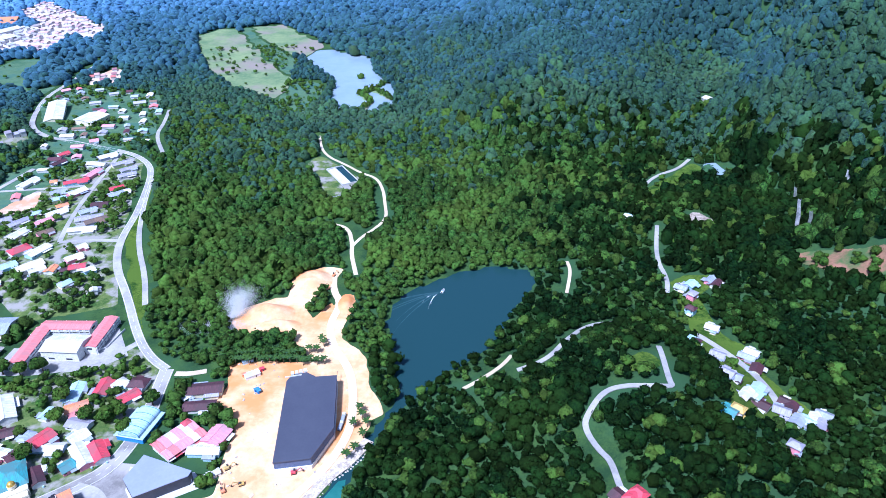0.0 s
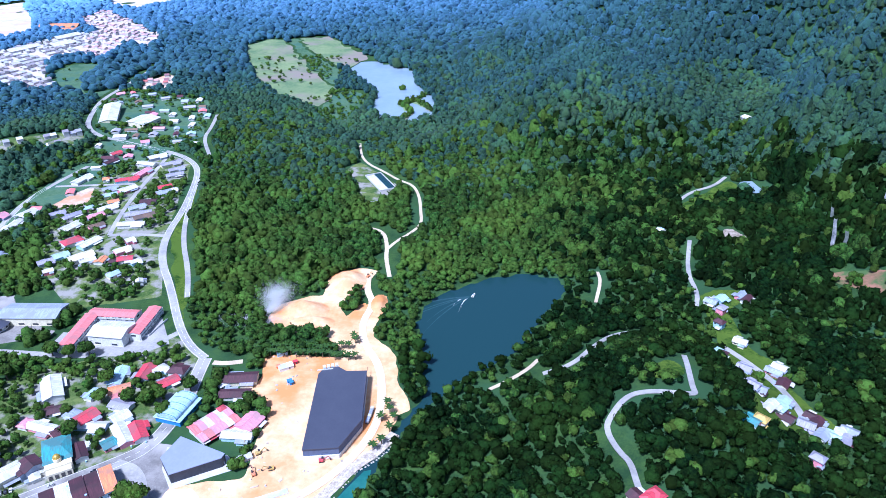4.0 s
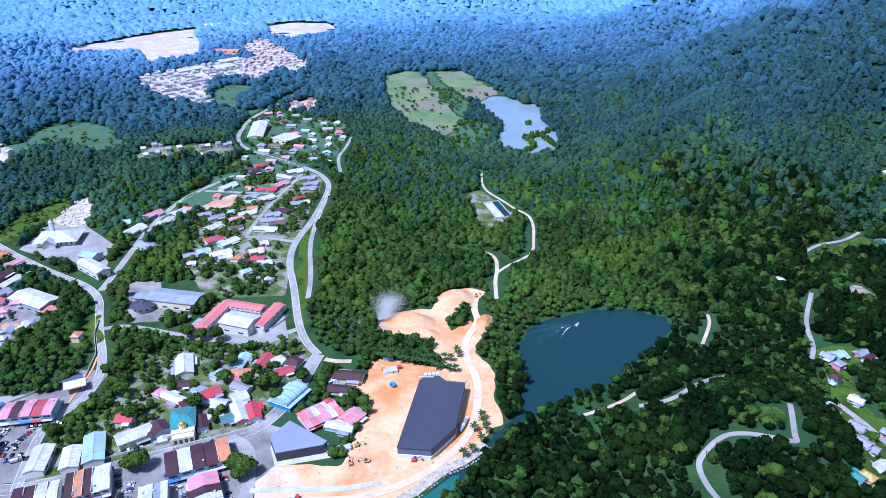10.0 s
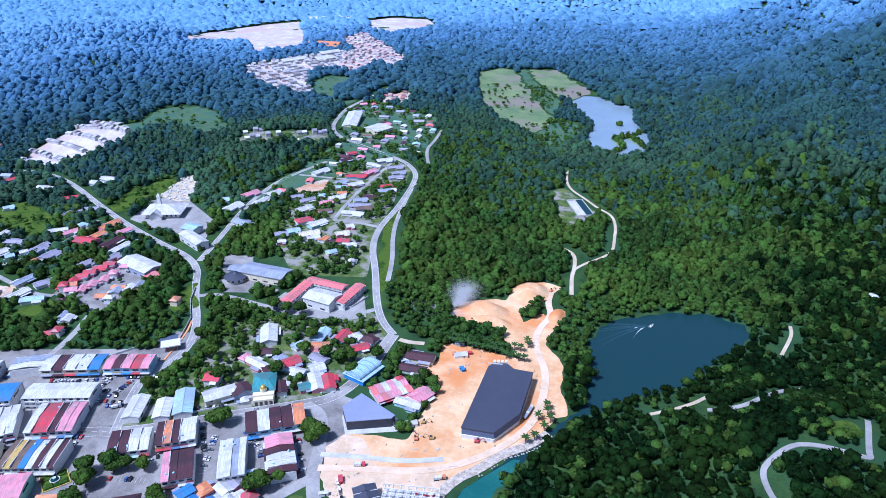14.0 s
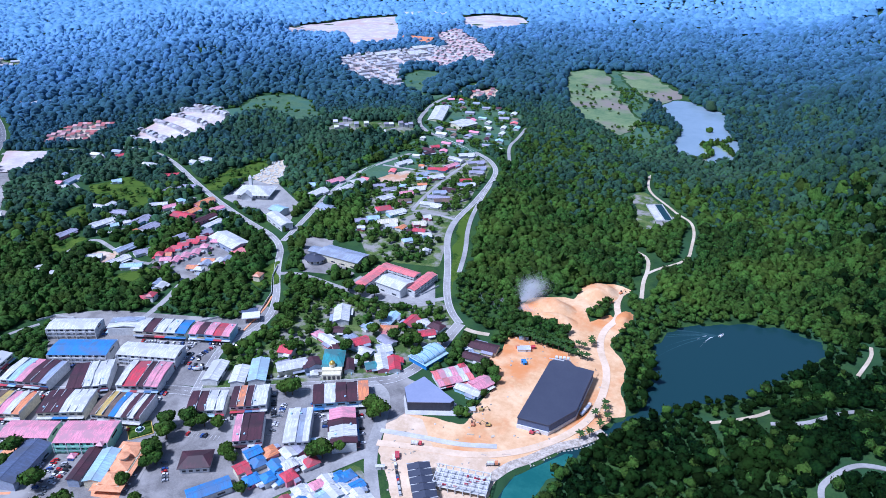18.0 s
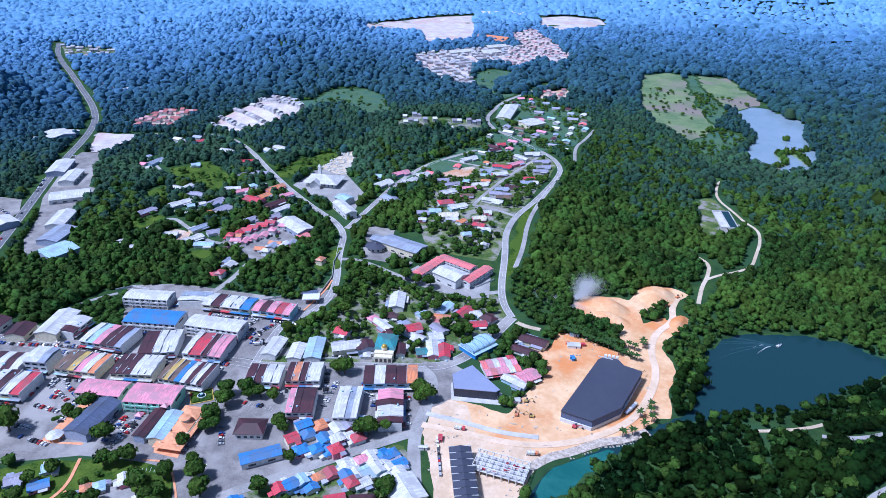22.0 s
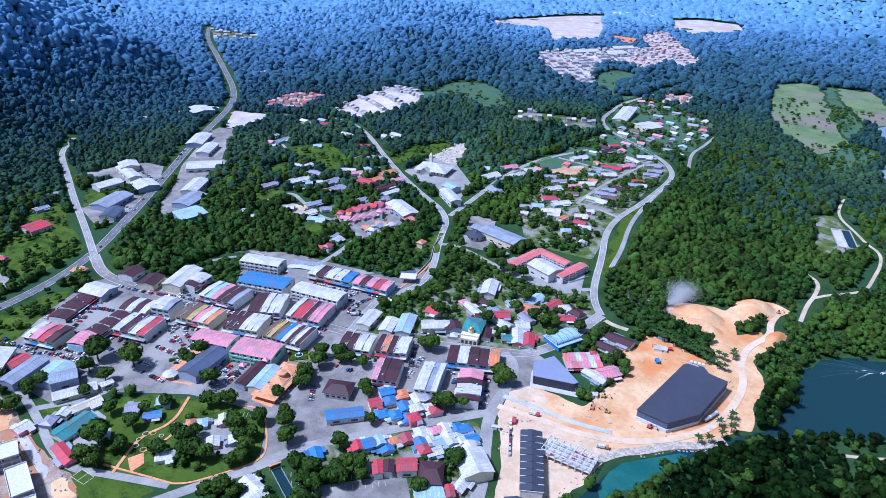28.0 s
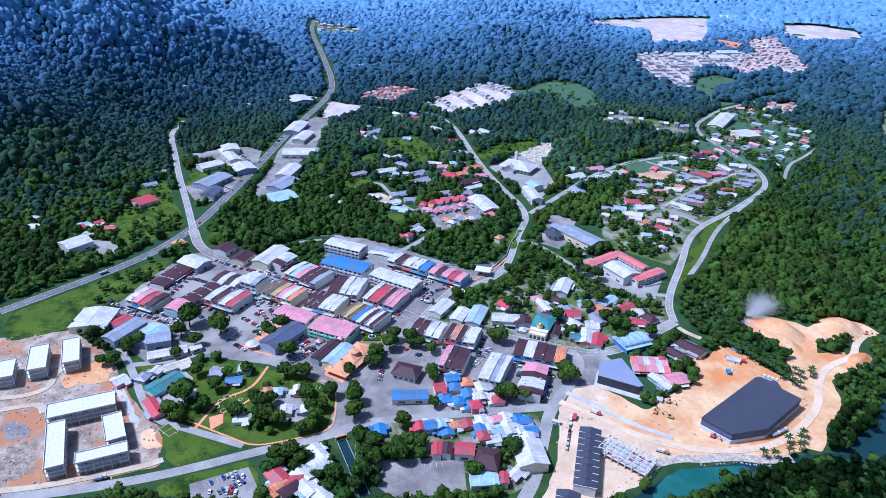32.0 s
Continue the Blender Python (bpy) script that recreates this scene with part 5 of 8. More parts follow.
villa(-158, 332, 20, 8, -3, 4, 'W')
villa(-153, 344, 15, 13, 68, 4.5, 'P')
villa(-477, 570, 26, 14, -18, 4, 'G')
villa(-522, 608, 26, 12, 89, 4, 'W')
villa(-529, 655, 23, 10, 77, 4, 'P')
villa(-501, 666, 21, 13, 71, 4, 'W')
villa(-500, 638, 25, 9, 90, 4, 'W')
villa(-546, 628, 10, 9, 27, 4, 'L')
villa(-467, 668, 17, 9, 41, 4, 'V')
villa(-488, 765, 26, 10, 76, 4, 'W')
villa(-458, 766, 8, 8, 27, 4, 'O')
villa(-483, 848, 14, 9, 51, 4, 'R')
villa(-478, 822, 19, 9, 62, 4, 'M')
villa(-431, 766, 26, 9, 27, 4, 'R')
villa(-421, 789, 23, 9, 76, 4, 'P')
villa(-429, 817, 26, 9, -13, 4, 'W')
villa(-425, 843, 22, 12, 41, 4, 'W')
villa(-397, 819, 24, 9, 39, 4, 'V')
villa(-382, 799, 19, 9, 41, 4, 'V')
villa(-376, 779, 20, 9, 33, 4, 'V')
villa(-439, 737, 17, 10, 35, 4, 'G')
villa(-430, 718, 15, 9, 35, 4, 'L')
villa(-416, 734, 20, 12, 54, 4, 'W')
villa(-416, 697, 12, 8, 37, 4, 'O')
villa(-438, 682, 12, 8, 48, 4, 'L')
villa(-414, 680, 21, 9, 50, 4, 'W')
villa(-447, 663, 20, 9, 57, 4, 'V')
villa(-418, 659, 17, 10, 47, 4, 'P')
villa(-433, 635, 22, 11, 70, 4, 'W')
villa(-403, 632, 15, 9, 49, 4, 'K')
villa(-412, 598, 18, 13, 50, 5, 'R')
villa(-391, 593, 22, 11, 64, 4, 'W')
villa(-384, 563, 22, 12, 44, 5, 'C')
villa(-374, 556, 14, 7, 39, 4, 'W')
villa(-409, 570, 14, 10, 47, 4, 'L')
villa(-418, 559, 15, 9, 40, 4, 'V')
villa(-406, 541, 9, 7, 37, 4, 'W')
villa(-346, 572, 15, 9, 45, 4, 'C')
villa(-347, 591, 9, 8, 48, 4, 'W')
villa(-359, 555, 11, 7, 88, 4, 'O')
villa(-336, 556, 14, 9, 15, 4, 'R')
villa(-345, 552, 9, 7, 17, 4, 'M')
villa(-324, 552, 10, 7, 44, 4, 'W')
villa(-336, 531, 12, 8, 55, 4, 'L')
villa(-307, 520, 6, 7, 27, 5, 'W')
villa(-368, 657, 26, 10, 20, 4, 'V')
villa(-357, 650, 23, 10, 36, 4, 'K')
villa(-363, 630, 26, 9, 9, 4, 'W')
villa(-371, 691, 17, 9, 6, 4, 'M')
villa(-378, 676, 17, 9, 40, 4, 'G')
villa(-371, 736, 15, 9, 35, 4, 'R')
villa(-364, 717, 16, 10, 42, 4, 'G')
villa(-355, 726, 8, 7, 27, 4, 'W')
villa(-463, 894, 11, 10, 27, 4, 'P')
villa(-412, 890, 11, 10, 27, 4, 'O')
villa(-394, 893, 12, 10, -2, 4, 'W')
villa(-727, 432, 17, 9, 11, 4, 'W')
villa(-717, 441, 19, 9, 110, 4, 'W')
villa(-685, 434, 26, 10, 16, 4, 'V')
villa(-678, 403, 26, 12, 84, 4, 'W')
villa(-660, 405, 9, 9, 58, 4, 'L')
villa(-655, 418, 8, 8, 58, 4, 'W')
villa(-646, 429, 26, 12, 96, 4, 'V')
villa(-622, 422, 21, 12, 94, 4, 'V')
villa(-690, 348, 8, 9, 74, 4, 'W')
villa(-688, 362, 23, 10, 93, 4, 'V')
villa(-626, 404, 11, 8, 79, 4, 'O')
villa(-609, 339, 16, 10, 44, 4, 'W')
villa(-598, 370, 23, 9, 87, 4, 'G')
villa(-574, 374, 19, 10, 68, 4, 'V')
villa(-579, 346, 23, 10, 85, 4, 'W')
villa(-557, 345, 20, 9, 37, 4, 'L')
villa(-611, 296, 9, 9, 57, 4, 'W')
villa(-634, 297, 12, 9, 75, 4, 'W')
villa(-667, 475, 20, 9, 45, 4, 'W')
villa(-650, 477, 19, 9, 72, 4, 'P')
villa(-654, 497, 10, 9, 85, 4, 'L')
villa(-684, 537, 22, 11, 31, 4, 'V')
villa(-696, 516, 16, 10, 97, 4, 'V')
villa(-797, 573, 23, 11, 6, 4, 'W')
villa(-790, 558, 13, 9, 72, 4, 'P')
villa(-736, 559, 24, 10, 45, 4, 'R')
villa(-783, 505, 12, 9, 59, 4, 'L')
villa(-839, 478, 26, 10, 106, 4, 'G')
villa(-824, 454, 13, 9, 86, 4, 'W')
villa(-869, 579, 26, 10, 74, 4, 'R')
villa(-890, 558, 14, 9, 87, 4, 'W')
villa(-745, 612, 26, 12, -7, 4, 'W')
villa(-744, 631, 26, 12, -3, 4, 'W')
villa(-710, 599, 16, 9, 90, 4, 'L')
villa(-624, 509, 26, 11, 88, 4, 'O')
villa(-614, 482, 17, 10, 90, 4, 'O')
villa(-614, 465, 25, 14, 6, 4, 'R')
villa(-594, 500, 18, 9, 80, 4, 'P')
villa(-584, 473, 26, 10, 90, 4, 'M')
villa(-565, 465, 25, 8, 92, 4, 'W')
villa(-557, 482, 12, 9, 101, 4, 'L')
villa(-569, 422, 15, 10, 81, 4, 'V')
villa(-555, 444, 15, 9, 80, 4, 'V')
villa(-486, 428, 18, 12, 41, 4, 'S')
villa(-396, -16, 11, 10, 104, 4, 'W')
villa(-373, 11, 26, 13, 109, 4, 'T')
villa(-366, 19, 9, 7, 131, 3.4, 'T')
villa(-350, -4, 22, 8, 3, 3.4, 'R')
villa(-390, 0, 10, 9, 129, 4, 'V')
villa(-393, 11, 9, 8, 128, 4, 'W')
villa(-392, 26, 20, 8, 90, 3.6, 'C')

# houses of the town park
villa(-358, 69, 10, 8, 62, 3.6, 'L')
villa(-348, 56, 12, 8, 62, 3.6, 'B')
villa(-366, 49, 10, 9, 62, 3.6, 'V')
villa(-322, 72, 7, 6, 150, 3.6, 'O')
villa(-316, 78, 9, 7, 150, 3.6, 'L')
villa(-309, 91, 11, 7, 150, 3.6, 'W')
villa(-293, 74, 10, 8, 150, 3.6, 'W')
villa(-285, 87, 9, 9, 150, 3.6, 'W')
villa(-302, 44, 12, 8, 62, 3.6, 'W')
villa(-352, 22, 10, 8, 62, 3.4, 'W')

# scattered houses below the western hill
villa(-795, 120, 16, 9, 100, 4, 'G')
villa(-833, 146, 18, 9, 100, 4, 'G')
villa(-834, 128, 12, 8, 20, 4, 'V')
villa(-757, -17, 11, 9, 30, 4, 'W')
villa(-1084, 367, 16, 9, 60, 4, 'W')
villa(-1145, 285, 12, 9, 30, 4, 'W')
villa(-711, 25, 13, 9, 100, 4, 'L')
villa(-1070, 344, 12, 8, 60, 4, 'V')
villa(-709, 39, 10, 8, 100, 4, 'R')
villa(-608, 97, 13, 10, 30, 4, 'O')

# close-set houses in the south
villa(-249, 181, 9, 9, 67, 5.6, 'R')
villa(-237, 178, 10, 9, 68, 3.8, 'B')
villa(-245, 192, 10, 9, 155, 3.8, 'B')
villa(-245, 204, 10, 9, 159, 3.4, 'O')
villa(-231, 194, 10, 8, 159, 5.6, 'B')
villa(-233, 209, 11, 8, 158, 3.8, 'W')
villa(-229, 216, 9, 7, 158, 3.8, 'V')
villa(-224, 225, 9, 7, 159, 3.4, 'L')
villa(-224, 199, 10, 8, 68, 5.6, 'W')
villa(-217, 191, 9, 9, 70, 5.6, 'R')
villa(-221, 207, 9, 7, 65, 3.4, 'W')
villa(-214, 210, 9, 9, 155, 3.8, 'R')
villa(-228, 183, 9, 8, 157, 5.6, 'B')
villa(-222, 189, 11, 9, 158, 3.4, 'B')
villa(-253, 196, 11, 8, 68, 5.6, 'B')
villa(-238, 112, 9, 7, 154, 3.4, 'B')
villa(-236, 119, 11, 8, 157, 3.4, 'B')
villa(-221, 143, 9, 8, 155, 5.6, 'R')
villa(-218, 150, 9, 9, 69, 5.6, 'B')
villa(-215, 157, 9, 7, 161, 5.6, 'L')
villa(-209, 158, 11, 9, 158, 3.4, 'B')
villa(-210, 166, 10, 7, 70, 3.4, 'O')
villa(-206, 174, 9, 8, 158, 3.4, 'R')
villa(-203, 185, 11, 8, 158, 3.8, 'W')
villa(-200, 190, 9, 7, 65, 3.4, 'W')
villa(-196, 194, 9, 7, 70, 5.6, 'P')
villa(-193, 199, 11, 7, 156, 5.6, 'W')
villa(-189, 206, 11, 9, 156, 3.8, 'B')
villa(-185, 211, 10, 8, 70, 3.8, 'B')
villa(-195, 178, 11, 8, 158, 3.8, 'B')
villa(-191, 184, 10, 7, 159, 3.4, 'W')
villa(-188, 189, 9, 9, 71, 3.8, 'L')
villa(-183, 194, 11, 7, 160, 5.6, 'W')
villa(-188, 174, 9, 8, 160, 5.6, 'R')
villa(-180, 200, 11, 9, 160, 3.4, 'W')
villa(-175, 208, 9, 7, 66, 3.4, 'B')
villa(-169, 200, 11, 9, 157, 3.8, 'W')
villa(-173, 193, 9, 8, 158, 3.4, 'W')
villa(-183, 179, 11, 8, 67, 3.8, 'W')

# valley houses
house(205, 508, 'G', 0.9)
house(215, 513, 'L', 0.9)
house(234, 519, 'G', 0.9)
house(237, 513, 'M', 0.9)
house(210, 494, 'V', 0.9)
house(202, 473, 'M', 0.9)
house(212, 450, 'W', 0.9)
house(184, 412, 'M', 0.9)
house(183, 417, 'L', 0.9)
house(199, 405, 'V', 0.9)
house(224, 411, 'G', 0.9)
house(230, 416, 'W', 0.9)
house(194, 366, 'G', 0.9)
house(189, 367, 'V', 0.9)
house(224, 394, 'M', 0.9)
house(192, 343, 'W', 0.9)
house(200, 344, 'L', 0.9)
house(202, 339, 'M', 0.9)
house(210, 362, 'L', 0.9)
house(168, 314, 'T', 0.9)
house(175, 316, 'Y', 0.9)
house(226, 346, 'M', 0.9)
house(217, 340, 'V', 0.9)
house(226, 351, 'M', 0.9)
house(224, 332, 'G', 0.9)
house(230, 332, 'L', 0.9)
house(237, 335, 'W', 0.9)
house(244, 338, 'G', 0.9)
house(237, 329, 'V', 0.9)
house(94, 248, 'R', 0.9)
house(98, 250, 'R', 0.9)
house(89, 251, 'M', 0.9)
house(191, 642, 'W', 0.9)
house(360, 914, 'L', 0.9)
house(207, 302, 'V', 0.9)



# ---- single buildings ----
def plan_block(name, label, cat, poly, h, wall, roof, plinth=None, fall=0.0):
    """A building over a free outline: plinth, wall and roof sheet that overhangs a little."""
    cx, cy = sum(q[0] for q in poly) / len(poly), sum(q[1] for q in poly) / len(poly)
    loc = [(x - cx, y - cy) for x, y in poly]
    grow = [(x * 1.015, y * 1.015) for x, y in loc]
    root = thing(name, cx, cy, 0, label, cat, z=0.0)
    TAKEN.append((cx, cy, 30))
    if plinth:
        put("plinth", prism((name, "plinth"), grow, 0, h * 0.35, plinth), root)
        put("wall", prism((name, "wall"), loc, h * 0.35, h, wall), root)
    else:
        put("wall", prism((name, "wall"), loc, 0, h, wall), root)
    put("roof", prism((name, "roof"), grow, h, h + 0.5, roof), root)
    return root, loc


M_SLATE = surface("slate_metal_roof", (0.05, 0.055, 0.082), (0.06, 0.066, 0.094), 0.05, 0.5, fine=0.6)
root, loc = plan_block("supermarket", "large new store with a flat slate-grey metal roof", "store", [(-114, 390), (-111, 397), (-101, 399), (-94, 394), (-79, 395), (-75, 343), (-86, 317), (-109, 314)], 9, M_WALL["D"], M_SLATE, M_WALL["W"])
for i in range(4):
    put("roof_unit", box(2.2, 2.6, 1.6, M_WALL["W"], 0.2), root, -15 + i * 2.9, 29 + i * 1.0, 9.5, 12)
put("roof_frame", box(12, 0.4, 0.7, M_WALL["W"]), root, -14, 26.5, 9.5, 12)
for i in range(6):
    put("door", box(3.2, 0.2, 2.6, M_DARK), root, -12 + i * 4.2, -39.6 + i * 0.55, 0.2, 7)
for i in range(9):
    put("window", box(0.15, 3.6, 1.0, M_GLASS), root, 17.9 - i * 0.18, -8 + i * 5.2, 5.2, 4)
put("entrance_canopy", box(7, 3, 0.4, M_WALL["W"], 0.05), root, -2, -41, 3.6, 7)
put("loading_canopy", box(3, 8, 0.4, M_WALL["W"], 0.05), root, 19.5, -12, 4.0, 4)
root, loc = plan_block("corner_store", "wedge-shaped store with a pale slate metal roof", "store", [(-193, 324), (-159, 310), (-160, 306), (-188, 291), (-199, 305)], 7.5, surface("navy_cladding", (0.02, 0.024, 0.04), (0.035, 0.04, 0.06), 0.4, 0.5), surface("pale_slate_roof", (0.24, 0.27, 0.4), (0.27, 0.3, 0.43), 0.05, 0.5, fine=0.4))
for i in range(8):
    put("window", box(3.0, 0.2, 2.4, M_WALL["G"]), root, -6 + i * 3.6, -13.2 + i * 1.92, 0.5, 28)
for i in range(4):
    put("sign_board", box(2.4, 0.2, 0.8, M_WALL["W"]), root, -3 + i * 5.5, -11.9 + i * 2.92, 4.4, 28)
paved("pavement", [(-203, 322), (-199, 303), (-187, 286), (-150, 305), (-160, 316)], 0.14, M_CONC, "pale apron round the corner store")

# old pink-roofed stores beside the corner store
root = thing("store_row", -177, 341, 50, "old stores with patched pink, red and white sheet roofs", "stores", z=0.0)
TAKEN.append((-177, 341, 17))
put("wall", box(28, 19, 4.6, M_WALL["W"]), root)
for i, c in enumerate("SPWPWP"):
    put("roof_panel", gable(4.9, 12.5, 1.5, M_ROOF[c]), root, -12.5 + i * 5, 4.6, 4.7 + 0.15 * (i % 2), 0, WORDS[c] + " sheet metal roof")
    put("roof_panel", gable(4.9, 9.5, 1.2, M_ROOF["PSPPWS"[i]]), root, -12.5 + i * 5, -6.2, 4.5 + 0.1 * (i % 3), 0)
    put("shopfront", box(4.0, 0.15, 2.6, M_DARK), root, -12 + i * 4.8, -9.6, 0.1)
    put("awning", box(4.6, 2.4, 0.16, M_ROOF["WRPWSW"[i]]), root, -12 + i * 4.8, -10.8, 2.9)
put("lantern_roof", hip(6, 6, 1.6, M_ROOF["R"], 0.1), root, 11, 7.5, 6.2)

# row of new shop lots with slate roofs, and the bare frame beside it
root = thing("shop_lots", -130, 218, 129.5, "new row of shop lots with slate roofs and white gables", "shops", z=0.0)
put("wall", box(58, 14, 7.2, M_WALL["W"]), root)
for i in range(9):
    put("roof_panel", gable(6.1, 15.4, 1.7, M_SLATE), root, -25.8 + i * 6.45, 0, 7.4 - 0.02 * i)
    put("parapet", box(0.35, 15.8, 0.5, M_WALL["W"]), root, -29 + i * 6.45, 0, 7.6)
    for s in (-1, 1):
        put("window", box(4.2, 0.12, 1.5, M_GLASS), root, -25.8 + i * 6.45, s * 7.03, 4.6)
        put("shopfront", box(5.0, 0.12, 2.6, M_DARK), root, -25.8 + i * 6.45, s * 7.03, 0.2)
put("parapet", box(0.35, 15.8, 0.5, M_WALL["W"]), root, 29.05, 0, 7.6)
TAKEN.append((-130, 218, 30))
root = thing("shop_lots", -107, 175, 129.5, "new short row of shop lots with slate roofs", "shops", z=0.0)
put("wall", box(26, 14, 7.2, M_WALL["W"]), root)
for i in range(4):
    put("roof_panel", gable(6.1, 15.4, 1.7, M_SLATE), root, -9.7 + i * 6.45, 0, 7.4)
    put("parapet", box(0.35, 15.8, 0.5, M_WALL["W"]), root, -12.9 + i * 6.45, 0, 7.6)
    put("window", box(4.2, 0.12, 1.5, M_GLASS), root, -9.7 + i * 6.45, -7.03, 4.6)
root = thing("concrete_frame", -117, 243, 14, "open white concrete frame of an unfinished shop row", "building", z=0.0)
for i in range(8):
    for j in range(3):
        put("column", box(0.5, 0.5, 7.4, M_WALL["W"]), root, -17.5 + i * 5, -8 + j * 8, 0)
    put("cross_beam", box(0.4, 16.5, 0.6, M_WALL["W"]), root, -17.5 + i * 5, 0, 7.4)
for j in range(5):
    put("long_beam", box(35.6, 0.4, 0.55, M_WALL["W"]), root, 0, -8 + j * 4, 7.42 if j % 2 == 0 else 7.6)
put("floor_slab", box(35.5, 16.4, 0.3, M_CONC), root, 0, 0, 3.4)
R = random.Random(4)
for i in range(9):
    put("formwork", box(R.uniform(1.5, 3), R.uniform(1, 2), 0.8, M_ROOF["R"]), root, R.uniform(-16, 16), R.uniform(-7, 7), 3.7, R.uniform(0, 90))
for x, y, w, d, c in ((-144, 408, 11, 6, "W"), (-151, 424, 8, 3, "L"), (-150, 408, 3, 2.5, "O"), (-138, 414, 3, 2.5, "R"), (-137, 391, 3.5, 2.4, "B"), (-135, 389, 2.5, 2.0, "B"), (-172, 230, 6, 2.5, "W"), (-168, 245, 2.5, 6, "R"), (-147, 313, 8, 5, "W"), (-151, 309, 6, 6, "W")):
    root = thing("site_cabin", x, y, 31, f"{WORDS[c]} metal site cabin on bare sandy ground", "cabin", "site cabins")
    put("wall", box(w, d, 2.5, M_WALL[c], 0.1), root)
    put("roof", gable(w + 0.5, d + 0.5, 0.4, M_ROOF["W" if c == "W" else c], 0.12), root, 0, 0, 2.62)
    put("door", box(0.9, 0.1, 2.0, M_DARK), root, w * 0.2, -d / 2 - 0.02, 0.1)

# retaining wall of rubble along the creek
ribbon("bank", [(-104, 256), (-98, 275), (-88, 287), (-76, 309), (-63, 322), (-52, 340)], 7.5, M_RUBBLE, 0.02, "pale rubble slope above the creek", cat="bank")
bank = [(-101, 262), (-96, 276), (-88, 285), (-76, 308), (-63, 320), (-52, 338)]
R = random.Random(9)
root = thing("retaining_wall", 0, 0, 0, "rubble stone bank between the sand and the creek", "wall", z=0.0)
root["kind"] = "structure"
for a, b in zip(bank[:-1], bank[1:]):
    n = int(math.dist(a, b) / 2.2)
    for i in range(n):
        t = i / n
        for k in range(3):
            put("stone", box(1.3, 1.1, 0.9, M_STONE, 0.25), root, a[0] + (b[0] - a[0]) * t + k * 1.5 + R.uniform(-0.5, 0.5), a[1] + (b[1] - a[1]) * t - k * 1.1 + R.uniform(-0.5, 0.5), 0.05 - 0.45 * k - 0.4, R.uniform(0, 180))
ribbon("track", [(-188, 250), (-157, 261), (-127, 270), (-104, 284), (-84, 306), (-70, 332), (-64, 360), (-70, 410), (-88, 440), (-95, 470), (-88, 500), (-98, 522), (-100, 548)], 6, M_HAUL, 0.19, "pale compacted haul road across the sandy site", cat="track")
ribbon("track", [(-193, 262), (-166, 270), (-138, 276), (-113, 288)], 4.5, M_CONC, 0.21, "pale concrete strip on the sandy site", cat="track")

# sand mounds at the north of the site
for x, y, rx, ry, h in ((-150, 487, 26, 17, 7), (-118, 536, 20, 22, 7), (-138, 470, 22, 10, 4), (-84, 500, 8, 16, 4)):
    n = 22
    a, b = np.meshgrid(np.linspace(-1, 1, n), np.linspace(-1, 1, n))
    zz = h * smooth(1 - np.hypot(a, b), 0, 0.75) * (1 + 0.25 * fbm(a * rx + x, b * ry + y, 9, 4, 3)) + 0.12 - 0.6 * (np.hypot(a, b) > 0.98)
    idx2 = np.arange(a.size).reshape(a.shape)
    f = np.stack([idx2[:-1, :-1].ravel(), idx2[:-1, 1:].ravel(), idx2[1:, 1:].ravel(), idx2[1:, :-1].ravel()], 1)
    tagged(mesh_object("sand_mound", np.stack([(a * rx + x).ravel(), (b * ry + y).ravel(), zz.ravel()], 1), f, M_SAND, True), "heaped orange sand on the cleared site", "mound", "sand mounds")

# church with its tall white tower
root = thing("church", -590, 566, 24, "white church with a broad tent roof and a slim tower", "church")
TAKEN.append((-590, 566, 30))
put("wall", box(40, 28, 6, M_WALL["W"]), root)
put("roof", hip(48, 36, 7, M_ROOF["W"], 0.1), root, 0, 0, 6)
put("front_gable", gable_wall(8, 14, 5, 6, M_WALL["W"]), root, -6, -17, 0, 90)
put("front_roof", gable(10, 17, 7, M_ROOF["W"]), root, -6, -18, 5, 90)
put("tower", box(4, 4, 19, M_WALL["W"], 0.4), root, -10, 12, 0)
put("spire", hip(4.6, 4.6, 4, M_ROOF["W"], 0.02), root, -10, 12, 19)
windows(root, 38, 28, 1.5, 2.6, 5, 2.0)

# round hall beside the long hall
root = thing("round_hall", -403, 453, 0, "round hall with a dark slate cone roof", "hall")
put("wall", drum(9.5, 4.5, M_WALL["W"], 24), root)
put("roof", drum(12, 3.2, M_SLATE, 24, 1.5), root, 0, 0, 4.6)
put("roof_cap", drum(2.4, 1.2, M_SLATE, 16, 0.4), root, 0, 0, 7.8)
for i in range(10):
    put("window", box(2.2, 0.15, 2.2, M_GLASS), root, 9.55 * math.cos(i * 0.628), 9.55 * math.sin(i * 0.628), 1.2, math.degrees(i * 0.628) + 90)

# mosque
root = thing("mosque", -270, 309, 31, "cream mosque with a teal roof and a gold dome", "mosque", z=0.0)
put("wall", box(16, 29, 6.5, M_WALL["C"]), root)
put("roof", hip(18, 25, 2.6, M_ROOF["T"], 0.3), root, 0, 2.5, 6.7)
put("porch", box(15, 5, 5.2, M_WALL["C"], 0.3), root, 0, -16, 0)
base = put("drum_base", drum(2.6, 2.2, M_WALL["C"], 16), root, 0, -9, 7.0)
put("dome", dome(2.4, 2.6, surface("gold_paint", (0.6, 0.38, 0.06), (0.75, 0.52, 0.12), 2, 0.3, 0.6)), base, 0, 0, 2.2, 0, "gold-painted dome")
for i in range(4):
    put("arch", box(2.2, 0.2, 3.2, M_DARK), root, -5.4 + i * 3.6, -18.55, 0.3)
windows(root, 14, 29, 1.4, 2.2, 4, 1.6)
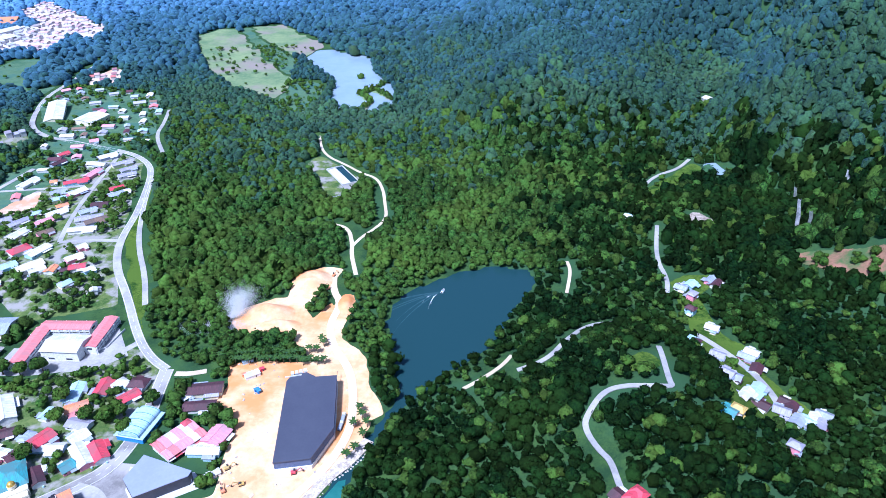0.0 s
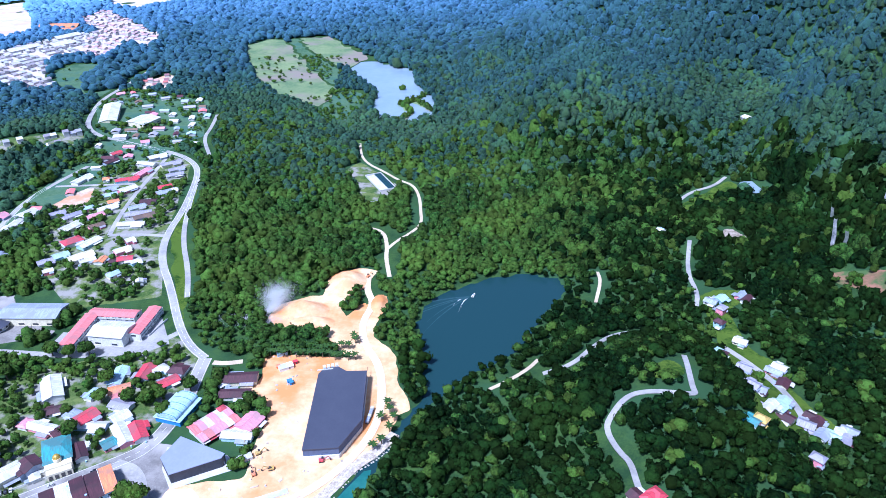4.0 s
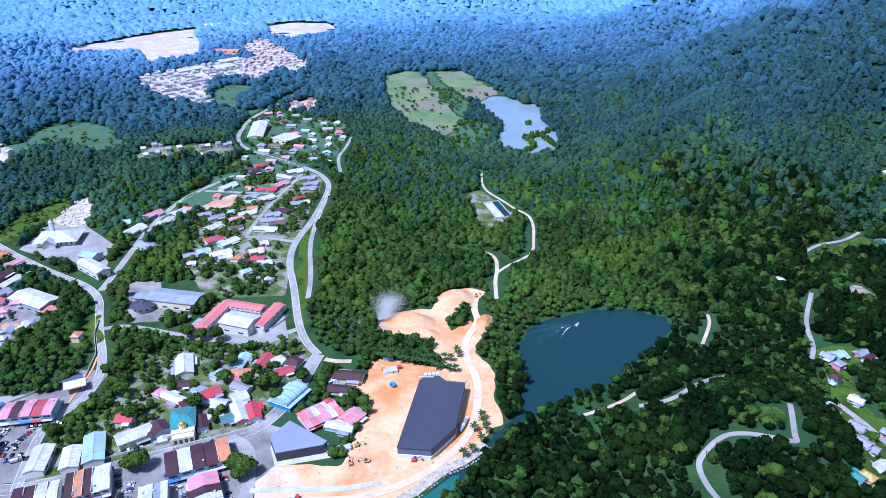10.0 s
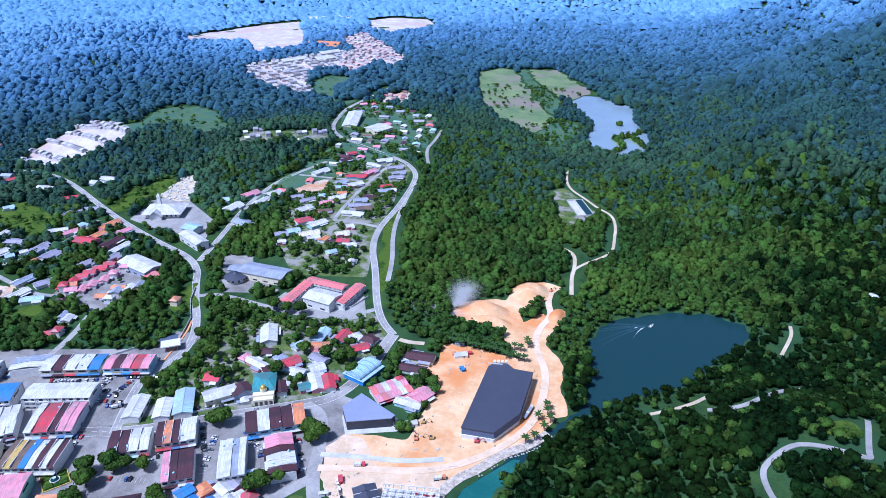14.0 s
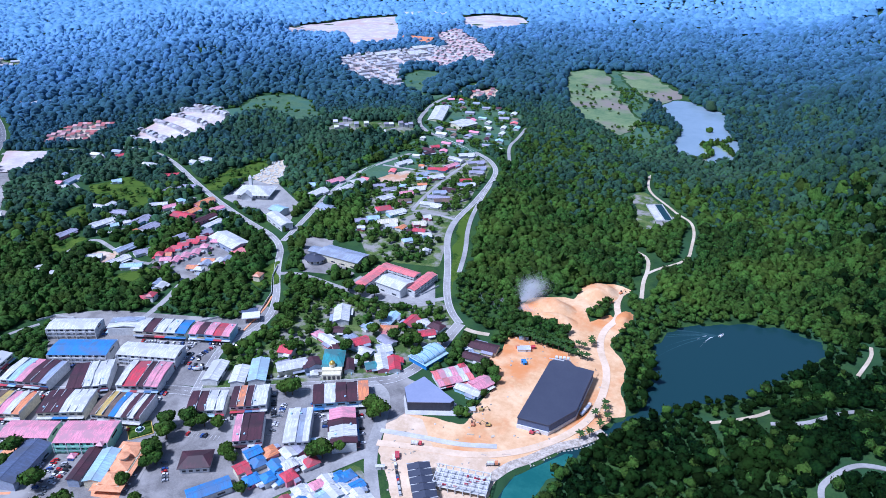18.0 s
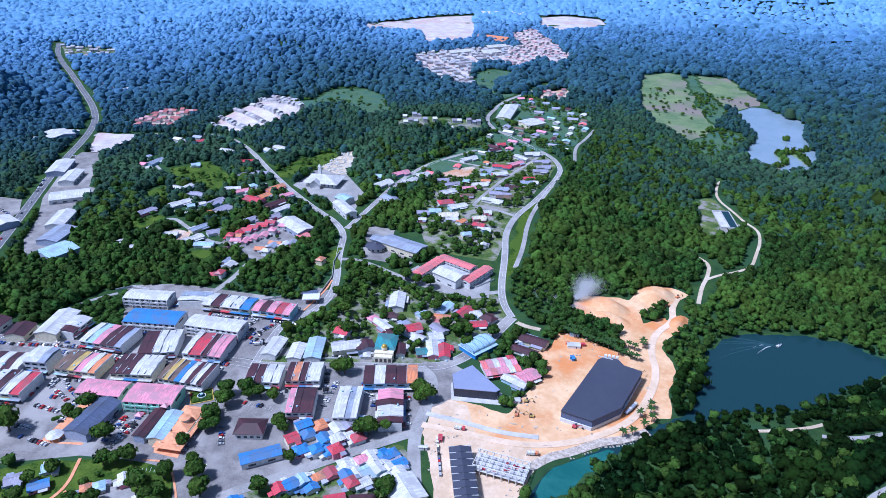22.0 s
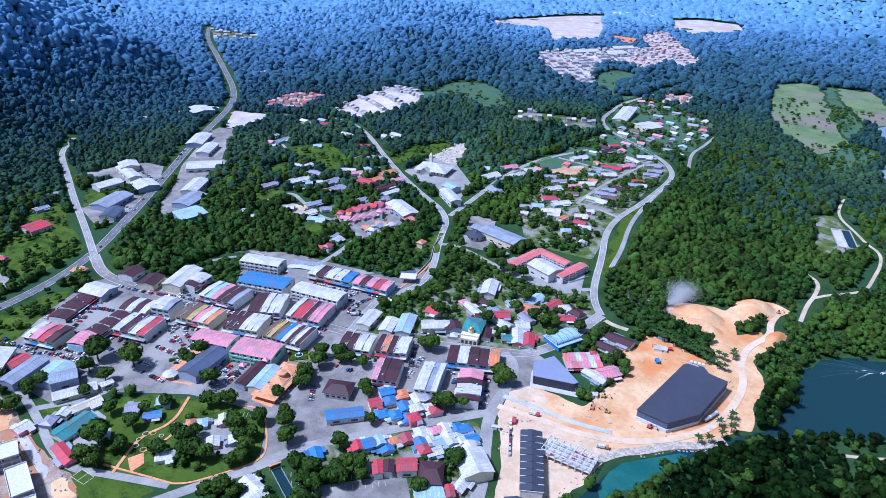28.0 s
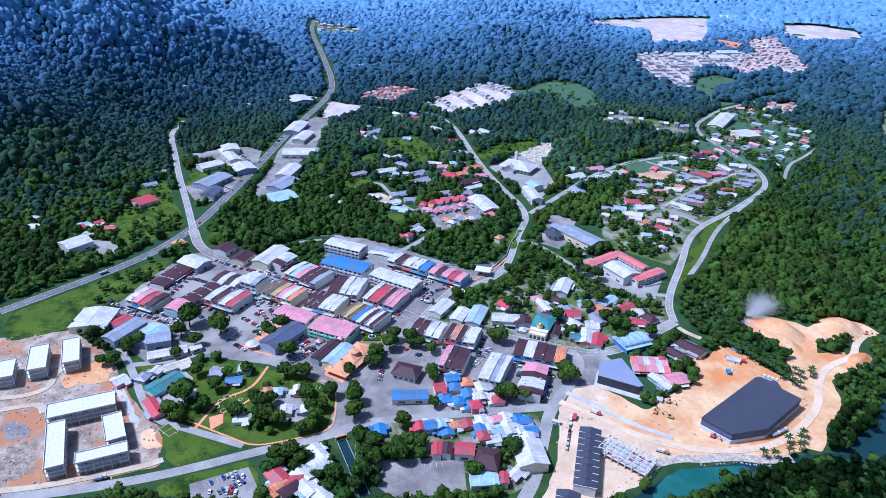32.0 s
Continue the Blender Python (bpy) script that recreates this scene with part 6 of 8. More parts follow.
for i in range(6):
    for s in (-1, 1):
        put("window", box(0.15, 1.8, 2.2, M_GLASS), root, s * 8.02, -11 + i * 4.6, 1.6)
TAKEN.append((-270, 309, 17))

# orange market hall with its lantern
root = thing("market_hall", -320, 144, 115, "orange market hall with stepped roofs and a round lantern", "market", z=0.0)
put("wall", box(38, 15, 5, M_WALL["C"]), root)
put("eaves_roof", hip(46, 21, 1.6, M_PAVE, 0.8), root, 0, 0, 4.2)
for x in (-13, 0, 13):
    put("upper_roof", hip(11.5, 13.5, 2.6, M_PAVE, 0.15), root, x, 0, 5.6)
lantern = put("lantern", drum(3.4, 2.4, M_WALL["C"], 16), root, 4, 0, 7.2)
put("lantern_roof", drum(4.2, 1.2, M_PAVE, 16, 1.0), lantern, 0, 0, 2.4, 0, "orange conical roof")
windows(root, 36, 15, 1.2, 1.8, 4.5, 2.4)
TAKEN.append((-320, 144, 20))
for i, (x, y) in enumerate(((-345, 148), (-351, 131), (-355, 160))):
    root = thing("roof_pavilion", x, y, 115, "small pink hipped pavilion on the market roof", "pavilion", "pavilions", 7.8)
    put("wall", box(3.6, 3.6, 1.4, M_WALL["P"]), root)
    put("roof", hip(5.2, 5.2, 1.8, M_ROOF["P"], 0.05), root, 0, 0, 1.4)

# fountain garden
root = thing("fountain_garden", -343, 177, 56, "small square garden with hedges round a fountain", "garden", z=0.06)
put("lawn", box(16, 15, 0.25, M_GRASS), root)
for s in (-1, 1):
    put("kerb", box(17, 0.5, 0.5, M_WALL["Y"]), root, 0, s * 7.8, 0)
    put("kerb", box(0.5, 15, 0.5, M_WALL["Y"]), root, s * 8.2, 0, 0)
    for k in (-1, 1):
        put("hedge", box(5.2, 4.6, 0.9, M_TREE, 0.3), root, s * 4.4, k * 4.2, 0.2)
put("basin", drum(3.2, 0.8, M_WALL["W"], 20), root, 0, 0, 0.2)
put("pool", drum(2.7, 0.1, M_WATER, 20), root, 0, 0, 0.98)
put("jet_bowl", drum(0.8, 1.6, M_WALL["L"], 12, 1.2), root, 0, 0, 0.9)

# market canopy, walkway and petrol station
root = thing("canopy", -386, 87, 0, "white eight-sided canopy over orange paving", "canopy", z=0.0)
put("roof", drum(6.2, 1.5, M_ROOF["W"], 8, 1.0), root, 0, 0, 3.4)
for i in range(8):
    put("post", box(0.25, 0.25, 3.4, M_WALL["W"]), root, 5 * math.cos(i * 0.785), 5 * math.sin(i * 0.785), 0)
paved("paving", [(-390, 76), (-410, 122), (-401, 126), (-381, 86), (-366, 96), (-362, 90)], 0.16, M_PAVE, "orange paved market walkway")
paved("paving", [(-340, 137), (-318, 118), (-298, 126), (-316, 170), (-324, 172)], 0.15, M_PAVE, "orange paving round the market hall")
root = thing("petrol_station", -378, 329, 40, "petrol station with a white flat canopy", "station", z=0.0)
put("canopy", box(16, 11, 1.0, M_WALL["W"], 0.1), root, 0, 0, 5)
for s in (-1, 1):
    for k in (-1, 1):
        put("post", box(0.5, 0.5, 5, M_WALL["G"]), root, s * 5, k * 3, 0)
    put("pump", box(1.0, 0.6, 1.7, M_WALL["R"], 0.1), root, s * 4, 0, 0.1)
put("kiosk", box(14, 6, 3.6, M_WALL["W"]), root, -2, 12, 0)
put("kiosk_roof", box(15, 7, 0.3, M_ROOF["D"]), root, -2, 12, 3.6)

# town park: orange paths and plaza
ribbon("path", [(-353, 86), (-333, 64), (-335, 42), (-325, 28), (-313, 13)], 2.2, M_PAVE, 0.16, "orange paved park path", cat="path")
ribbon("path", [(-333, 64), (-324, 63), (-319, 50), (-319, 36)], 1.8, M_PAVE, 0.17, "orange paved park path", cat="path")
paved("paving", [(-320, 26), (-306, 22), (-308, 32), (-318, 36)], 0.2, M_PAVE, "small orange park plaza")
ribbon("pavement", [(-318, 110), (-303, 119), (-287, 112), (-264, 98), (-258, 88), (-265, 63), (-273, 40), (-290, 31), (-310, 20), (-325, 12)], 1.4, M_PAVE, 0.2, "orange pavement along the street", cat="pavement")
ribbon("pavement", [(-372, 312), (-382, 352), (-392, 372)], 1.6, M_PAVE, 0.22, "orange pavement along the climbing road", cat="pavement")

# settling tanks in the forest
root = thing("settling_tank", -117, 768, -62, "open concrete settling tanks in the forest", "tank")
put("floor", box(52, 20, 0.4, M_CONC), root)
for s in (-1, 0, 1):
    put("long_wall", box(52, 0.6, 2.2, M_CONC), root, 0, s * 10, 0)
for s in (-1, 1):
    put("end_wall", box(0.6, 19, 2.2, M_CONC), root, s * 26, 0, 0)
put("water", box(50, 8.6, 0.3, M_WATER), root, 0, 5, 1.2)
root = thing("pump_house", -112, 706, 30, "small pale pump house in a forest yard", "house")
put("wall", box(14, 8, 3, M_WALL["C"]), root)
put("roof", gable(15, 9.4, 1.4, M_ROOF["V"]), root, 0, 0, 3)
put("door", box(1.2, 0.12, 2.1, M_DARK), root, 2, -4.02, 0)

# motor boat on the lake
root = thing("motor_boat", -1, 517, 70, "small white motor boat on the lake", "boat", z=-0.75)
put("hull", prism(("boat", "hull"), [(-3.2, -1.1), (1.2, -1.1), (3.4, 0), (1.2, 1.1), (-3.2, 1.1)], 0, 0.9, M_WALL["W"]), root)
put("seat", box(0.6, 1.6, 0.4, M_ROOF["B"]), root, -0.6, 0, 0.9)
put("windscreen", box(0.15, 1.6, 0.6, M_GLASS), root, 0.8, 0, 0.9)
put("engine", box(0.6, 0.6, 1.0, M_TYRE, 0.1), root, -3.3, 0, 0.4)

# wake of the boat and old ripples on the water
M_FOAM = surface("foam_on_water", (0.5, 0.56, 0.58), (0.72, 0.76, 0.78), 0.5, 0.6, fine=2.0)
M_RIPPLE = surface("rippled_water", (0.022, 0.06, 0.068), (0.035, 0.08, 0.09), 0.3, 0.12, fine=1.0)
for k, (side, reach, w, mat) in enumerate(((0.0, 16, 0.9, M_FOAM), (0.22, 22, 0.45, M_FOAM), (-0.22, 22, 0.45, M_FOAM), (0.13, 52, 0.7, M_RIPPLE), (-0.1, 60, 0.7, M_RIPPLE), (0.3, 66, 0.8, M_RIPPLE), (-0.27, 58, 0.8, M_RIPPLE), (0.02, 80, 0.6, M_RIPPLE))):
    v, f = [], []
    for i in range(15):
        q = i / 14
        a = radians(205) + side * (1 + 0.25 * q)
        x, y = -3 + math.cos(a) * reach * q + 6 * q * q, 516 + math.sin(a) * reach * q - 12 * q * q
        n = w * (0.3 + math.sin(math.pi * min(q + 0.12, 1.0)))
        v += [(x, y + n, -0.77 + 0.002 * k), (x, y - n, -0.77 + 0.002 * k)]
        f += [] if i == 0 else [(2 * i - 2, 2 * i - 1, 2 * i + 1, 2 * i)]
    tagged(mesh_object("wake", np.array(v), f, mat, True), "white foam behind the motor boat" if mat is M_FOAM else "faint ripples left on the lake", "wake", kind="structure")

# smoke of a rubbish fire beside the sand heap: countless tiny flecks
m = M_SMOKE = bpy.data.materials.new("thin_smoke")
m.use_nodes = True
p = m.node_tree.nodes["Principled BSDF"]
p.inputs["Base Color"].default_value, p.inputs["Roughness"].default_value, p.inputs["Alpha"].default_value = (0.8, 0.82, 0.85, 1), 1.0, 0.3
g = np.random.default_rng(12)
n = 60000
q = g.random(n) ** 0.75
wide = 1.5 + 10 * q
puff = fbm(q * 40, np.zeros_like(q), 6, 3, 2)
cx = np.stack([-183 + 20 * q + 4 * np.sin(q * 5), 478 + 12 * q, 0.6 + 20 * q], 1) + g.normal(0, 1, (n, 3)) * np.stack([wide, wide * 0.8, wide * 0.5], 1) * (0.6 + 0.35 * puff)[:, None]
low = g.random(n) < 0.3
cx[low] = np.array([-186, 471, 1.5]) + g.normal(0, 1, (int(low.sum()), 3)) * np.array([14, 4.0, 1.2])
cx[:, 2] = np.maximum(cx[:, 2], 0.4)
a, b = g.normal(0, 0.17, (n, 3)), g.normal(0, 0.17, (n, 3))
tagged(mesh_object("smoke", np.concatenate([cx - a, cx + b, cx + a], 1).reshape(-1, 3), np.arange(3 * n).reshape(-1, 3), M_SMOKE, False, 3), "thin white smoke drifting from a rubbish fire", "smoke", kind="stuff")

# island in the far lake
for line in (SPIT, SPIT_B):
    v, f = [], []
    for k, (x, y) in enumerate([(a[0] + (b[0] - a[0]) * t / 6, a[1] + (b[1] - a[1]) * t / 6) for a, b in zip(line[:-1], line[1:]) for t in range(6)]):
        w = 6.5 + 2.2 * math.sin(k * 1.7)
        v += [(x - w, y - w * 0.3, -1.2), (x, y, 0.5), (x + w, y + w * 0.3, -1.2)]
        f += [] if k == 0 else [(3 * k - 3, 3 * k - 2, 3 * k + 1, 3 * k), (3 * k - 2, 3 * k - 1, 3 * k + 2, 3 * k + 1)]
    tagged(mesh_object("spit", np.array(v), f, M_MARSH), "narrow overgrown green spit in the far lake", "spit", kind="structure")


# ---- parked cars ----
def car_template(paint, kind):
    root = new("car")
    prof = [(-2.1, 0.35), (2.1, 0.35), (2.15, 0.75), (1.2, 0.92), (-2.0, 0.95), (-2.15, 0.7)]
    v = [(x, -0.85, z) for x, z in prof] + [(x, 0.85, z) for x, z in prof]
    put("body", mesh_of(("car_body", kind), v, [tuple(range(6)), tuple(range(11, 5, -1))] + [(i, i + 6, (i + 1) % 6 + 6, (i + 1) % 6) for i in range(6)], paint), root)
    top = [(-1.7, 0.95), (0.95, 0.93), (0.35, 1.45), (-1.35, 1.45)] if kind else [(-2.0, 0.95), (0.95, 0.93), (0.4, 1.7), (-1.95, 1.7)]
    v = [(x, -0.74, z) for x, z in top] + [(x, 0.74, z) for x, z in top]
    put("cabin_glass", mesh_of(("car_glass", kind), v, [(0, 1, 2, 3), (7, 6, 5, 4)] + [(i, i + 4, (i + 1) % 4 + 4, (i + 1) % 4) for i in range(4)], M_GLASS), root)
    put("car_roof", box(1.7 if kind else 2.3, 1.42, 0.06, paint), root, -0.5 if kind else -0.8, 0, 1.45 if kind else 1.7)
    wheel = drum(0.32, 1.7, M_TYRE, 8)
    for sx in (-1, 1):
        w = put("axle_wheels", wheel, root, sx * 1.3, 0.85, 0.32)
        w.rotation_euler = (radians(90), 0, 0)
    return root


CARS = []
STANDING = []
for nm, c in (("white", (0.75, 0.75, 0.75)), ("silver", (0.45, 0.46, 0.48)), ("black", (0.02, 0.02, 0.025)), ("red", (0.45, 0.03, 0.03)), ("blue", (0.05, 0.1, 0.3)), ("grey", (0.15, 0.16, 0.17))):
    paint = surface("car_paint_" + nm, tint(c, 0.95), c, 1, 0.25, fine=4)
    for kind in (0, 1):
        t = car_template(paint, kind)
        tagged(t, f"{nm} parked {'saloon car' if kind else 'compact van'} on grey asphalt", "car", "parked cars")
        CARS.append([t, True])
R = random.Random(12)


def park(x, y, rot):
    c = R.choice(CARS[:4] + CARS)
    STANDING.append((x, y))
    m = pose(x, y, max(0.13, height1(x, y) + 0.3 * (x < -780)), 0, 0, rot + R.choice((0, 180)) + R.uniform(-3, 3))
    if c[1]:
        c[0].matrix_basis = m
        c[1] = False
    else:
        copy_thing(c[0], m)


def car_row(x1, y1, x2, y2, fill=0.8, turn=90):
    n = int(math.hypot(x2 - x1, y2 - y1) / 2.6)
    a = math.degrees(math.atan2(y2 - y1, x2 - x1))
    for i in range(n):
        if R.random() < fill:
            park(x1 + (x2 - x1) * i / n, y1 + (y2 - y1) * i / n, a + turn)
    for i in range(n + 1):
        ax, ay = x1 + (x2 - x1) * (i - 0.5) / n, y1 + (y2 - y1) * (i - 0.5) / n
        MARKS.append((ax, ay, a + 90, 4.8, 0.14))


MARKS = []
for x, y, w, d, rot in BLOCKS:
    for s in (-1, 1):
        n = int(w / 2.7)
        for i in range(n):
            if R.random() < 0.01:
                u, v, a = (i + 0.5) * w / n - w / 2, s * (d / 2 + 5.4), radians(rot)
                park(x + u * math.cos(a) - v * math.sin(a), y + u * math.sin(a) + v * math.cos(a), rot + 90)
car_row(-523, 4, -491, 25)
car_row(-488, 25, -456, 42)
car_row(-466, 110, -436, 126, 0.4)
car_row(-458, 97, -428, 112, 0.35)
car_row(-367, 128, -352, 98)
car_row(-360, 131, -346, 101)
car_row(-393, 276, -436, 254)
car_row(-388, 286, -431, 264)
car_row(-384, 294, -420, 276)
car_row(-320, 207, -294, 215, 0.6)
car_row(-272, 250, -257, 216, 0.7)
car_row(-254, 262, -234, 250, 0.5)
car_row(-310, 191, -287, 199, 0.6)
car_row(-246, 6, -246, 27, 0.9)
car_row(-257, 2, -256, 26, 0.6)
car_row(-170, 244, -143, 211, 0.5, 0)
car_row(-304, 132, -322, 168, 0.5)
car_row(-540, 95, -505, 52, 0.35)
car_row(-770, 172, -725, 186, 0.7)
car_row(-900, 350, -860, 318, 0.5)
car_row(-960, 425, -915, 385, 0.6)
car_row(-850, 262, -812, 262, 0.7)
car_row(-775, 188, -730, 201, 0.5)
for t in range(18):
    a = R.random()
    if t % 2:
        park(-546 + a * 310 + R.uniform(-1, 1), 128 + a * 176 - 2.5, 29)
    else:
        park(-640 - a * 290, 123 + a * 262, 137)
for x1, y1, x2, y2 in ((-236, 94, -196, 150), (-229, 90, -190, 146), (-222, 86, -183, 141), (-310, 104, -277, 133)):
    n = 16
    for i in range(n):
        MARKS.append((x1 + (x2 - x1) * i / n, y1 + (y2 - y1) * i / n, math.degrees(math.atan2(y2 - y1, x2 - x1)) + 90, 4.6, 0.2))
v, f = [], []
for x, y, a, l, w in MARKS:
    c, s, n = math.cos(radians(a)), math.sin(radians(a)), len(v)
    v += [(x + c * u - s * q, y + s * u + c * q, 0.085) for u, q in ((-l / 2, -w / 2), (l / 2, -w / 2), (l / 2, w / 2), (-l / 2, w / 2))]
    f.append((n, n + 1, n + 2, n + 3))
tagged(mesh_object("bay_markings", np.array(v), f, M_LINE), "faded white parking bay lines on asphalt", "markings", kind="structure")

# centre lines of the larger roads
for line, width in ROADS[:7]:
    v, f = [], []
    P = [Vector(q) for q in line]
    for a, b in zip(P[:-1:2], P[1::2]):
        d = (b - a).normalized()
        s = Vector((-d.y, d.x)) * 0.14
        z = height1(*a) + 0.2
        n = len(v)
        v += [(*(a + s), z), (*(a - s), z), (*(b - s), height1(*b) + 0.2), (*(b + s), height1(*b) + 0.2)]
        f.append((n, n + 1, n + 2, n + 3))
    for side in (-1, 1):
        ev, ef = [], []
        for k, q in enumerate(P):
            d = (P[min(k + 1, len(P) - 1)] - P[max(k - 1, 0)]).normalized()
            s = Vector((-d.y, d.x)) * side
            z = height1(*q) + 0.24
            ev += [(*(q + s * (width / 2 - 0.8)), z), (*(q + s * (width / 2 - 0.5)), z)]
            ef += [] if k == 0 else [(2 * k - 2, 2 * k - 1, 2 * k + 1, 2 * k)]
        tagged(mesh_object("edge_line", np.array(ev), ef, M_LINE), "faded white edge line of the road", "markings", kind="structure")
    tagged(mesh_object("centre_line", np.array(v), f, M_LINE), "broken white centre line of the road", "markings", kind="structure")

# bare limestone faces on the eastern hills
M_LIME = surface("limestone", (0.12, 0.13, 0.14), (0.36, 0.37, 0.38), 0.12, 0.9, fine=0.6, bump=0.6, c=(0.1, 0.12, 0.1), cscale=0.06)
for x, y, w, h, rot in ((350, 606, 5, 34, 60), (357, 596, 4, 24, 70), (413, 648, 8, 13, 50), (371, 660, 4, 22, 60)):
    n = 14
    a, b = np.meshgrid(np.linspace(-1, 1, n), np.linspace(0, 1, n))
    px, pz = a * w / 2 * (1 - 0.35 * b), b * h
    out = 3.0 * fbm(px + x, pz * 1.0 + y, 9, 6, 3) - 0.35 * pz + 3 * (1 - a * a)
    X, Y = x + px * math.cos(radians(rot - 60)) + out * math.sin(radians(rot - 60)), y + px * math.sin(radians(rot - 60)) - out * math.cos(radians(rot - 60))
    idx2 = np.arange(a.size).reshape(a.shape)
    f = np.stack([idx2[:-1, :-1].ravel(), idx2[:-1, 1:].ravel(), idx2[1:, 1:].ravel(), idx2[1:, :-1].ravel()], 1)
    tagged(mesh_object("cliff", np.stack([X.ravel(), Y.ravel(), (pz + height1(x, y) - 4).ravel()], 1), f, M_LIME), "bare grey limestone cliff in the hill forest", "cliff", kind="structure")

# graves on the gravel slope by the church
R = random.Random(31)
rows = []
while len(rows) < 150:
    x, y = R.uniform(-665, -585), R.uniform(600, 695)
    if inside(np.array([x]), np.array([y]), GRAVES)[0]:
        rows.append((x, y, R.uniform(1.6, 3.4), R.uniform(1.2, 2.2), R.uniform(0, 180)))
v, f = [], []
for x, y, w, d, a in rows:
    ca, sa, n, z = math.cos(radians(a)), math.sin(radians(a)), len(v), height1(x, y)
    for k in (0, 1.3):
        v += [(x + ca * u - sa * q, y + sa * u + ca * q, z + 0.2 + k) for u, q in ((-w / 2, -d / 2), (w / 2, -d / 2), (w / 2, d / 2), (-w / 2, d / 2))]
    f += [(n + i, n + (i + 1) % 4, n + 4 + (i + 1) % 4, n + 4 + i) for i in range(4)] + [(n + 4, n + 5, n + 6, n + 7)]
tagged(mesh_object("graves", np.array(v), f, M_WALL["W"]), "crowded white graves on a gravel slope", "graves", kind="stuff")

tagged(slab("creek", rounded(CREEK, 1), -0.72, 0.1, M_CREEK), "green creek flowing out of the lake", "creek", kind="structure")

# median of the main street
ribbon("median", [(-546, 126), (-495, 147), (-441, 175), (-393, 203), (-362, 221)], 1.3, M_DARK, 0.34, "dark planted median of the main street", cat="median")


def boundary_wall(points, h, c, label):
    root = thing("boundary_wall", 0, 0, 0, label, "wall", "boundary walls", 0.0)
    for (x1, y1), (x2, y2) in zip(points[:-1], points[1:]):
        n = max(1, int(math.dist((x1, y1), (x2, y2)) / 6))
        a = math.degrees(math.atan2(y2 - y1, x2 - x1))
        for i in range(n):
            t = (i + 0.5) / n
            x, y = x1 + (x2 - x1) * t, y1 + (y2 - y1) * t
            put("wall_panel", box(math.dist((x1, y1), (x2, y2)) / n, 0.25, h, M_WALL[c]), root, x, y, height1(x, y), a)


boundary_wall([(-382, 345), (-396, 376), (-418, 402), (-430, 424)], 2.0, "W", "white boundary wall along the climbing road")
boundary_wall([(-420, 296), (-408, 316), (-396, 334), (-384, 342)], 2.0, "W", "white boundary wall behind the petrol station")
boundary_wall([(-545, 232), (-538, 246), (-520, 252), (-512, 240)], 1.8, "W", "white boundary wall round a gated house")
boundary_wall([(-297, 432), (-268, 446), (-262, 470)], 1.6, "W", "pale school boundary wall")
boundary_wall([(-287, 281), (-262, 297)], 1.6, "W", "white boundary wall along the main street")
boundary_wall([(-307, 264), (-290, 278)], 1.6, "W", "white boundary wall along the main street")


def excavator(x, y, rot, c):
    root = thing("excavator", x, y, rot, f"{WORDS[c]} tracked excavator on the sandy site", "excavator", "site machines")
    for s in (-1, 1):
        put("track", box(3.6, 0.6, 0.8, M_TYRE, 0.2), root, 0, s * 1.0, 0.1)
    put("body", box(3.0, 2.4, 1.3, M_ROOF[c], 0.2), root, -0.3, 0, 0.9)
    put("cab", box(1.3, 1.0, 1.4, M_GLASS, 0.15), root, 0.7, 0.6, 2.1)
    b = put("boom", box(0.4, 0.4, 4.2, M_ROOF[c], 0.05), root, 1.1, -0.3, 1.8)
    b.rotation_euler = (0, radians(55), 0)
    b = put("arm", box(0.3, 0.3, 2.8, M_ROOF[c], 0.05), root, 4.5, -0.3, 4.2)
    b.rotation_euler = (0, radians(150), 0)
    put("bucket", box(0.9, 1.0, 0.8, M_TYRE, 0.2), root, 5.9, -0.3, 1.0)


for x, y, r, c in ((-140, 318, 30, "Y"), (-138, 300, 120, "O"), (-128, 305, 200, "Y"), (-100, 545, 60, "O"), (-97, 313, 15, "R"), (-150, 330, 260, "Y")):
    excavator(x, y, r, c)


def lorry(x, y, rot, c):
    root = thing("lorry", x, y, rot, f"{WORDS[c]} lorry parked on bare ground", "lorry", "lorries")
    put("chassis", box(7.6, 2.2, 0.5, M_TYRE), root, 0, 0, 0.6)
    put("cab", box(2.0, 2.3, 2.2, M_ROOF[c], 0.2), root, 2.9, 0, 1.1)
    put("windscreen", box(0.1, 2.0, 0.9, M_GLASS), root, 3.92, 0, 2.0)
    put("load_bed", box(5.0, 2.3, 1.6, M_ROOF["W" if c != "W" else "G"], 0.05), root, -1.1, 0, 1.1)
    for i in (-2.6, -1.2, 2.7):
        w = put("axle_wheels", drum(0.5, 2.3, M_TYRE, 10), root, i, 1.15, 0.5)
        w.rotation_euler = (radians(90), 0, 0)


for x, y, r, c in ((-72, 352, 80, "W"), (-71, 360, 85, "W"), (-95, 318, 20, "W"), (-586, 16, 105, "W"), (-163, 262, 20, "R"), (-108, 270, 30, "O"), (-430, 286, 30, "O"), (-300, -52, 75, "W"), (-362, 250, 40, "G")):
    lorry(x, y, r, c)
for i, (x, y, w, d, r) in enumerate(((-146, 316, 6, 0.8, 40), (-143, 313, 7, 0.7, 35), (-117, 276, 4, 1.5, 10), (-135, 290, 5, 1.2, 20), (-104, 284, 6, 1.0, 30), (-120, 296, 3, 2, 60), (-155, 340, 4, 1.2, 80), (-88, 322, 5, 1.4, 15))):
    root = thing("timber_pile", x, y, r, "pile of timber and steel on the sand", "pile", "material piles")
    for j in range(3):
        put("beam", box(w, d / 3, 0.35, M_TRACK if i % 2 else M_CLAY), root, 0.2 * j, (j - 1) * d / 3, 0.12 + 0.1 * (j == 1))
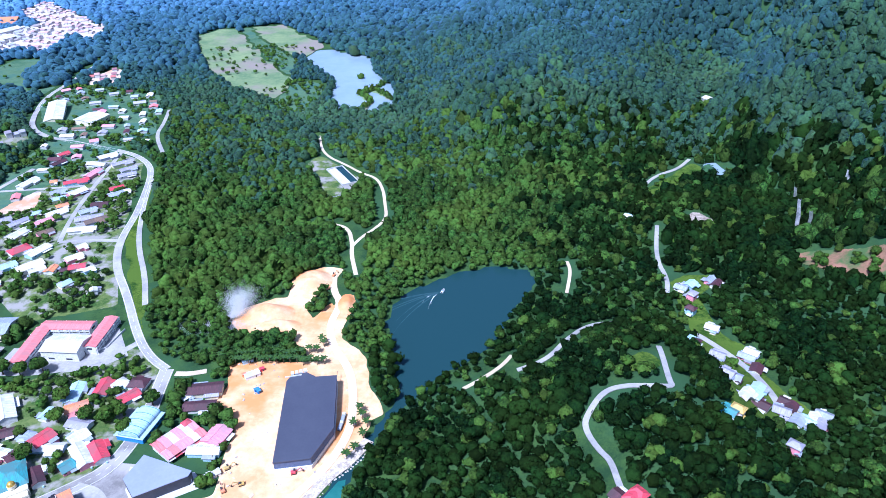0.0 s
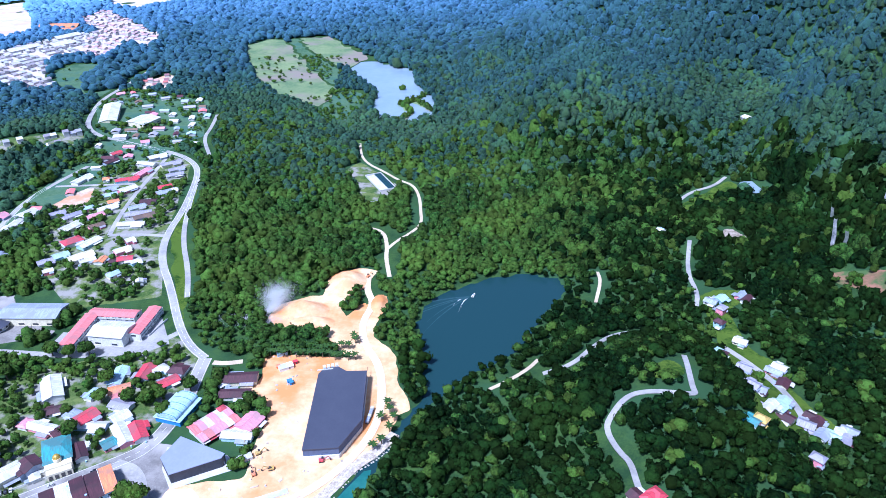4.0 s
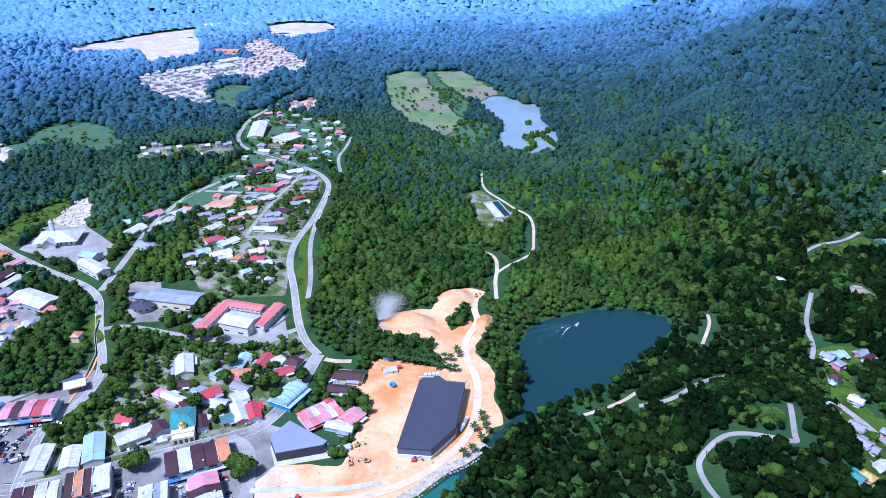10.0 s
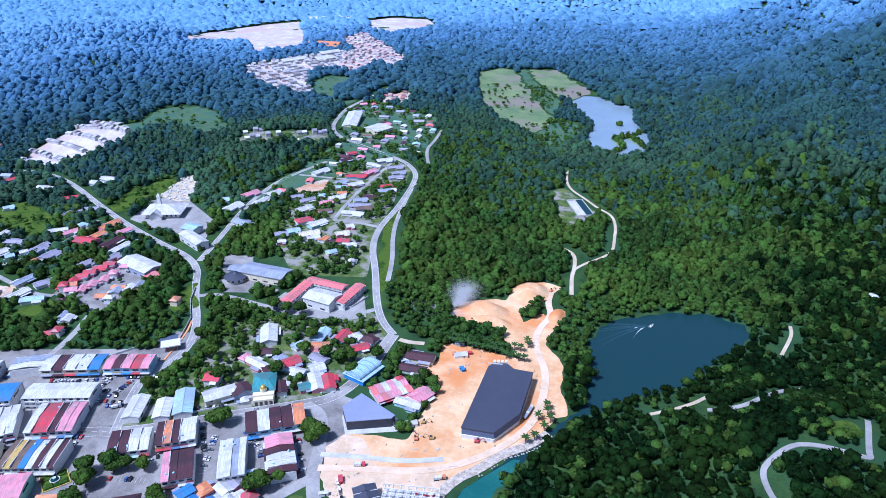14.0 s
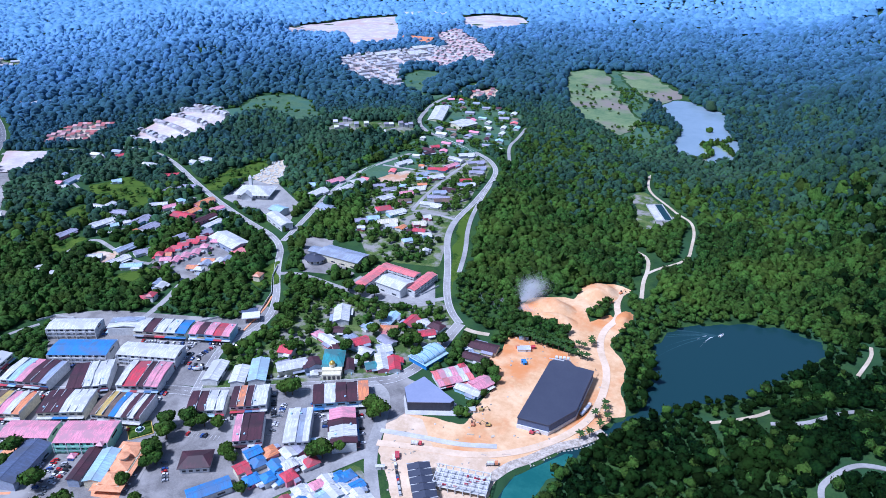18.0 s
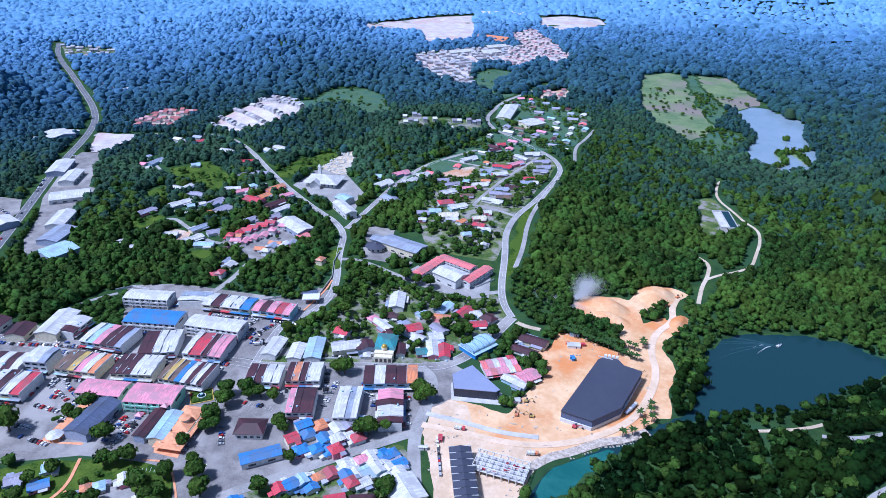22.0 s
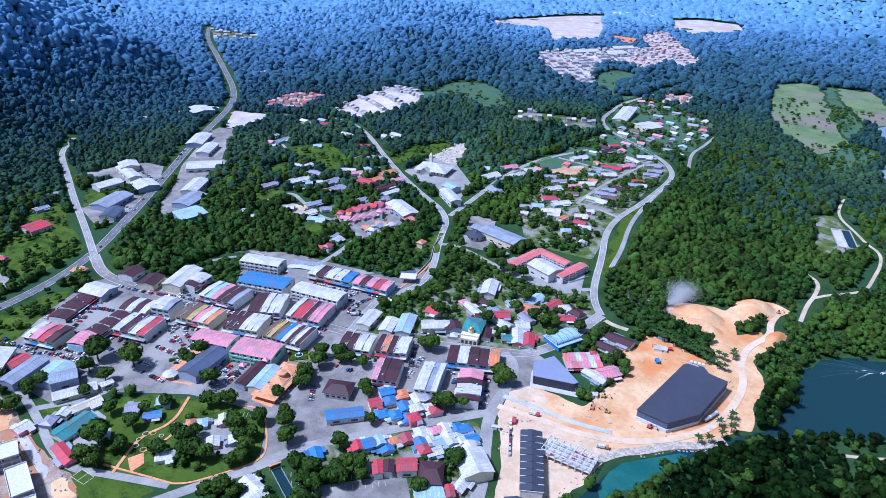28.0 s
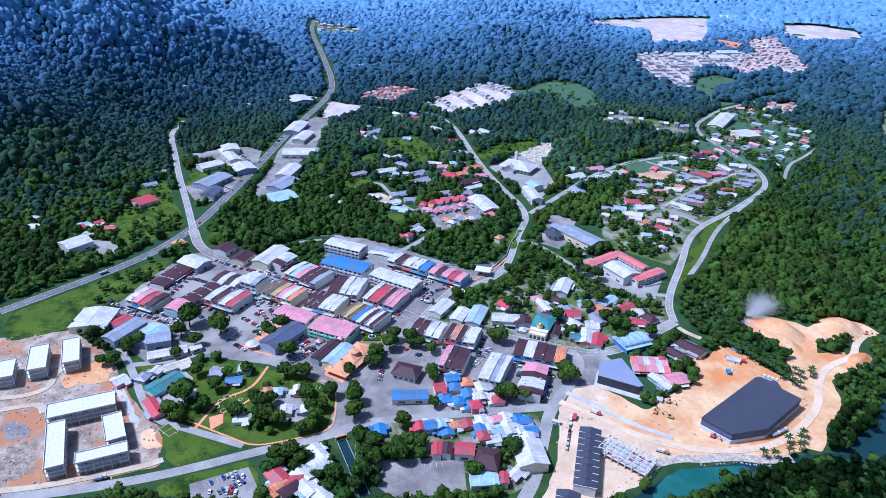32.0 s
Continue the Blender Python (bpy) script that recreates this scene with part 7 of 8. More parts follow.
R = random.Random(77)
v, f = [], []
for _ in range(900):
    poly = R.choice((SITE, SITE, SITE, SITE, SITE, SAND, SAND_S))
    xs, ys = [q[0] for q in poly], [q[1] for q in poly]
    x, y = R.uniform(min(xs), max(xs)), R.uniform(min(ys), max(ys))
    if inside(np.array([x]), np.array([y]), poly)[0] and free(x, y, -6):
        w, d, h, a = R.uniform(0.5, 2.6), R.uniform(0.4, 1.6), R.uniform(0.2, 0.8), R.uniform(0, 3.14)
        ca, sa, n = math.cos(a), math.sin(a), len(v)
        for kz, sh in ((0, 1), (h, 0.7)):
            v += [(x + sh * (ca * u - sa * q), y + sh * (sa * u + ca * q), 0.1 + kz) for u, q in ((-w / 2, -d / 2), (w / 2, -d / 2), (w / 2, d / 2), (-w / 2, d / 2))]
        f += [(n + i, n + (i + 1) % 4, n + 4 + (i + 1) % 4, n + 4 + i) for i in range(4)] + [(n + 4, n + 5, n + 6, n + 7)]
tagged(mesh_object("site_rubble", np.array(v), f, M_STONE), "scattered rubble and scrap on building sites", "rubble", kind="stuff")

# clipped hedges by the market square
for x, y, w, r in ((-403, 104, 16, 65), (-397, 118, 14, 65), (-385, 105, 12, 65)):
    root = thing("hedge", x, y, r, "dark clipped hedge beside the car park", "hedge", "hedges", 0.1)
    n = 7
    for j in range(n):
        put("bush", dome(1.9, 2.2, M_TREE, 9, 4), root, (j - n / 2) * w / n, 0.3 * (j % 2), 0)


# ---- the mass of further parked cars, too many to count ----
R = random.Random(31)
BAYS = [(-500, 30, -466, 47), (-492, 18, -466, 41), (-530, 8, -497, 17), (-478, 41, -460, 49), (-476, 85, -458, 93), (-478, 100, -463, 109), (-433, 97, -409, 104), (-450, 122, -434, 134), (-461, 66, -430, 72), (-399, 97, -414, 118)]
BAYS += [(-369, 111, -375, 128), (-362, 111, -367, 129), (-349, 112, -355, 132), (-287, 150, -302, 163), (-394, 207, -356, 216), (-376, 180, -352, 190), (-556, 114, -520, 132), (-517, 135, -476, 161), (-470, 158, -416, 179), (-413, 178, -367, 199)]
BAYS += [(-500, 140, -452, 158), (-404, 257, -382, 264), (-393, 254, -371, 261), (-382, 251, -360, 257), (-371, 248, -353, 256), (-495, 56, -467, 57), (-486, 81, -462, 80), (-379, 137, -365, 148), (-535, 80, -513, 93)]
BAYS += [(-354, 121, -366, 153), (-344, 124, -355, 155), (-449, 116, -419, 114), (-449, 125, -414, 121), (-451, 84, -453, 115), (-393, 262, -393, 284), (-376, 262, -376, 290), (-488, 70, -493, 107), (-478, 33, -434, 51)]
spots = []
for x1, y1, x2, y2 in BAYS + [(-413, 124, -386, 133), (-408, 73, -383, 80), (-424, 76, -403, 85), (-392, 289, -368, 299), (-383, 282, -359, 292), (-267, 232, -290, 259), (-268, 221, -291, 247), (-308, 270, -285, 282), (-313, 235, -295, 242), (-255, 10, -250, 25), (-252, -2, -236, 20)]:
    n = int(math.hypot(x2 - x1, y2 - y1) / 2.7)
    spots += [(x1 + (x2 - x1) * (i + 0.5) / n, y1 + (y2 - y1) * (i + 0.5) / n, math.atan2(y2 - y1, x2 - x1) + 1.571) for i in range(n) if R.random() < 0.8]
for x, y, w, d, rot in BLOCKS:
    a = radians(rot)
    for side in (-1, 1):
        n = int(w / 2.8)
        for i in range(n):
            if R.random() < 0.45:
                u, q = (i + 0.5) * w / n - w / 2, side * (d / 2 + 4.6)
                spots.append((x + u * math.cos(a) - q * math.sin(a), y + u * math.sin(a) + q * math.cos(a), a + 1.571))
bv, bf, gv, gf = [], [], [], []
outline = ((-2.1, 0.28), (2.1, 0.28), (2.15, 0.75), (1.15, 0.92), (0.4, 1.48), (-1.4, 1.5), (-1.95, 0.98), (-2.15, 0.7))
for x, y, a in spots:
    if any((x - p) ** 2 + (y - q) ** 2 < 5.6 for p, q in STANDING):
        continue
    STANDING.append((x, y))
    a += R.uniform(-0.06, 0.06) + R.choice((0, 3.1416))
    c, s, n, k, tall = math.cos(a), math.sin(a), len(bv), R.uniform(0.9, 1.08), R.choice((1.0, 1.0, 1.18))
    for w, z0 in ((-0.86, 0.12), (0.86, 0.12)):
        bv += [(x + c * u * k - s * w, y + s * u * k + c * w, z0 + z * tall) for u, z in outline]
    bf += [(n + i, n + i + 8, n + (i + 1) % 8 + 8, n + (i + 1) % 8) for i in range(8)]
    bf += [(n, n + 1, n + 2, n + 7), (n + 2, n + 3, n + 6, n + 7), (n + 3, n + 4, n + 5, n + 6), (n + 8, n + 15, n + 10, n + 9), (n + 10, n + 15, n + 14, n + 11), (n + 11, n + 14, n + 13, n + 12)]
    for pane in (((1.12, -0.7, 0.97), (1.12, 0.7, 0.97), (0.44, 0.7, 1.47), (0.44, -0.7, 1.47)), ((-1.93, 0.7, 1.03), (-1.93, -0.7, 1.03), (-1.47, -0.7, 1.46), (-1.47, 0.7, 1.46)),
                 ((-1.6, -0.88, 1.0), (0.9, -0.88, 0.98), (0.3, -0.88, 1.4), (-1.35, -0.88, 1.42)), ((0.9, 0.88, 0.98), (-1.6, 0.88, 1.0), (-1.35, 0.88, 1.42), (0.3, 0.88, 1.4))):
        m = len(gv)
        gv += [(x + c * u * k * 1.01 - s * w, y + s * u * k * 1.01 + c * w, 0.135 + z * tall) for u, w, z in pane]
        gf.append((m, m + 1, m + 2, m + 3))
M_PAINTS = island_ramp("mixed_car_paints", ((0.72, 0.72, 0.72), (0.4, 0.41, 0.43), (0.02, 0.02, 0.025), (0.7, 0.7, 0.72), (0.4, 0.03, 0.03), (0.13, 0.14, 0.15), (0.5, 0.5, 0.52), (0.04, 0.08, 0.25), (0.03, 0.03, 0.03)), 0.25)
tagged(mesh_object("parked_cars", np.array(bv), bf, M_PAINTS), "crowded rows of parked cars in mixed paints", "cars", kind="stuff")
tagged(mesh_object("car_windows", np.array(gv), gf, M_GLASS), "dark windows of the parked car rows", "cars", kind="stuff")

# flower beds on the park lawn
for i, (x, y) in enumerate([(-333, 39), (-332, 49), (-335, 45), (-322, 47), (-328, 35), (-321, 37), (-326, 52)]):
    root = thing("flower_bed", x, y, 0, "round kerbed flower bed on the park lawn", "flower bed", "flower beds")
    put("kerb", drum(1.7 + 0.3 * (i % 3), 0.4, M_PAVE if i % 2 else M_WALL["W"], 14), root)
    put("planting", drum(1.35 + 0.3 * (i % 3), 0.3, M_TREE, 12, 0.9), root, 0, 0, 0.4)

# tracks, drain and ball court in the south
for line in ([(-427, -93), (-419, -76), (-420, -61), (-437, -54), (-443, -44)], [(-412, -95), (-404, -70), (-391, -70)], [(-325, -106), (-313, -81), (-296, -26), (-295, -14)]):
    ribbon("track", line, 5, M_TRACK, 0.2, "rutted dirt track across the building site", cat="track")
ribbon("canal", [(-244, 93), (-218, 87), (-191, 80)], 5.0, M_WATER, 0.1, "dark drain channel between low walls", cat="canal")
boundary_wall([(-244, 96.2), (-217, 90.2), (-190, 83.2)], 1.2, "G", "low grey wall of the drain channel")
boundary_wall([(-245, 89.8), (-219, 83.8), (-192, 76.8)], 1.2, "G", "low grey wall of the drain channel")
root = thing("sluice_gate", -245, 93, -12, "orange sluice gate at the head of the drain", "gate")
for s in (-1, 1):
    put("post", box(0.8, 0.8, 3.2, M_PAVE), root, 0, s * 3.6, 0)
put("beam", box(1.2, 8.4, 0.8, M_PAVE), root, 0, 0, 3.2)
put("gate_leaf", box(0.2, 6.4, 2.4, M_DARK), root, 0, 0, 0.6)
root = thing("ball_court", -322.5, -2, 15, "small green ball court with white lines", "court")
put("court_floor", box(13, 8, 0.12, M_GRASS), root, 0, 0, 0.12)
for u, w, a, b in ((0, 3.8, 12.6, 0.25), (0, -3.8, 12.6, 0.25), (6.2, 0, 0.25, 7.6), (-6.2, 0, 0.25, 7.6), (0, 0, 0.25, 7.6)):
    put("court_line", box(a, b, 0.02, M_LINE), root, u, w, 0.245)
for s in (-1, 1):
    put("goal_post", box(0.15, 0.15, 2.6, M_WALL["W"]), root, s * 6.4, 0, 0.1)



# ---- distant estates ----
M_FAR_ROOF = island_ramp("mixed_roof_sheets", (ROOF["W"], ROOF["V"], ROOF["P"], ROOF["W"], ROOF["M"], ROOF["G"], ROOF["S"], ROOF["W"], ROOF["L"], ROOF["K"]))
M_TERRACE = island_ramp("terrace_roof_sheets", ((0.4, 0.42, 0.46), (0.34, 0.31, 0.33), (0.5, 0.5, 0.52), (0.26, 0.24, 0.26), (0.42, 0.41, 0.45)))


def far_rows(poly, step, depth, unit, rot, seed, fill=0.85):
    """Terraces of small houses in parallel rows inside an outline."""
    R = random.Random(seed)
    xs, ys = [q[0] for q in poly], [q[1] for q in poly]
    cx, cy, a = (min(xs) + max(xs)) / 2, (min(ys) + max(ys)) / 2, radians(rot)
    out = []
    for j in range(-40, 40):
        for i in range(-60, 60):
            u, v = i * unit, j * step + (depth if j % 2 else 0) * 0.2
            x, y = cx + u * math.cos(a) - v * math.sin(a), cy + u * math.sin(a) + v * math.cos(a)
            if i % 9 and R.random() < fill and inside(np.array([x]), np.array([y]), poly)[0]:
                out.append((x, y, unit * 0.96, depth, rot, R.choice((3.4, 3.4, 6.0))))
    return out


def join_houses(name, rows, roof, label):
    """Many small far houses: their walls in one mesh, their roofs in another."""
    if not rows:
        return
    a = np.array(rows)
    zs = height(a[:, 0], a[:, 1])
    for what, material in (("walls", M_CONC), ("roofs", roof)):
        V, F = [], []
        for (x, y, w, d, rot, h), z in zip(rows, zs):
            c, s, n = math.cos(radians(rot)), math.sin(radians(rot)), len(V)
            if what == "walls":
                p = [(sx * w / 2 * 0.92, sy * d / 2 * 0.9, k) for k in (-1.0, h) for sx, sy in ((-1, -1), (1, -1), (1, 1), (-1, 1))]
                q = [(0, 1, 5, 4), (1, 2, 6, 5), (2, 3, 7, 6), (3, 0, 4, 7)]
            else:
                p = [(-w / 2, -d / 2, h), (w / 2, -d / 2, h), (w / 2, 0, h + d * 0.17), (-w / 2, 0, h + d * 0.17), (w / 2, d / 2, h), (-w / 2, d / 2, h)]
                q = [(0, 1, 2, 3), (3, 2, 4, 5)]
            V += [(x + c * u - s * v, y + s * u + c * v, z + k) for u, v, k in p]
            F += [tuple(n + i for i in f) for f in q]
        tagged(mesh_object(name + "_" + what, np.array(V), F, material), label + (", pale walls" if what == "walls" else ", mixed sheet roofs"), "houses", kind="stuff")


join_houses("far_village", FAR_HOUSES, M_FAR_ROOF, "scattered village houses in the distance")
join_houses("far_terraces", far_rows(FAR_TOWN, 30, 14, 9, 62, 1, 0.85) + far_rows(FAR_ROWS, 36, 11, 8, -13, 2, 0.8), M_TERRACE, "long terraces of a far housing estate")
join_houses("far_shophouses", far_rows(FAR_ROWS_NW, 36, 14, 10, 50, 4, 0.55), M_TERRACE, "small buildings of a far roadside estate")
join_houses("far_sheds", [(-1255, 690, 34, 14, 98, 5), (-1240, 715, 20, 16, 98, 5), (-1290, 672, 40, 12, 80, 4), (-1225, 700, 14, 10, 20, 6), (-1310, 690, 22, 14, 95, 5), (-1330, 700, 30, 13, 100, 5)], M_TERRACE, "small depot buildings beside the far highway")
join_houses("far_halls", [(-1000, 1664, 95, 34, 2, 8), (-960, 1640, 50, 20, 2, 6)], M_ROOF["O"], "broad orange-roofed school in the far estate")
join_houses("far_white_halls", [(-1250, 2080, 120, 40, 40, 9), (-1200, 2110, 80, 40, 40, 8), (-930, 1560, 60, 26, 62, 8), (-900, 1480, 50, 30, 62, 8), (-960, 1440, 70, 24, 62, 8)], M_ROOF["W"], "broad white halls of the far estate")
M_RED_TERRACE = island_ramp("red_terrace_sheets", ((0.3, 0.09, 0.09), (0.42, 0.14, 0.13), (0.5, 0.3, 0.3), (0.25, 0.12, 0.14)))
join_houses("red_terraces", far_rows(FAR_ROWS_W, 24, 12, 7.5, 33, 3) + far_rows(FAR_E_ROWS, 30, 12, 9, 20, 6, 0.6), M_RED_TERRACE, "red-roofed terraces of a far estate")
M_GREY_TERRACE = island_ramp("grey_terrace_sheets", ((0.3, 0.3, 0.36), (0.42, 0.42, 0.46), (0.24, 0.22, 0.26), (0.6, 0.6, 0.62)))
join_houses("grey_terraces", far_rows(FAR_N_ROWS, 28, 12, 8, 40, 8, 0.7), M_GREY_TERRACE, "grey-roofed terraces at the wood edge")
join_houses("pink_terraces", far_rows(FAR_PINK, 30, 13, 9, -18, 9, 0.85), island_ramp("pink_terrace_sheets", ((0.5, 0.3, 0.3), (0.42, 0.34, 0.36), (0.56, 0.42, 0.4), (0.36, 0.24, 0.26))), "pinkish terraces of the far estate")



# ---- forest ----
def crown_template(rng, lobes, detail, leaves, flat):
    """A crown of about unit radius: uneven lobes with leaf clumps standing out of them. Returns verts and triangles."""
    V, F, seats = [], [], []
    for k in range(lobes):
        th = rng.uniform(0, 6.28)
        off = 0.0 if k == 0 else rng.uniform(0.3, 0.62)
        c = Vector((off * math.cos(th), off * math.sin(th), rng.uniform(-0.1, 0.35) if k else 0.05))
        r = (0.72 if k == 0 else rng.uniform(0.3, 0.52)) if lobes > 1 else 0.92
        seats.append((c, r))
        bm = bmesh.new()
        bmesh.ops.create_icosphere(bm, subdivisions=detail, radius=r)
        for v in bm.verts:
            q = rng.uniform(0.78, 1.16)
            v.co = Vector((v.co.x * q + c.x, v.co.y * q + c.y, (v.co.z * q + c.z) * flat))
        bmesh.ops.delete(bm, geom=[v for v in bm.verts if v.co.z < -0.4 * flat], context="VERTS")
        bm.verts.index_update()
        n = len(V)
        V += [v.co[:] for v in bm.verts]
        F += [[v.index + n for v in f.verts] for f in bm.faces]
        bm.free()
    for _ in range(leaves):
        c0, r = seats[rng.integers(0, len(seats))]
        d = Vector(rng.normal(size=3))
        d.z = abs(d.z) * 0.8 - 0.1
        d.normalize()
        c = c0 + d * r * rng.uniform(0.95, 1.2)
        c.z *= flat
        a = d.orthogonal().normalized()
        b = d.cross(a)
        th, s = rng.uniform(0, 6.28), rng.uniform(0.09, 0.2)
        a, b = a * math.cos(th) + b * math.sin(th) + d * rng.uniform(-0.6, 0.6), b * math.cos(th) - a * math.sin(th) + d * rng.uniform(-0.6, 0.6)
        n = len(V)
        V += [(c - a * s)[:], (c + b * s * 0.8)[:], (c + a * s)[:], (c - b * s * 0.8)[:]]
        F += [[n, n + 1, n + 2], [n, n + 2, n + 3]]
    return np.array(V, np.float32), np.array(F, np.int32)


rng = np.random.default_rng(7)
NEAR = [crown_template(rng, 3, 1, 30, 0.85) for _ in range(12)]


def dome_template(rng, rings):
    """A low uneven crown for distant woods: a top, then rings of verts down to the skirt."""
    V, F = [(rng.uniform(-0.15, 0.15), rng.uniform(-0.15, 0.15), rng.uniform(0.75, 1.0))], []
    for j, (n, r, z) in enumerate(rings):
        b = len(V)
        for q in range(n):
            k, th = rng.uniform(0.75, 1.2), (q + 0.5 * (j % 2) + rng.uniform(-0.25, 0.25)) * 6.283 / n
            V.append((r * k * math.cos(th), r * k * math.sin(th), z + rng.uniform(-0.16, 0.16)))
        for q in range(n):
            q2 = (q + 1) % n
            F += [[0, b + q, b + q2]] if j == 0 else [[b - n + q, b + q, b + q2], [b - n + q, b + q2, b - n + q2]]
    return np.array(V, np.float32), np.array(F, np.int32)


MID = []
for _ in range(12):
    v, f = dome_template(rng, ((5, 0.55, 0.66), (5, 0.92, 0.2), (5, 0.9, -0.5)))
    v2, f2 = dome_template(rng, ((5, 0.9, 0.1), (5, 0.8, -0.6)))
    v2 = v2 * 0.55 + np.array([rng.uniform(-0.6, 0.6), rng.uniform(-0.6, 0.6), rng.uniform(0.05, 0.4)], np.float32)
    v, f = np.vstack([v, v2]), np.vstack([f, f2 + len(v)])
    for _ in range(5):
        th, up, n = rng.uniform(0, 6.283), rng.uniform(0.0, 0.85), len(v)
        c, a, b = np.array([math.cos(th) * (1.02 - up * 0.6), math.sin(th) * (1.02 - up * 0.6), up]), rng.normal(0, 0.17, 3), rng.normal(0, 0.17, 3)
        v, f = np.vstack([v, [c - a, c + b, c + a, c - b]]), np.vstack([f, [[n, n + 1, n + 2], [n, n + 2, n + 3]]])
    MID.append((v.astype(np.float32), f))
FAR = [dome_template(rng, ((5, 0.6, 0.6), (5, 0.98, 0.0), (5, 0.8, -0.6))) for _ in range(10)]
LAST = [dome_template(rng, ((6, 0.62, 0.5), (6, 0.98, -0.35))) for _ in range(8)]


def plant(name, xs, ys, rs, templates, material, label, lift=0.55, squat=1.0):
    zs = np.maximum(height(xs, ys), -0.8)
    V, F, base = [], [], 0
    kinds = rng.integers(0, len(templates), len(xs))
    ang = rng.uniform(0, 6.283, len(xs))
    steep = np.clip(np.hypot(height(xs + 6, ys) - zs, height(xs, ys + 6) - zs) / 6, 0, 1.5)
    tall = squat * rng.uniform(0.8, 1.25, len(xs)) * (1 + 0.25 * steep)
    rs = rs * (1 + 0.2 * steep)
    lean = rng.normal(0, 0.12, (len(xs), 2))
    for k, (tv, tf) in enumerate(templates):
        sel = np.where(kinds == k)[0]
        if not len(sel):
            continue
        c, s = np.cos(ang[sel])[:, None], np.sin(ang[sel])[:, None]
        r = rs[sel][:, None]
        z = tv[:, 2][None] * tall[sel][:, None]
        x = (tv[:, 0][None] * c - tv[:, 1][None] * s) * r + lean[sel, :1] * z * r
        y = (tv[:, 0][None] * s + tv[:, 1][None] * c) * r + lean[sel, 1:] * z * r
        V.append(np.stack([x + xs[sel][:, None], y + ys[sel][:, None], z * r + (zs[sel] + rs[sel] * lift + 1.2)[:, None]], 2).reshape(-1, 3))
        F.append((tf[None] + (np.arange(len(sel)) * len(tv))[:, None, None]).reshape(-1, 3) + base)
        base += len(sel) * len(tv)
    ob = mesh_object(name, np.vstack(V), np.vstack(F), material, True, 3)
    return tagged(ob, label, "forest", kind="stuff")


def scatter(x0, x1, y0, y1, step):
    a, b = np.meshgrid(np.arange(x0, x1, step), np.arange(y0, y1, step * 0.87))
    a = a + (np.arange(a.shape[0]) % 2)[:, None] * step / 2
    a, b = a.ravel(), b.ravel()
    return a + rng.uniform(-0.42, 0.42, a.shape) * step, b + rng.uniform(-0.42, 0.42, a.shape) * step


def wooded(x, y, margin):
    """True where forest stands: outside water, clearings, roads and the built-up land."""
    ok = np.ones(x.shape, bool)
    for lake in LAKES:
        ok &= ~inside(x, y, lake)
    for poly in CLEARINGS:
        ok &= ~inside(x, y, poly)
    for line, width in ROADS:
        lx, ly = [q[0] for q in line], [q[1] for q in line]
        box = np.where(ok & (x > min(lx) - 20) & (x < max(lx) + 20) & (y > min(ly) - 20) & (y < max(ly) + 20))[0]
        if len(box):
            ok[box] &= edge_distance(x[box], y[box], line[::2] + [line[-1]], False) > width / 2 + margin + (6.0 if width >= 9 else 3.0 if width > 5 else 4.6 if lx[0] < 0 else 2.7)
    for a, b, q in TAKEN:
        ok &= (x - a) ** 2 + (y - b) ** 2 > (q * 0.85 + 2) ** 2
    return ok


def in_view(x, y):
    az = np.degrees(np.arctan2(x - 20, y + 60))
    return (az > -92) & (az < 44)


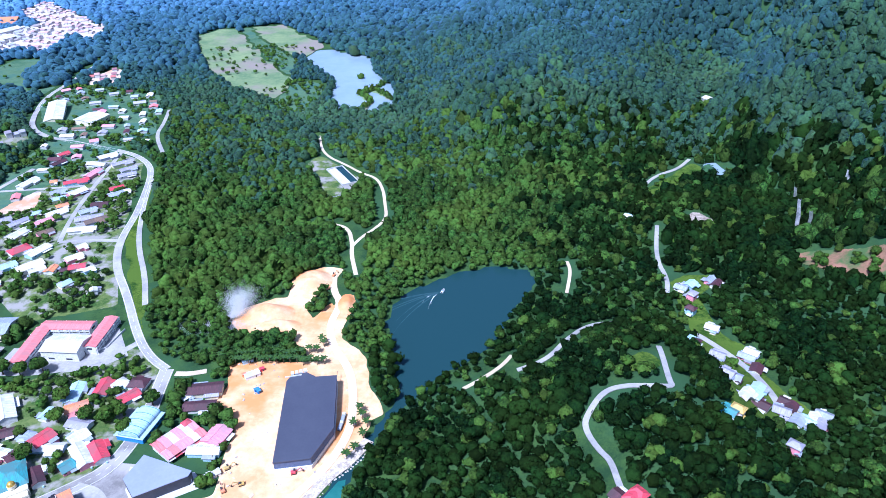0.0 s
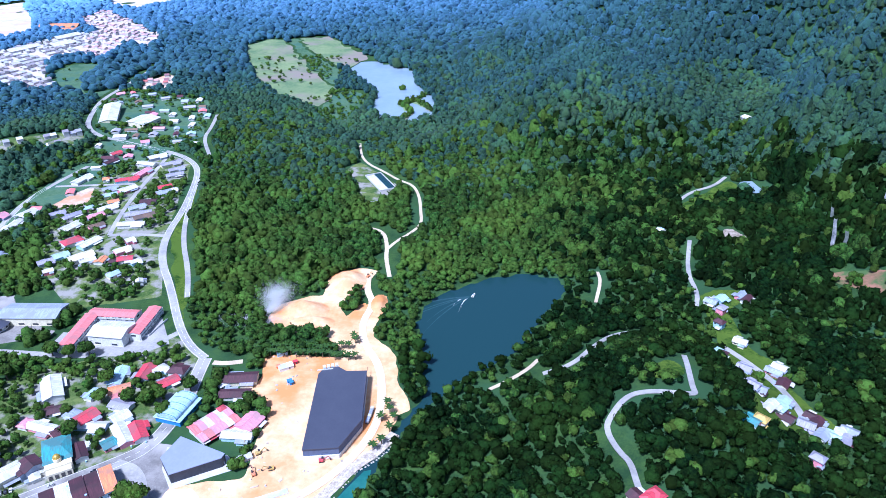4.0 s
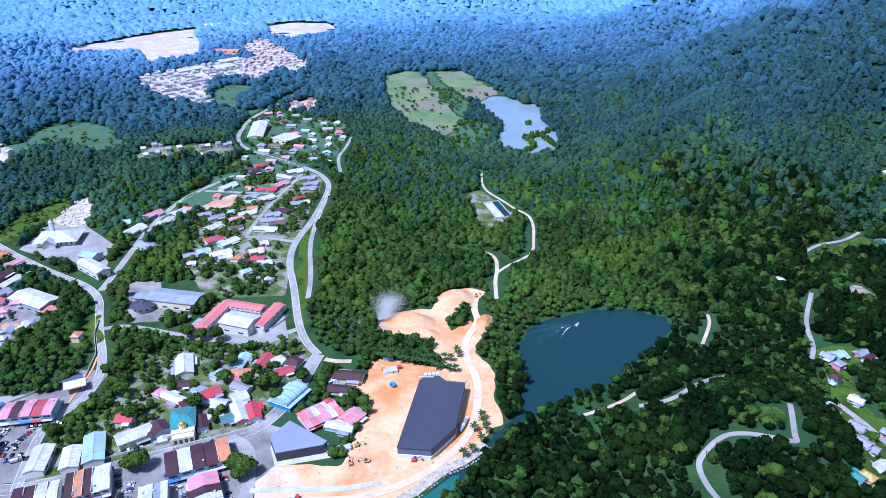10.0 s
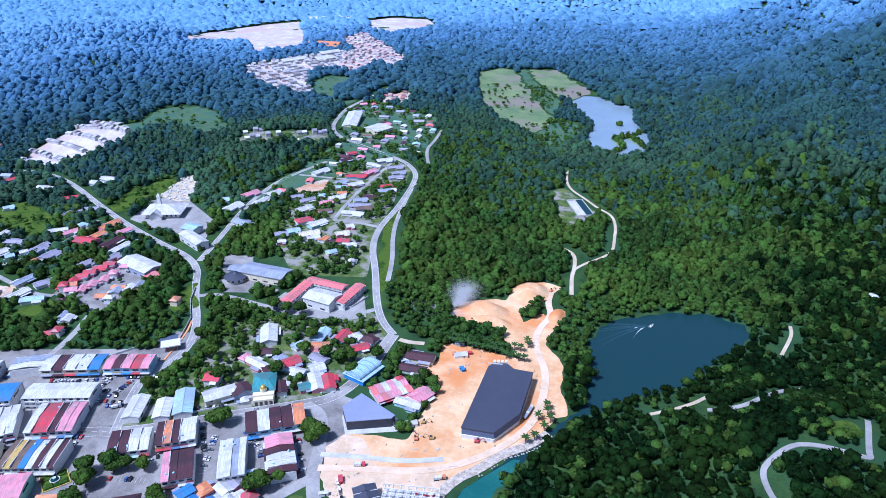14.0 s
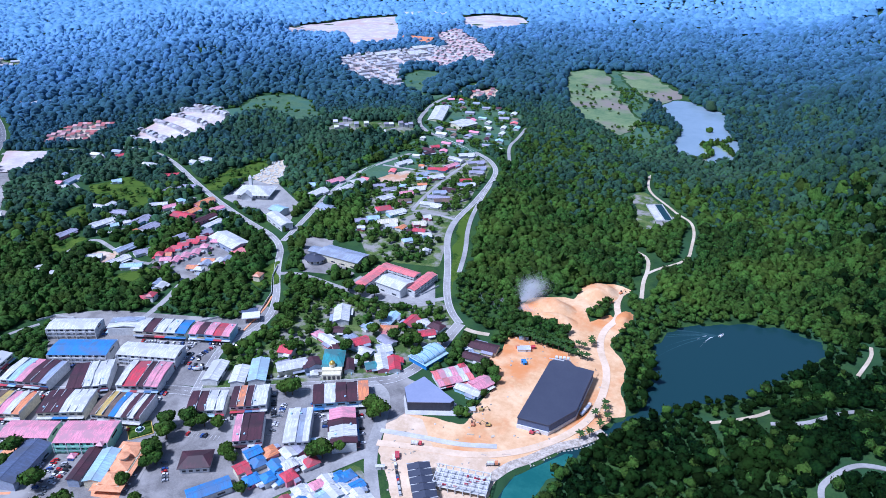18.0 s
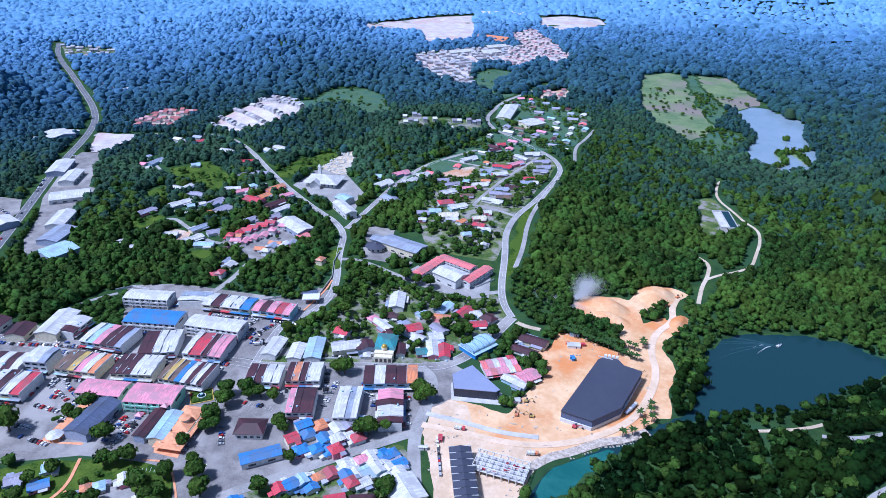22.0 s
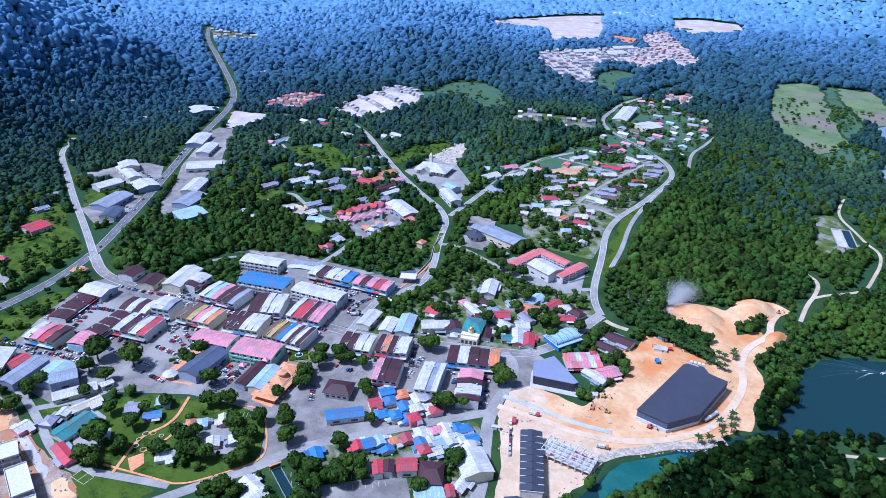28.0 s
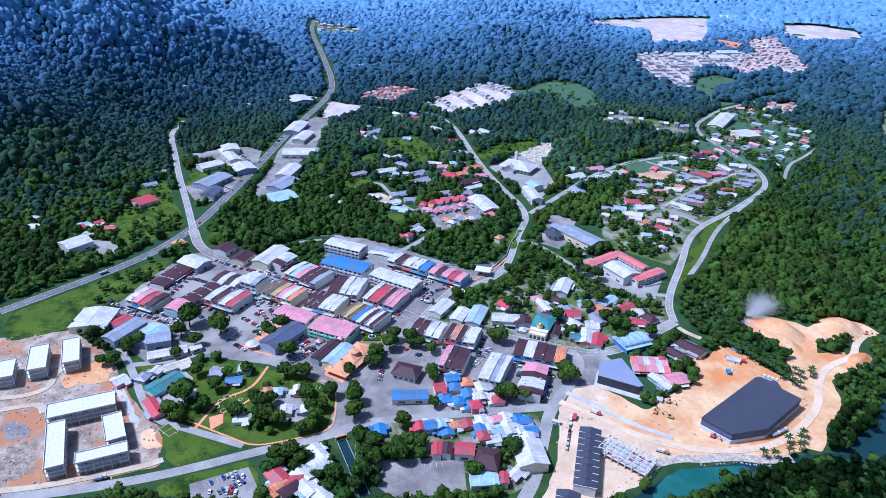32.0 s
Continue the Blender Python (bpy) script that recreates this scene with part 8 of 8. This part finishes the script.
KINDS = [(M_LEAF, "valley_forest", "dense green secondary forest on the valley floor"), (M_LEAF_SHADED, "knoll_forest", "forest on the knoll by the lake, shade painted into its leaves")]
for name, m, words in zip(HAZE_NAMES, M_LEAF_HAZED, ("deep green", "deep green", "dusky green", "dusky blue-green", "dusky blue-green", "bluish", "pale bluish", "pale bluish")):
    KINDS.append((m, name + "_forest", words + " rainforest, haze painted in, on the " + name.replace("_", " ") + " slopes"))
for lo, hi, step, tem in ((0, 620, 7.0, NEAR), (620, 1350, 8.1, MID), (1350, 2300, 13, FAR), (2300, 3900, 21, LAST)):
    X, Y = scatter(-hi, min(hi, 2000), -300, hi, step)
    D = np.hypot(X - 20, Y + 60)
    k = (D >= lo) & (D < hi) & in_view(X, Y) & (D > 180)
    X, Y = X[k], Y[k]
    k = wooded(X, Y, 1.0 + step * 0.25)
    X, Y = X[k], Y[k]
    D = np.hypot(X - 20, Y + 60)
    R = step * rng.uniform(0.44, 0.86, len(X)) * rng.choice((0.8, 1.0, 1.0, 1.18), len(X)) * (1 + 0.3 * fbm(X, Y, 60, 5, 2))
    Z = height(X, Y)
    # the valley's light green gives way tree by tree to leaves painted with haze
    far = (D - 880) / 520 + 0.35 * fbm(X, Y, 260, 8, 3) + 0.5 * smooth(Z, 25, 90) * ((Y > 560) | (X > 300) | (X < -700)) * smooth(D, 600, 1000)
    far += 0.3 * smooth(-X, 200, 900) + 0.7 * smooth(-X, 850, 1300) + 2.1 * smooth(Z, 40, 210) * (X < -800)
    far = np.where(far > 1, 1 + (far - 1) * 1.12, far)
    haze_grade = np.clip(np.floor(far * 2 + rng.random(X.shape)), 0, 8).astype(int)
    kind = np.where(haze_grade > 0, haze_grade + 1, 0)
    # trees given the shade-painted leaves: the knoll and the land east of the lake
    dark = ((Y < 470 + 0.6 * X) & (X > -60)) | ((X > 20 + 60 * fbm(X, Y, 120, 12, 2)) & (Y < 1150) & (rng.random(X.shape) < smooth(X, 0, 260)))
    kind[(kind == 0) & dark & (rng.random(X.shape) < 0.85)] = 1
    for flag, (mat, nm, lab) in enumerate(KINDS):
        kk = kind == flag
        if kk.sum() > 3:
            # far crowns are flattened too, for the low contrast of haze
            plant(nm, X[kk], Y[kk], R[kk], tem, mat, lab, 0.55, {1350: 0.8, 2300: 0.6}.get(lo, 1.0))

# garden trees and bushes among the houses
X, Y = scatter(-1150, 390, 0, 1400, 6.4)
D = np.full(X.shape, 99.0)
for a, b, q in TAKEN:
    D = np.minimum(D, np.hypot(X - a, Y - b) - q * 0.85)
k = np.zeros(X.shape, bool)
thick = fbm(X, Y, 42, 14, 3)
for poly, dens in ((VILLAGE_E, 0.8), (FAR_E, 0.8)):
    k |= inside(X, Y, poly) & (rng.random(X.shape) < np.where(thick > -0.06, dens, 0.1 * dens))
k |= inside(X, Y, KAMPUNG) & (rng.random(X.shape) < np.where(thick > -0.3, 0.95, 0.15))
for poly, dens in ((KAMPUNG_S, 0.35), (PARK, 0.12), (GREEN_W, 0.26), (LAWN_S, 0.02), (CAR_PARK_V, 0.1), (SITE, 0.02), (GREEN_M, 0.25), (FAR_SCAR, 0.06), (MARSH_E, 0.06), (MARSH_M, 0.2), (MARSH_S, 0.35), (HOUSING, 0.07), (MARSH, 0.06), (FAR_FIELD, 0.015), (VALLEY, 0.2), (VALLEY_N, 0.2), (SCHOOL, 0.02), (GRASS_HILL, 0.9), (RED_SLOPE, 0.3), *((m, 0.14) for m in MEADOWS)):
    k |= inside(X, Y, poly) & (rng.random(X.shape) < dens * (1 + 2.2 * thick))
k &= (D > 1.0)
X, Y, D = X[k], Y[k], D[k]
others = CLEARINGS[:]
CLEARINGS[:] = [SAND, SAND_S, SAND_N, SAND_E, GRAVES, PINK_SITE, TOWN, UPPER_SHOPS, CAR_PARK, CAR_PARK_S, HALL, CHURCH]
k = wooded(X, Y, 3.0)
CLEARINGS[:] = others
X, Y = X[k], Y[k]
plant("garden_trees", X, Y, np.minimum(rng.uniform(1.6, 5.4, len(X)), D[k] + 2.6), NEAR, M_TREE, "green garden trees and bushes among the houses")

spots = np.array([(a[0] + (b[0] - a[0]) * t / 5, a[1] + (b[1] - a[1]) * t / 5) for line in (SPIT, SPIT_B) for a, b in zip(line[:-1], line[1:]) for t in range(5)] + [(-133, 1172), (-130, 1170)])
plant("spit_bushes", spots[:, 0] + rng.uniform(-3, 3, len(spots)), spots[:, 1], rng.uniform(2.0, 5.0, len(spots)), MID, M_TREE, "green bushes on the spit in the far lake")

# ---- single trees ----
def tree_template(seed):
    g = np.random.default_rng(seed)
    root = new("tree")
    v, f = crown_template(g, 8, 2, 320, 0.85)
    me = bpy.data.meshes.new("crown")
    me.from_pydata((v * 5.4 + np.array([0, 0, 6.2], np.float32)).tolist(), [], f.tolist())
    me.materials.append(M_TREE)
    put("crown", me, root)
    V, F = [], []
    for i in range(4):
        th, le, r0, b = i * 2.1, (5.0 if i == 0 else 3.4), (0.42 if i == 0 else 0.2), len(V)
        dx, dy, z0 = (0, 0, 0) if i == 0 else (math.cos(th) * 0.75, math.sin(th) * 0.75, 3.2)
        for k in range(2):
            V += [(dx * le * k + r0 * (1 - 0.4 * k) * math.cos(q * 0.7854), dy * le * k + r0 * (1 - 0.4 * k) * math.sin(q * 0.7854), z0 + le * k * (1 if i == 0 else 0.8)) for q in range(8)]
        F += [(b + q, b + (q + 1) % 8, b + 8 + (q + 1) % 8, b + 8 + q) for q in range(8)]
    put("trunk", mesh_of("trunk", V, F, M_BARK), root)
    return tagged(root, "broad leafy green tree beside the street", "tree", "street trees")


TREES = [[tree_template(s), True] for s in (3, 5, 8)]
R2 = random.Random(5)


def tree(x, y, k=None):
    t = R2.choice(TREES)
    k = k or R2.uniform(0.9, 1.5)
    m = pose(x, y, height1(x, y), 0, 0, R2.uniform(0, 360)) @ Matrix.Diagonal((k, k, k, 1))
    if t[1]:
        t[0].matrix_basis, t[1] = pose(x, y, height1(x, y)), False
    else:
        copy_thing(t[0], m)


for x, y in ((-407, 30), (-356, 106), (-318, 169), (-308, 153), (-305, 159), (-307, 134), (-328, 189), (-319, 180), (-318, 199), (-279, 260), (-275, 263), (-209, 275), (-205, 269), (-202, 275),
             (-312, 162), (-304, 97), (-296, 92), (-285, 90), (-271, 87), (-329, 97), (-322, 104), (-233, 102), (-223, 106), (-217, 120), (-269, 186), (-261, 185), (-312, 196), (-306, 203), (-295, 206)):
    tree(x, y)
for x, y in ((-398, 119), (-402, 105), (-391, 106), (-433, 43), (-414, 48), (-475, -20), (-428, -21), (-433, -1), (-423, -14), (-336, 3), (-326, 8), (-205, 86), (-198, 78), (-215, 71), (-208, 65), (-198, 128), (-165, 148), (-165, 181), (-215, 216), (-216, 225), (-205, 230), (-212, 219),
             (-353, 387), (-375, 388), (-357, 360), (-313, 306), (-320, 415), (-304, 418), (-334, 417), (-274, 330), (-268, 364), (-273, 385), (-234, 364), (-225, 369), (-208, 379), (-216, 351), (-249, 366), (-366, 352), (-345, 345), (-338, 330)):
    tree(x, y)


for x, y in ((-335, 92), (-292, 108), (-282, 97), (-274, 99), (-265, 80), (-267, 73), (-284, 63), (-290, 59), (-358, 55), (-353, 68), (-341, 68), (-321, 24), (-442, 1), (-440, 10), (-288, 129), (-275, 119), (-260, 112), (-252, 108), (-232, 136), (-219, 99), (-212, 111), (-213, 129), (-206, 134), (-211, 100), (-205, 115), (-250, 56), (-242, 60), (-252, 48), (-373, 36), (-347, 41), (-331, 26), (-308, 42), (-316, 61), (-305, 62), (-308, 69), (-296, 55), (-305, 118), (-236, 167)):
    if off_road(x, y, 2):
        tree(x, y)


for x, y in [(-445, 54), (-419, 72), (-346, 17)]:
    tree(x, y, 2.0)


def palm_template(seed):
    R = random.Random(seed)
    root = new("palm")
    put("trunk", drum(0.3, 6.0, M_BARK, 8, 0.2), root)
    for i in range(9):
        v, f = [], []
        el = R.uniform(0.2, 0.9)
        for k in range(6):
            r = k * 0.75
            z = r * math.sin(el) - 0.11 * r * r
            w = (0.15, 0.62, 0.75, 0.7, 0.5, 0.1)[k]
            v += [(r, -w, z - 0.3 * w), (r, 0, z + 0.05), (r, w, z - 0.3 * w)]
        for k in range(5):
            a = 3 * k
            f += [(a, a + 1, a + 4, a + 3), (a + 1, a + 2, a + 5, a + 4)]
        me = bpy.data.meshes.new("frond")
        me.from_pydata(v, [], f)
        me.materials.append(M_PALM)
        put("frond", me, root, 0, 0, 5.9, i * 40 + R.uniform(-12, 12))
    return tagged(root, "oil palm with arching green fronds on sandy ground", "palm", "palms")


PALMS = [[palm_template(s), True] for s in (1, 2)]
spots = [(-165 + i * 5.2, 424 - i * 0.3 + R2.uniform(-2.5, 2.5)) for i in range(15)] + [(-160 + i * 5.5, 431 + R2.uniform(-3, 3)) for i in range(12)] + [(-63, 352), (-60, 367), (-56, 342), (-65, 324), (-60, 330), (-58, 360), (-54, 352), (-97, 446), (-95, 441), (-172, 428), (-180, 436)]
for x, y in spots:
    t = R2.choice(PALMS)
    m = pose(x, y, height1(x, y), 0, 0, R2.uniform(0, 360)) @ Matrix.Diagonal((1, 1, 1, 1))
    if t[1]:
        t[0].matrix_basis, t[1] = m, False
    else:
        copy_thing(t[0], m)
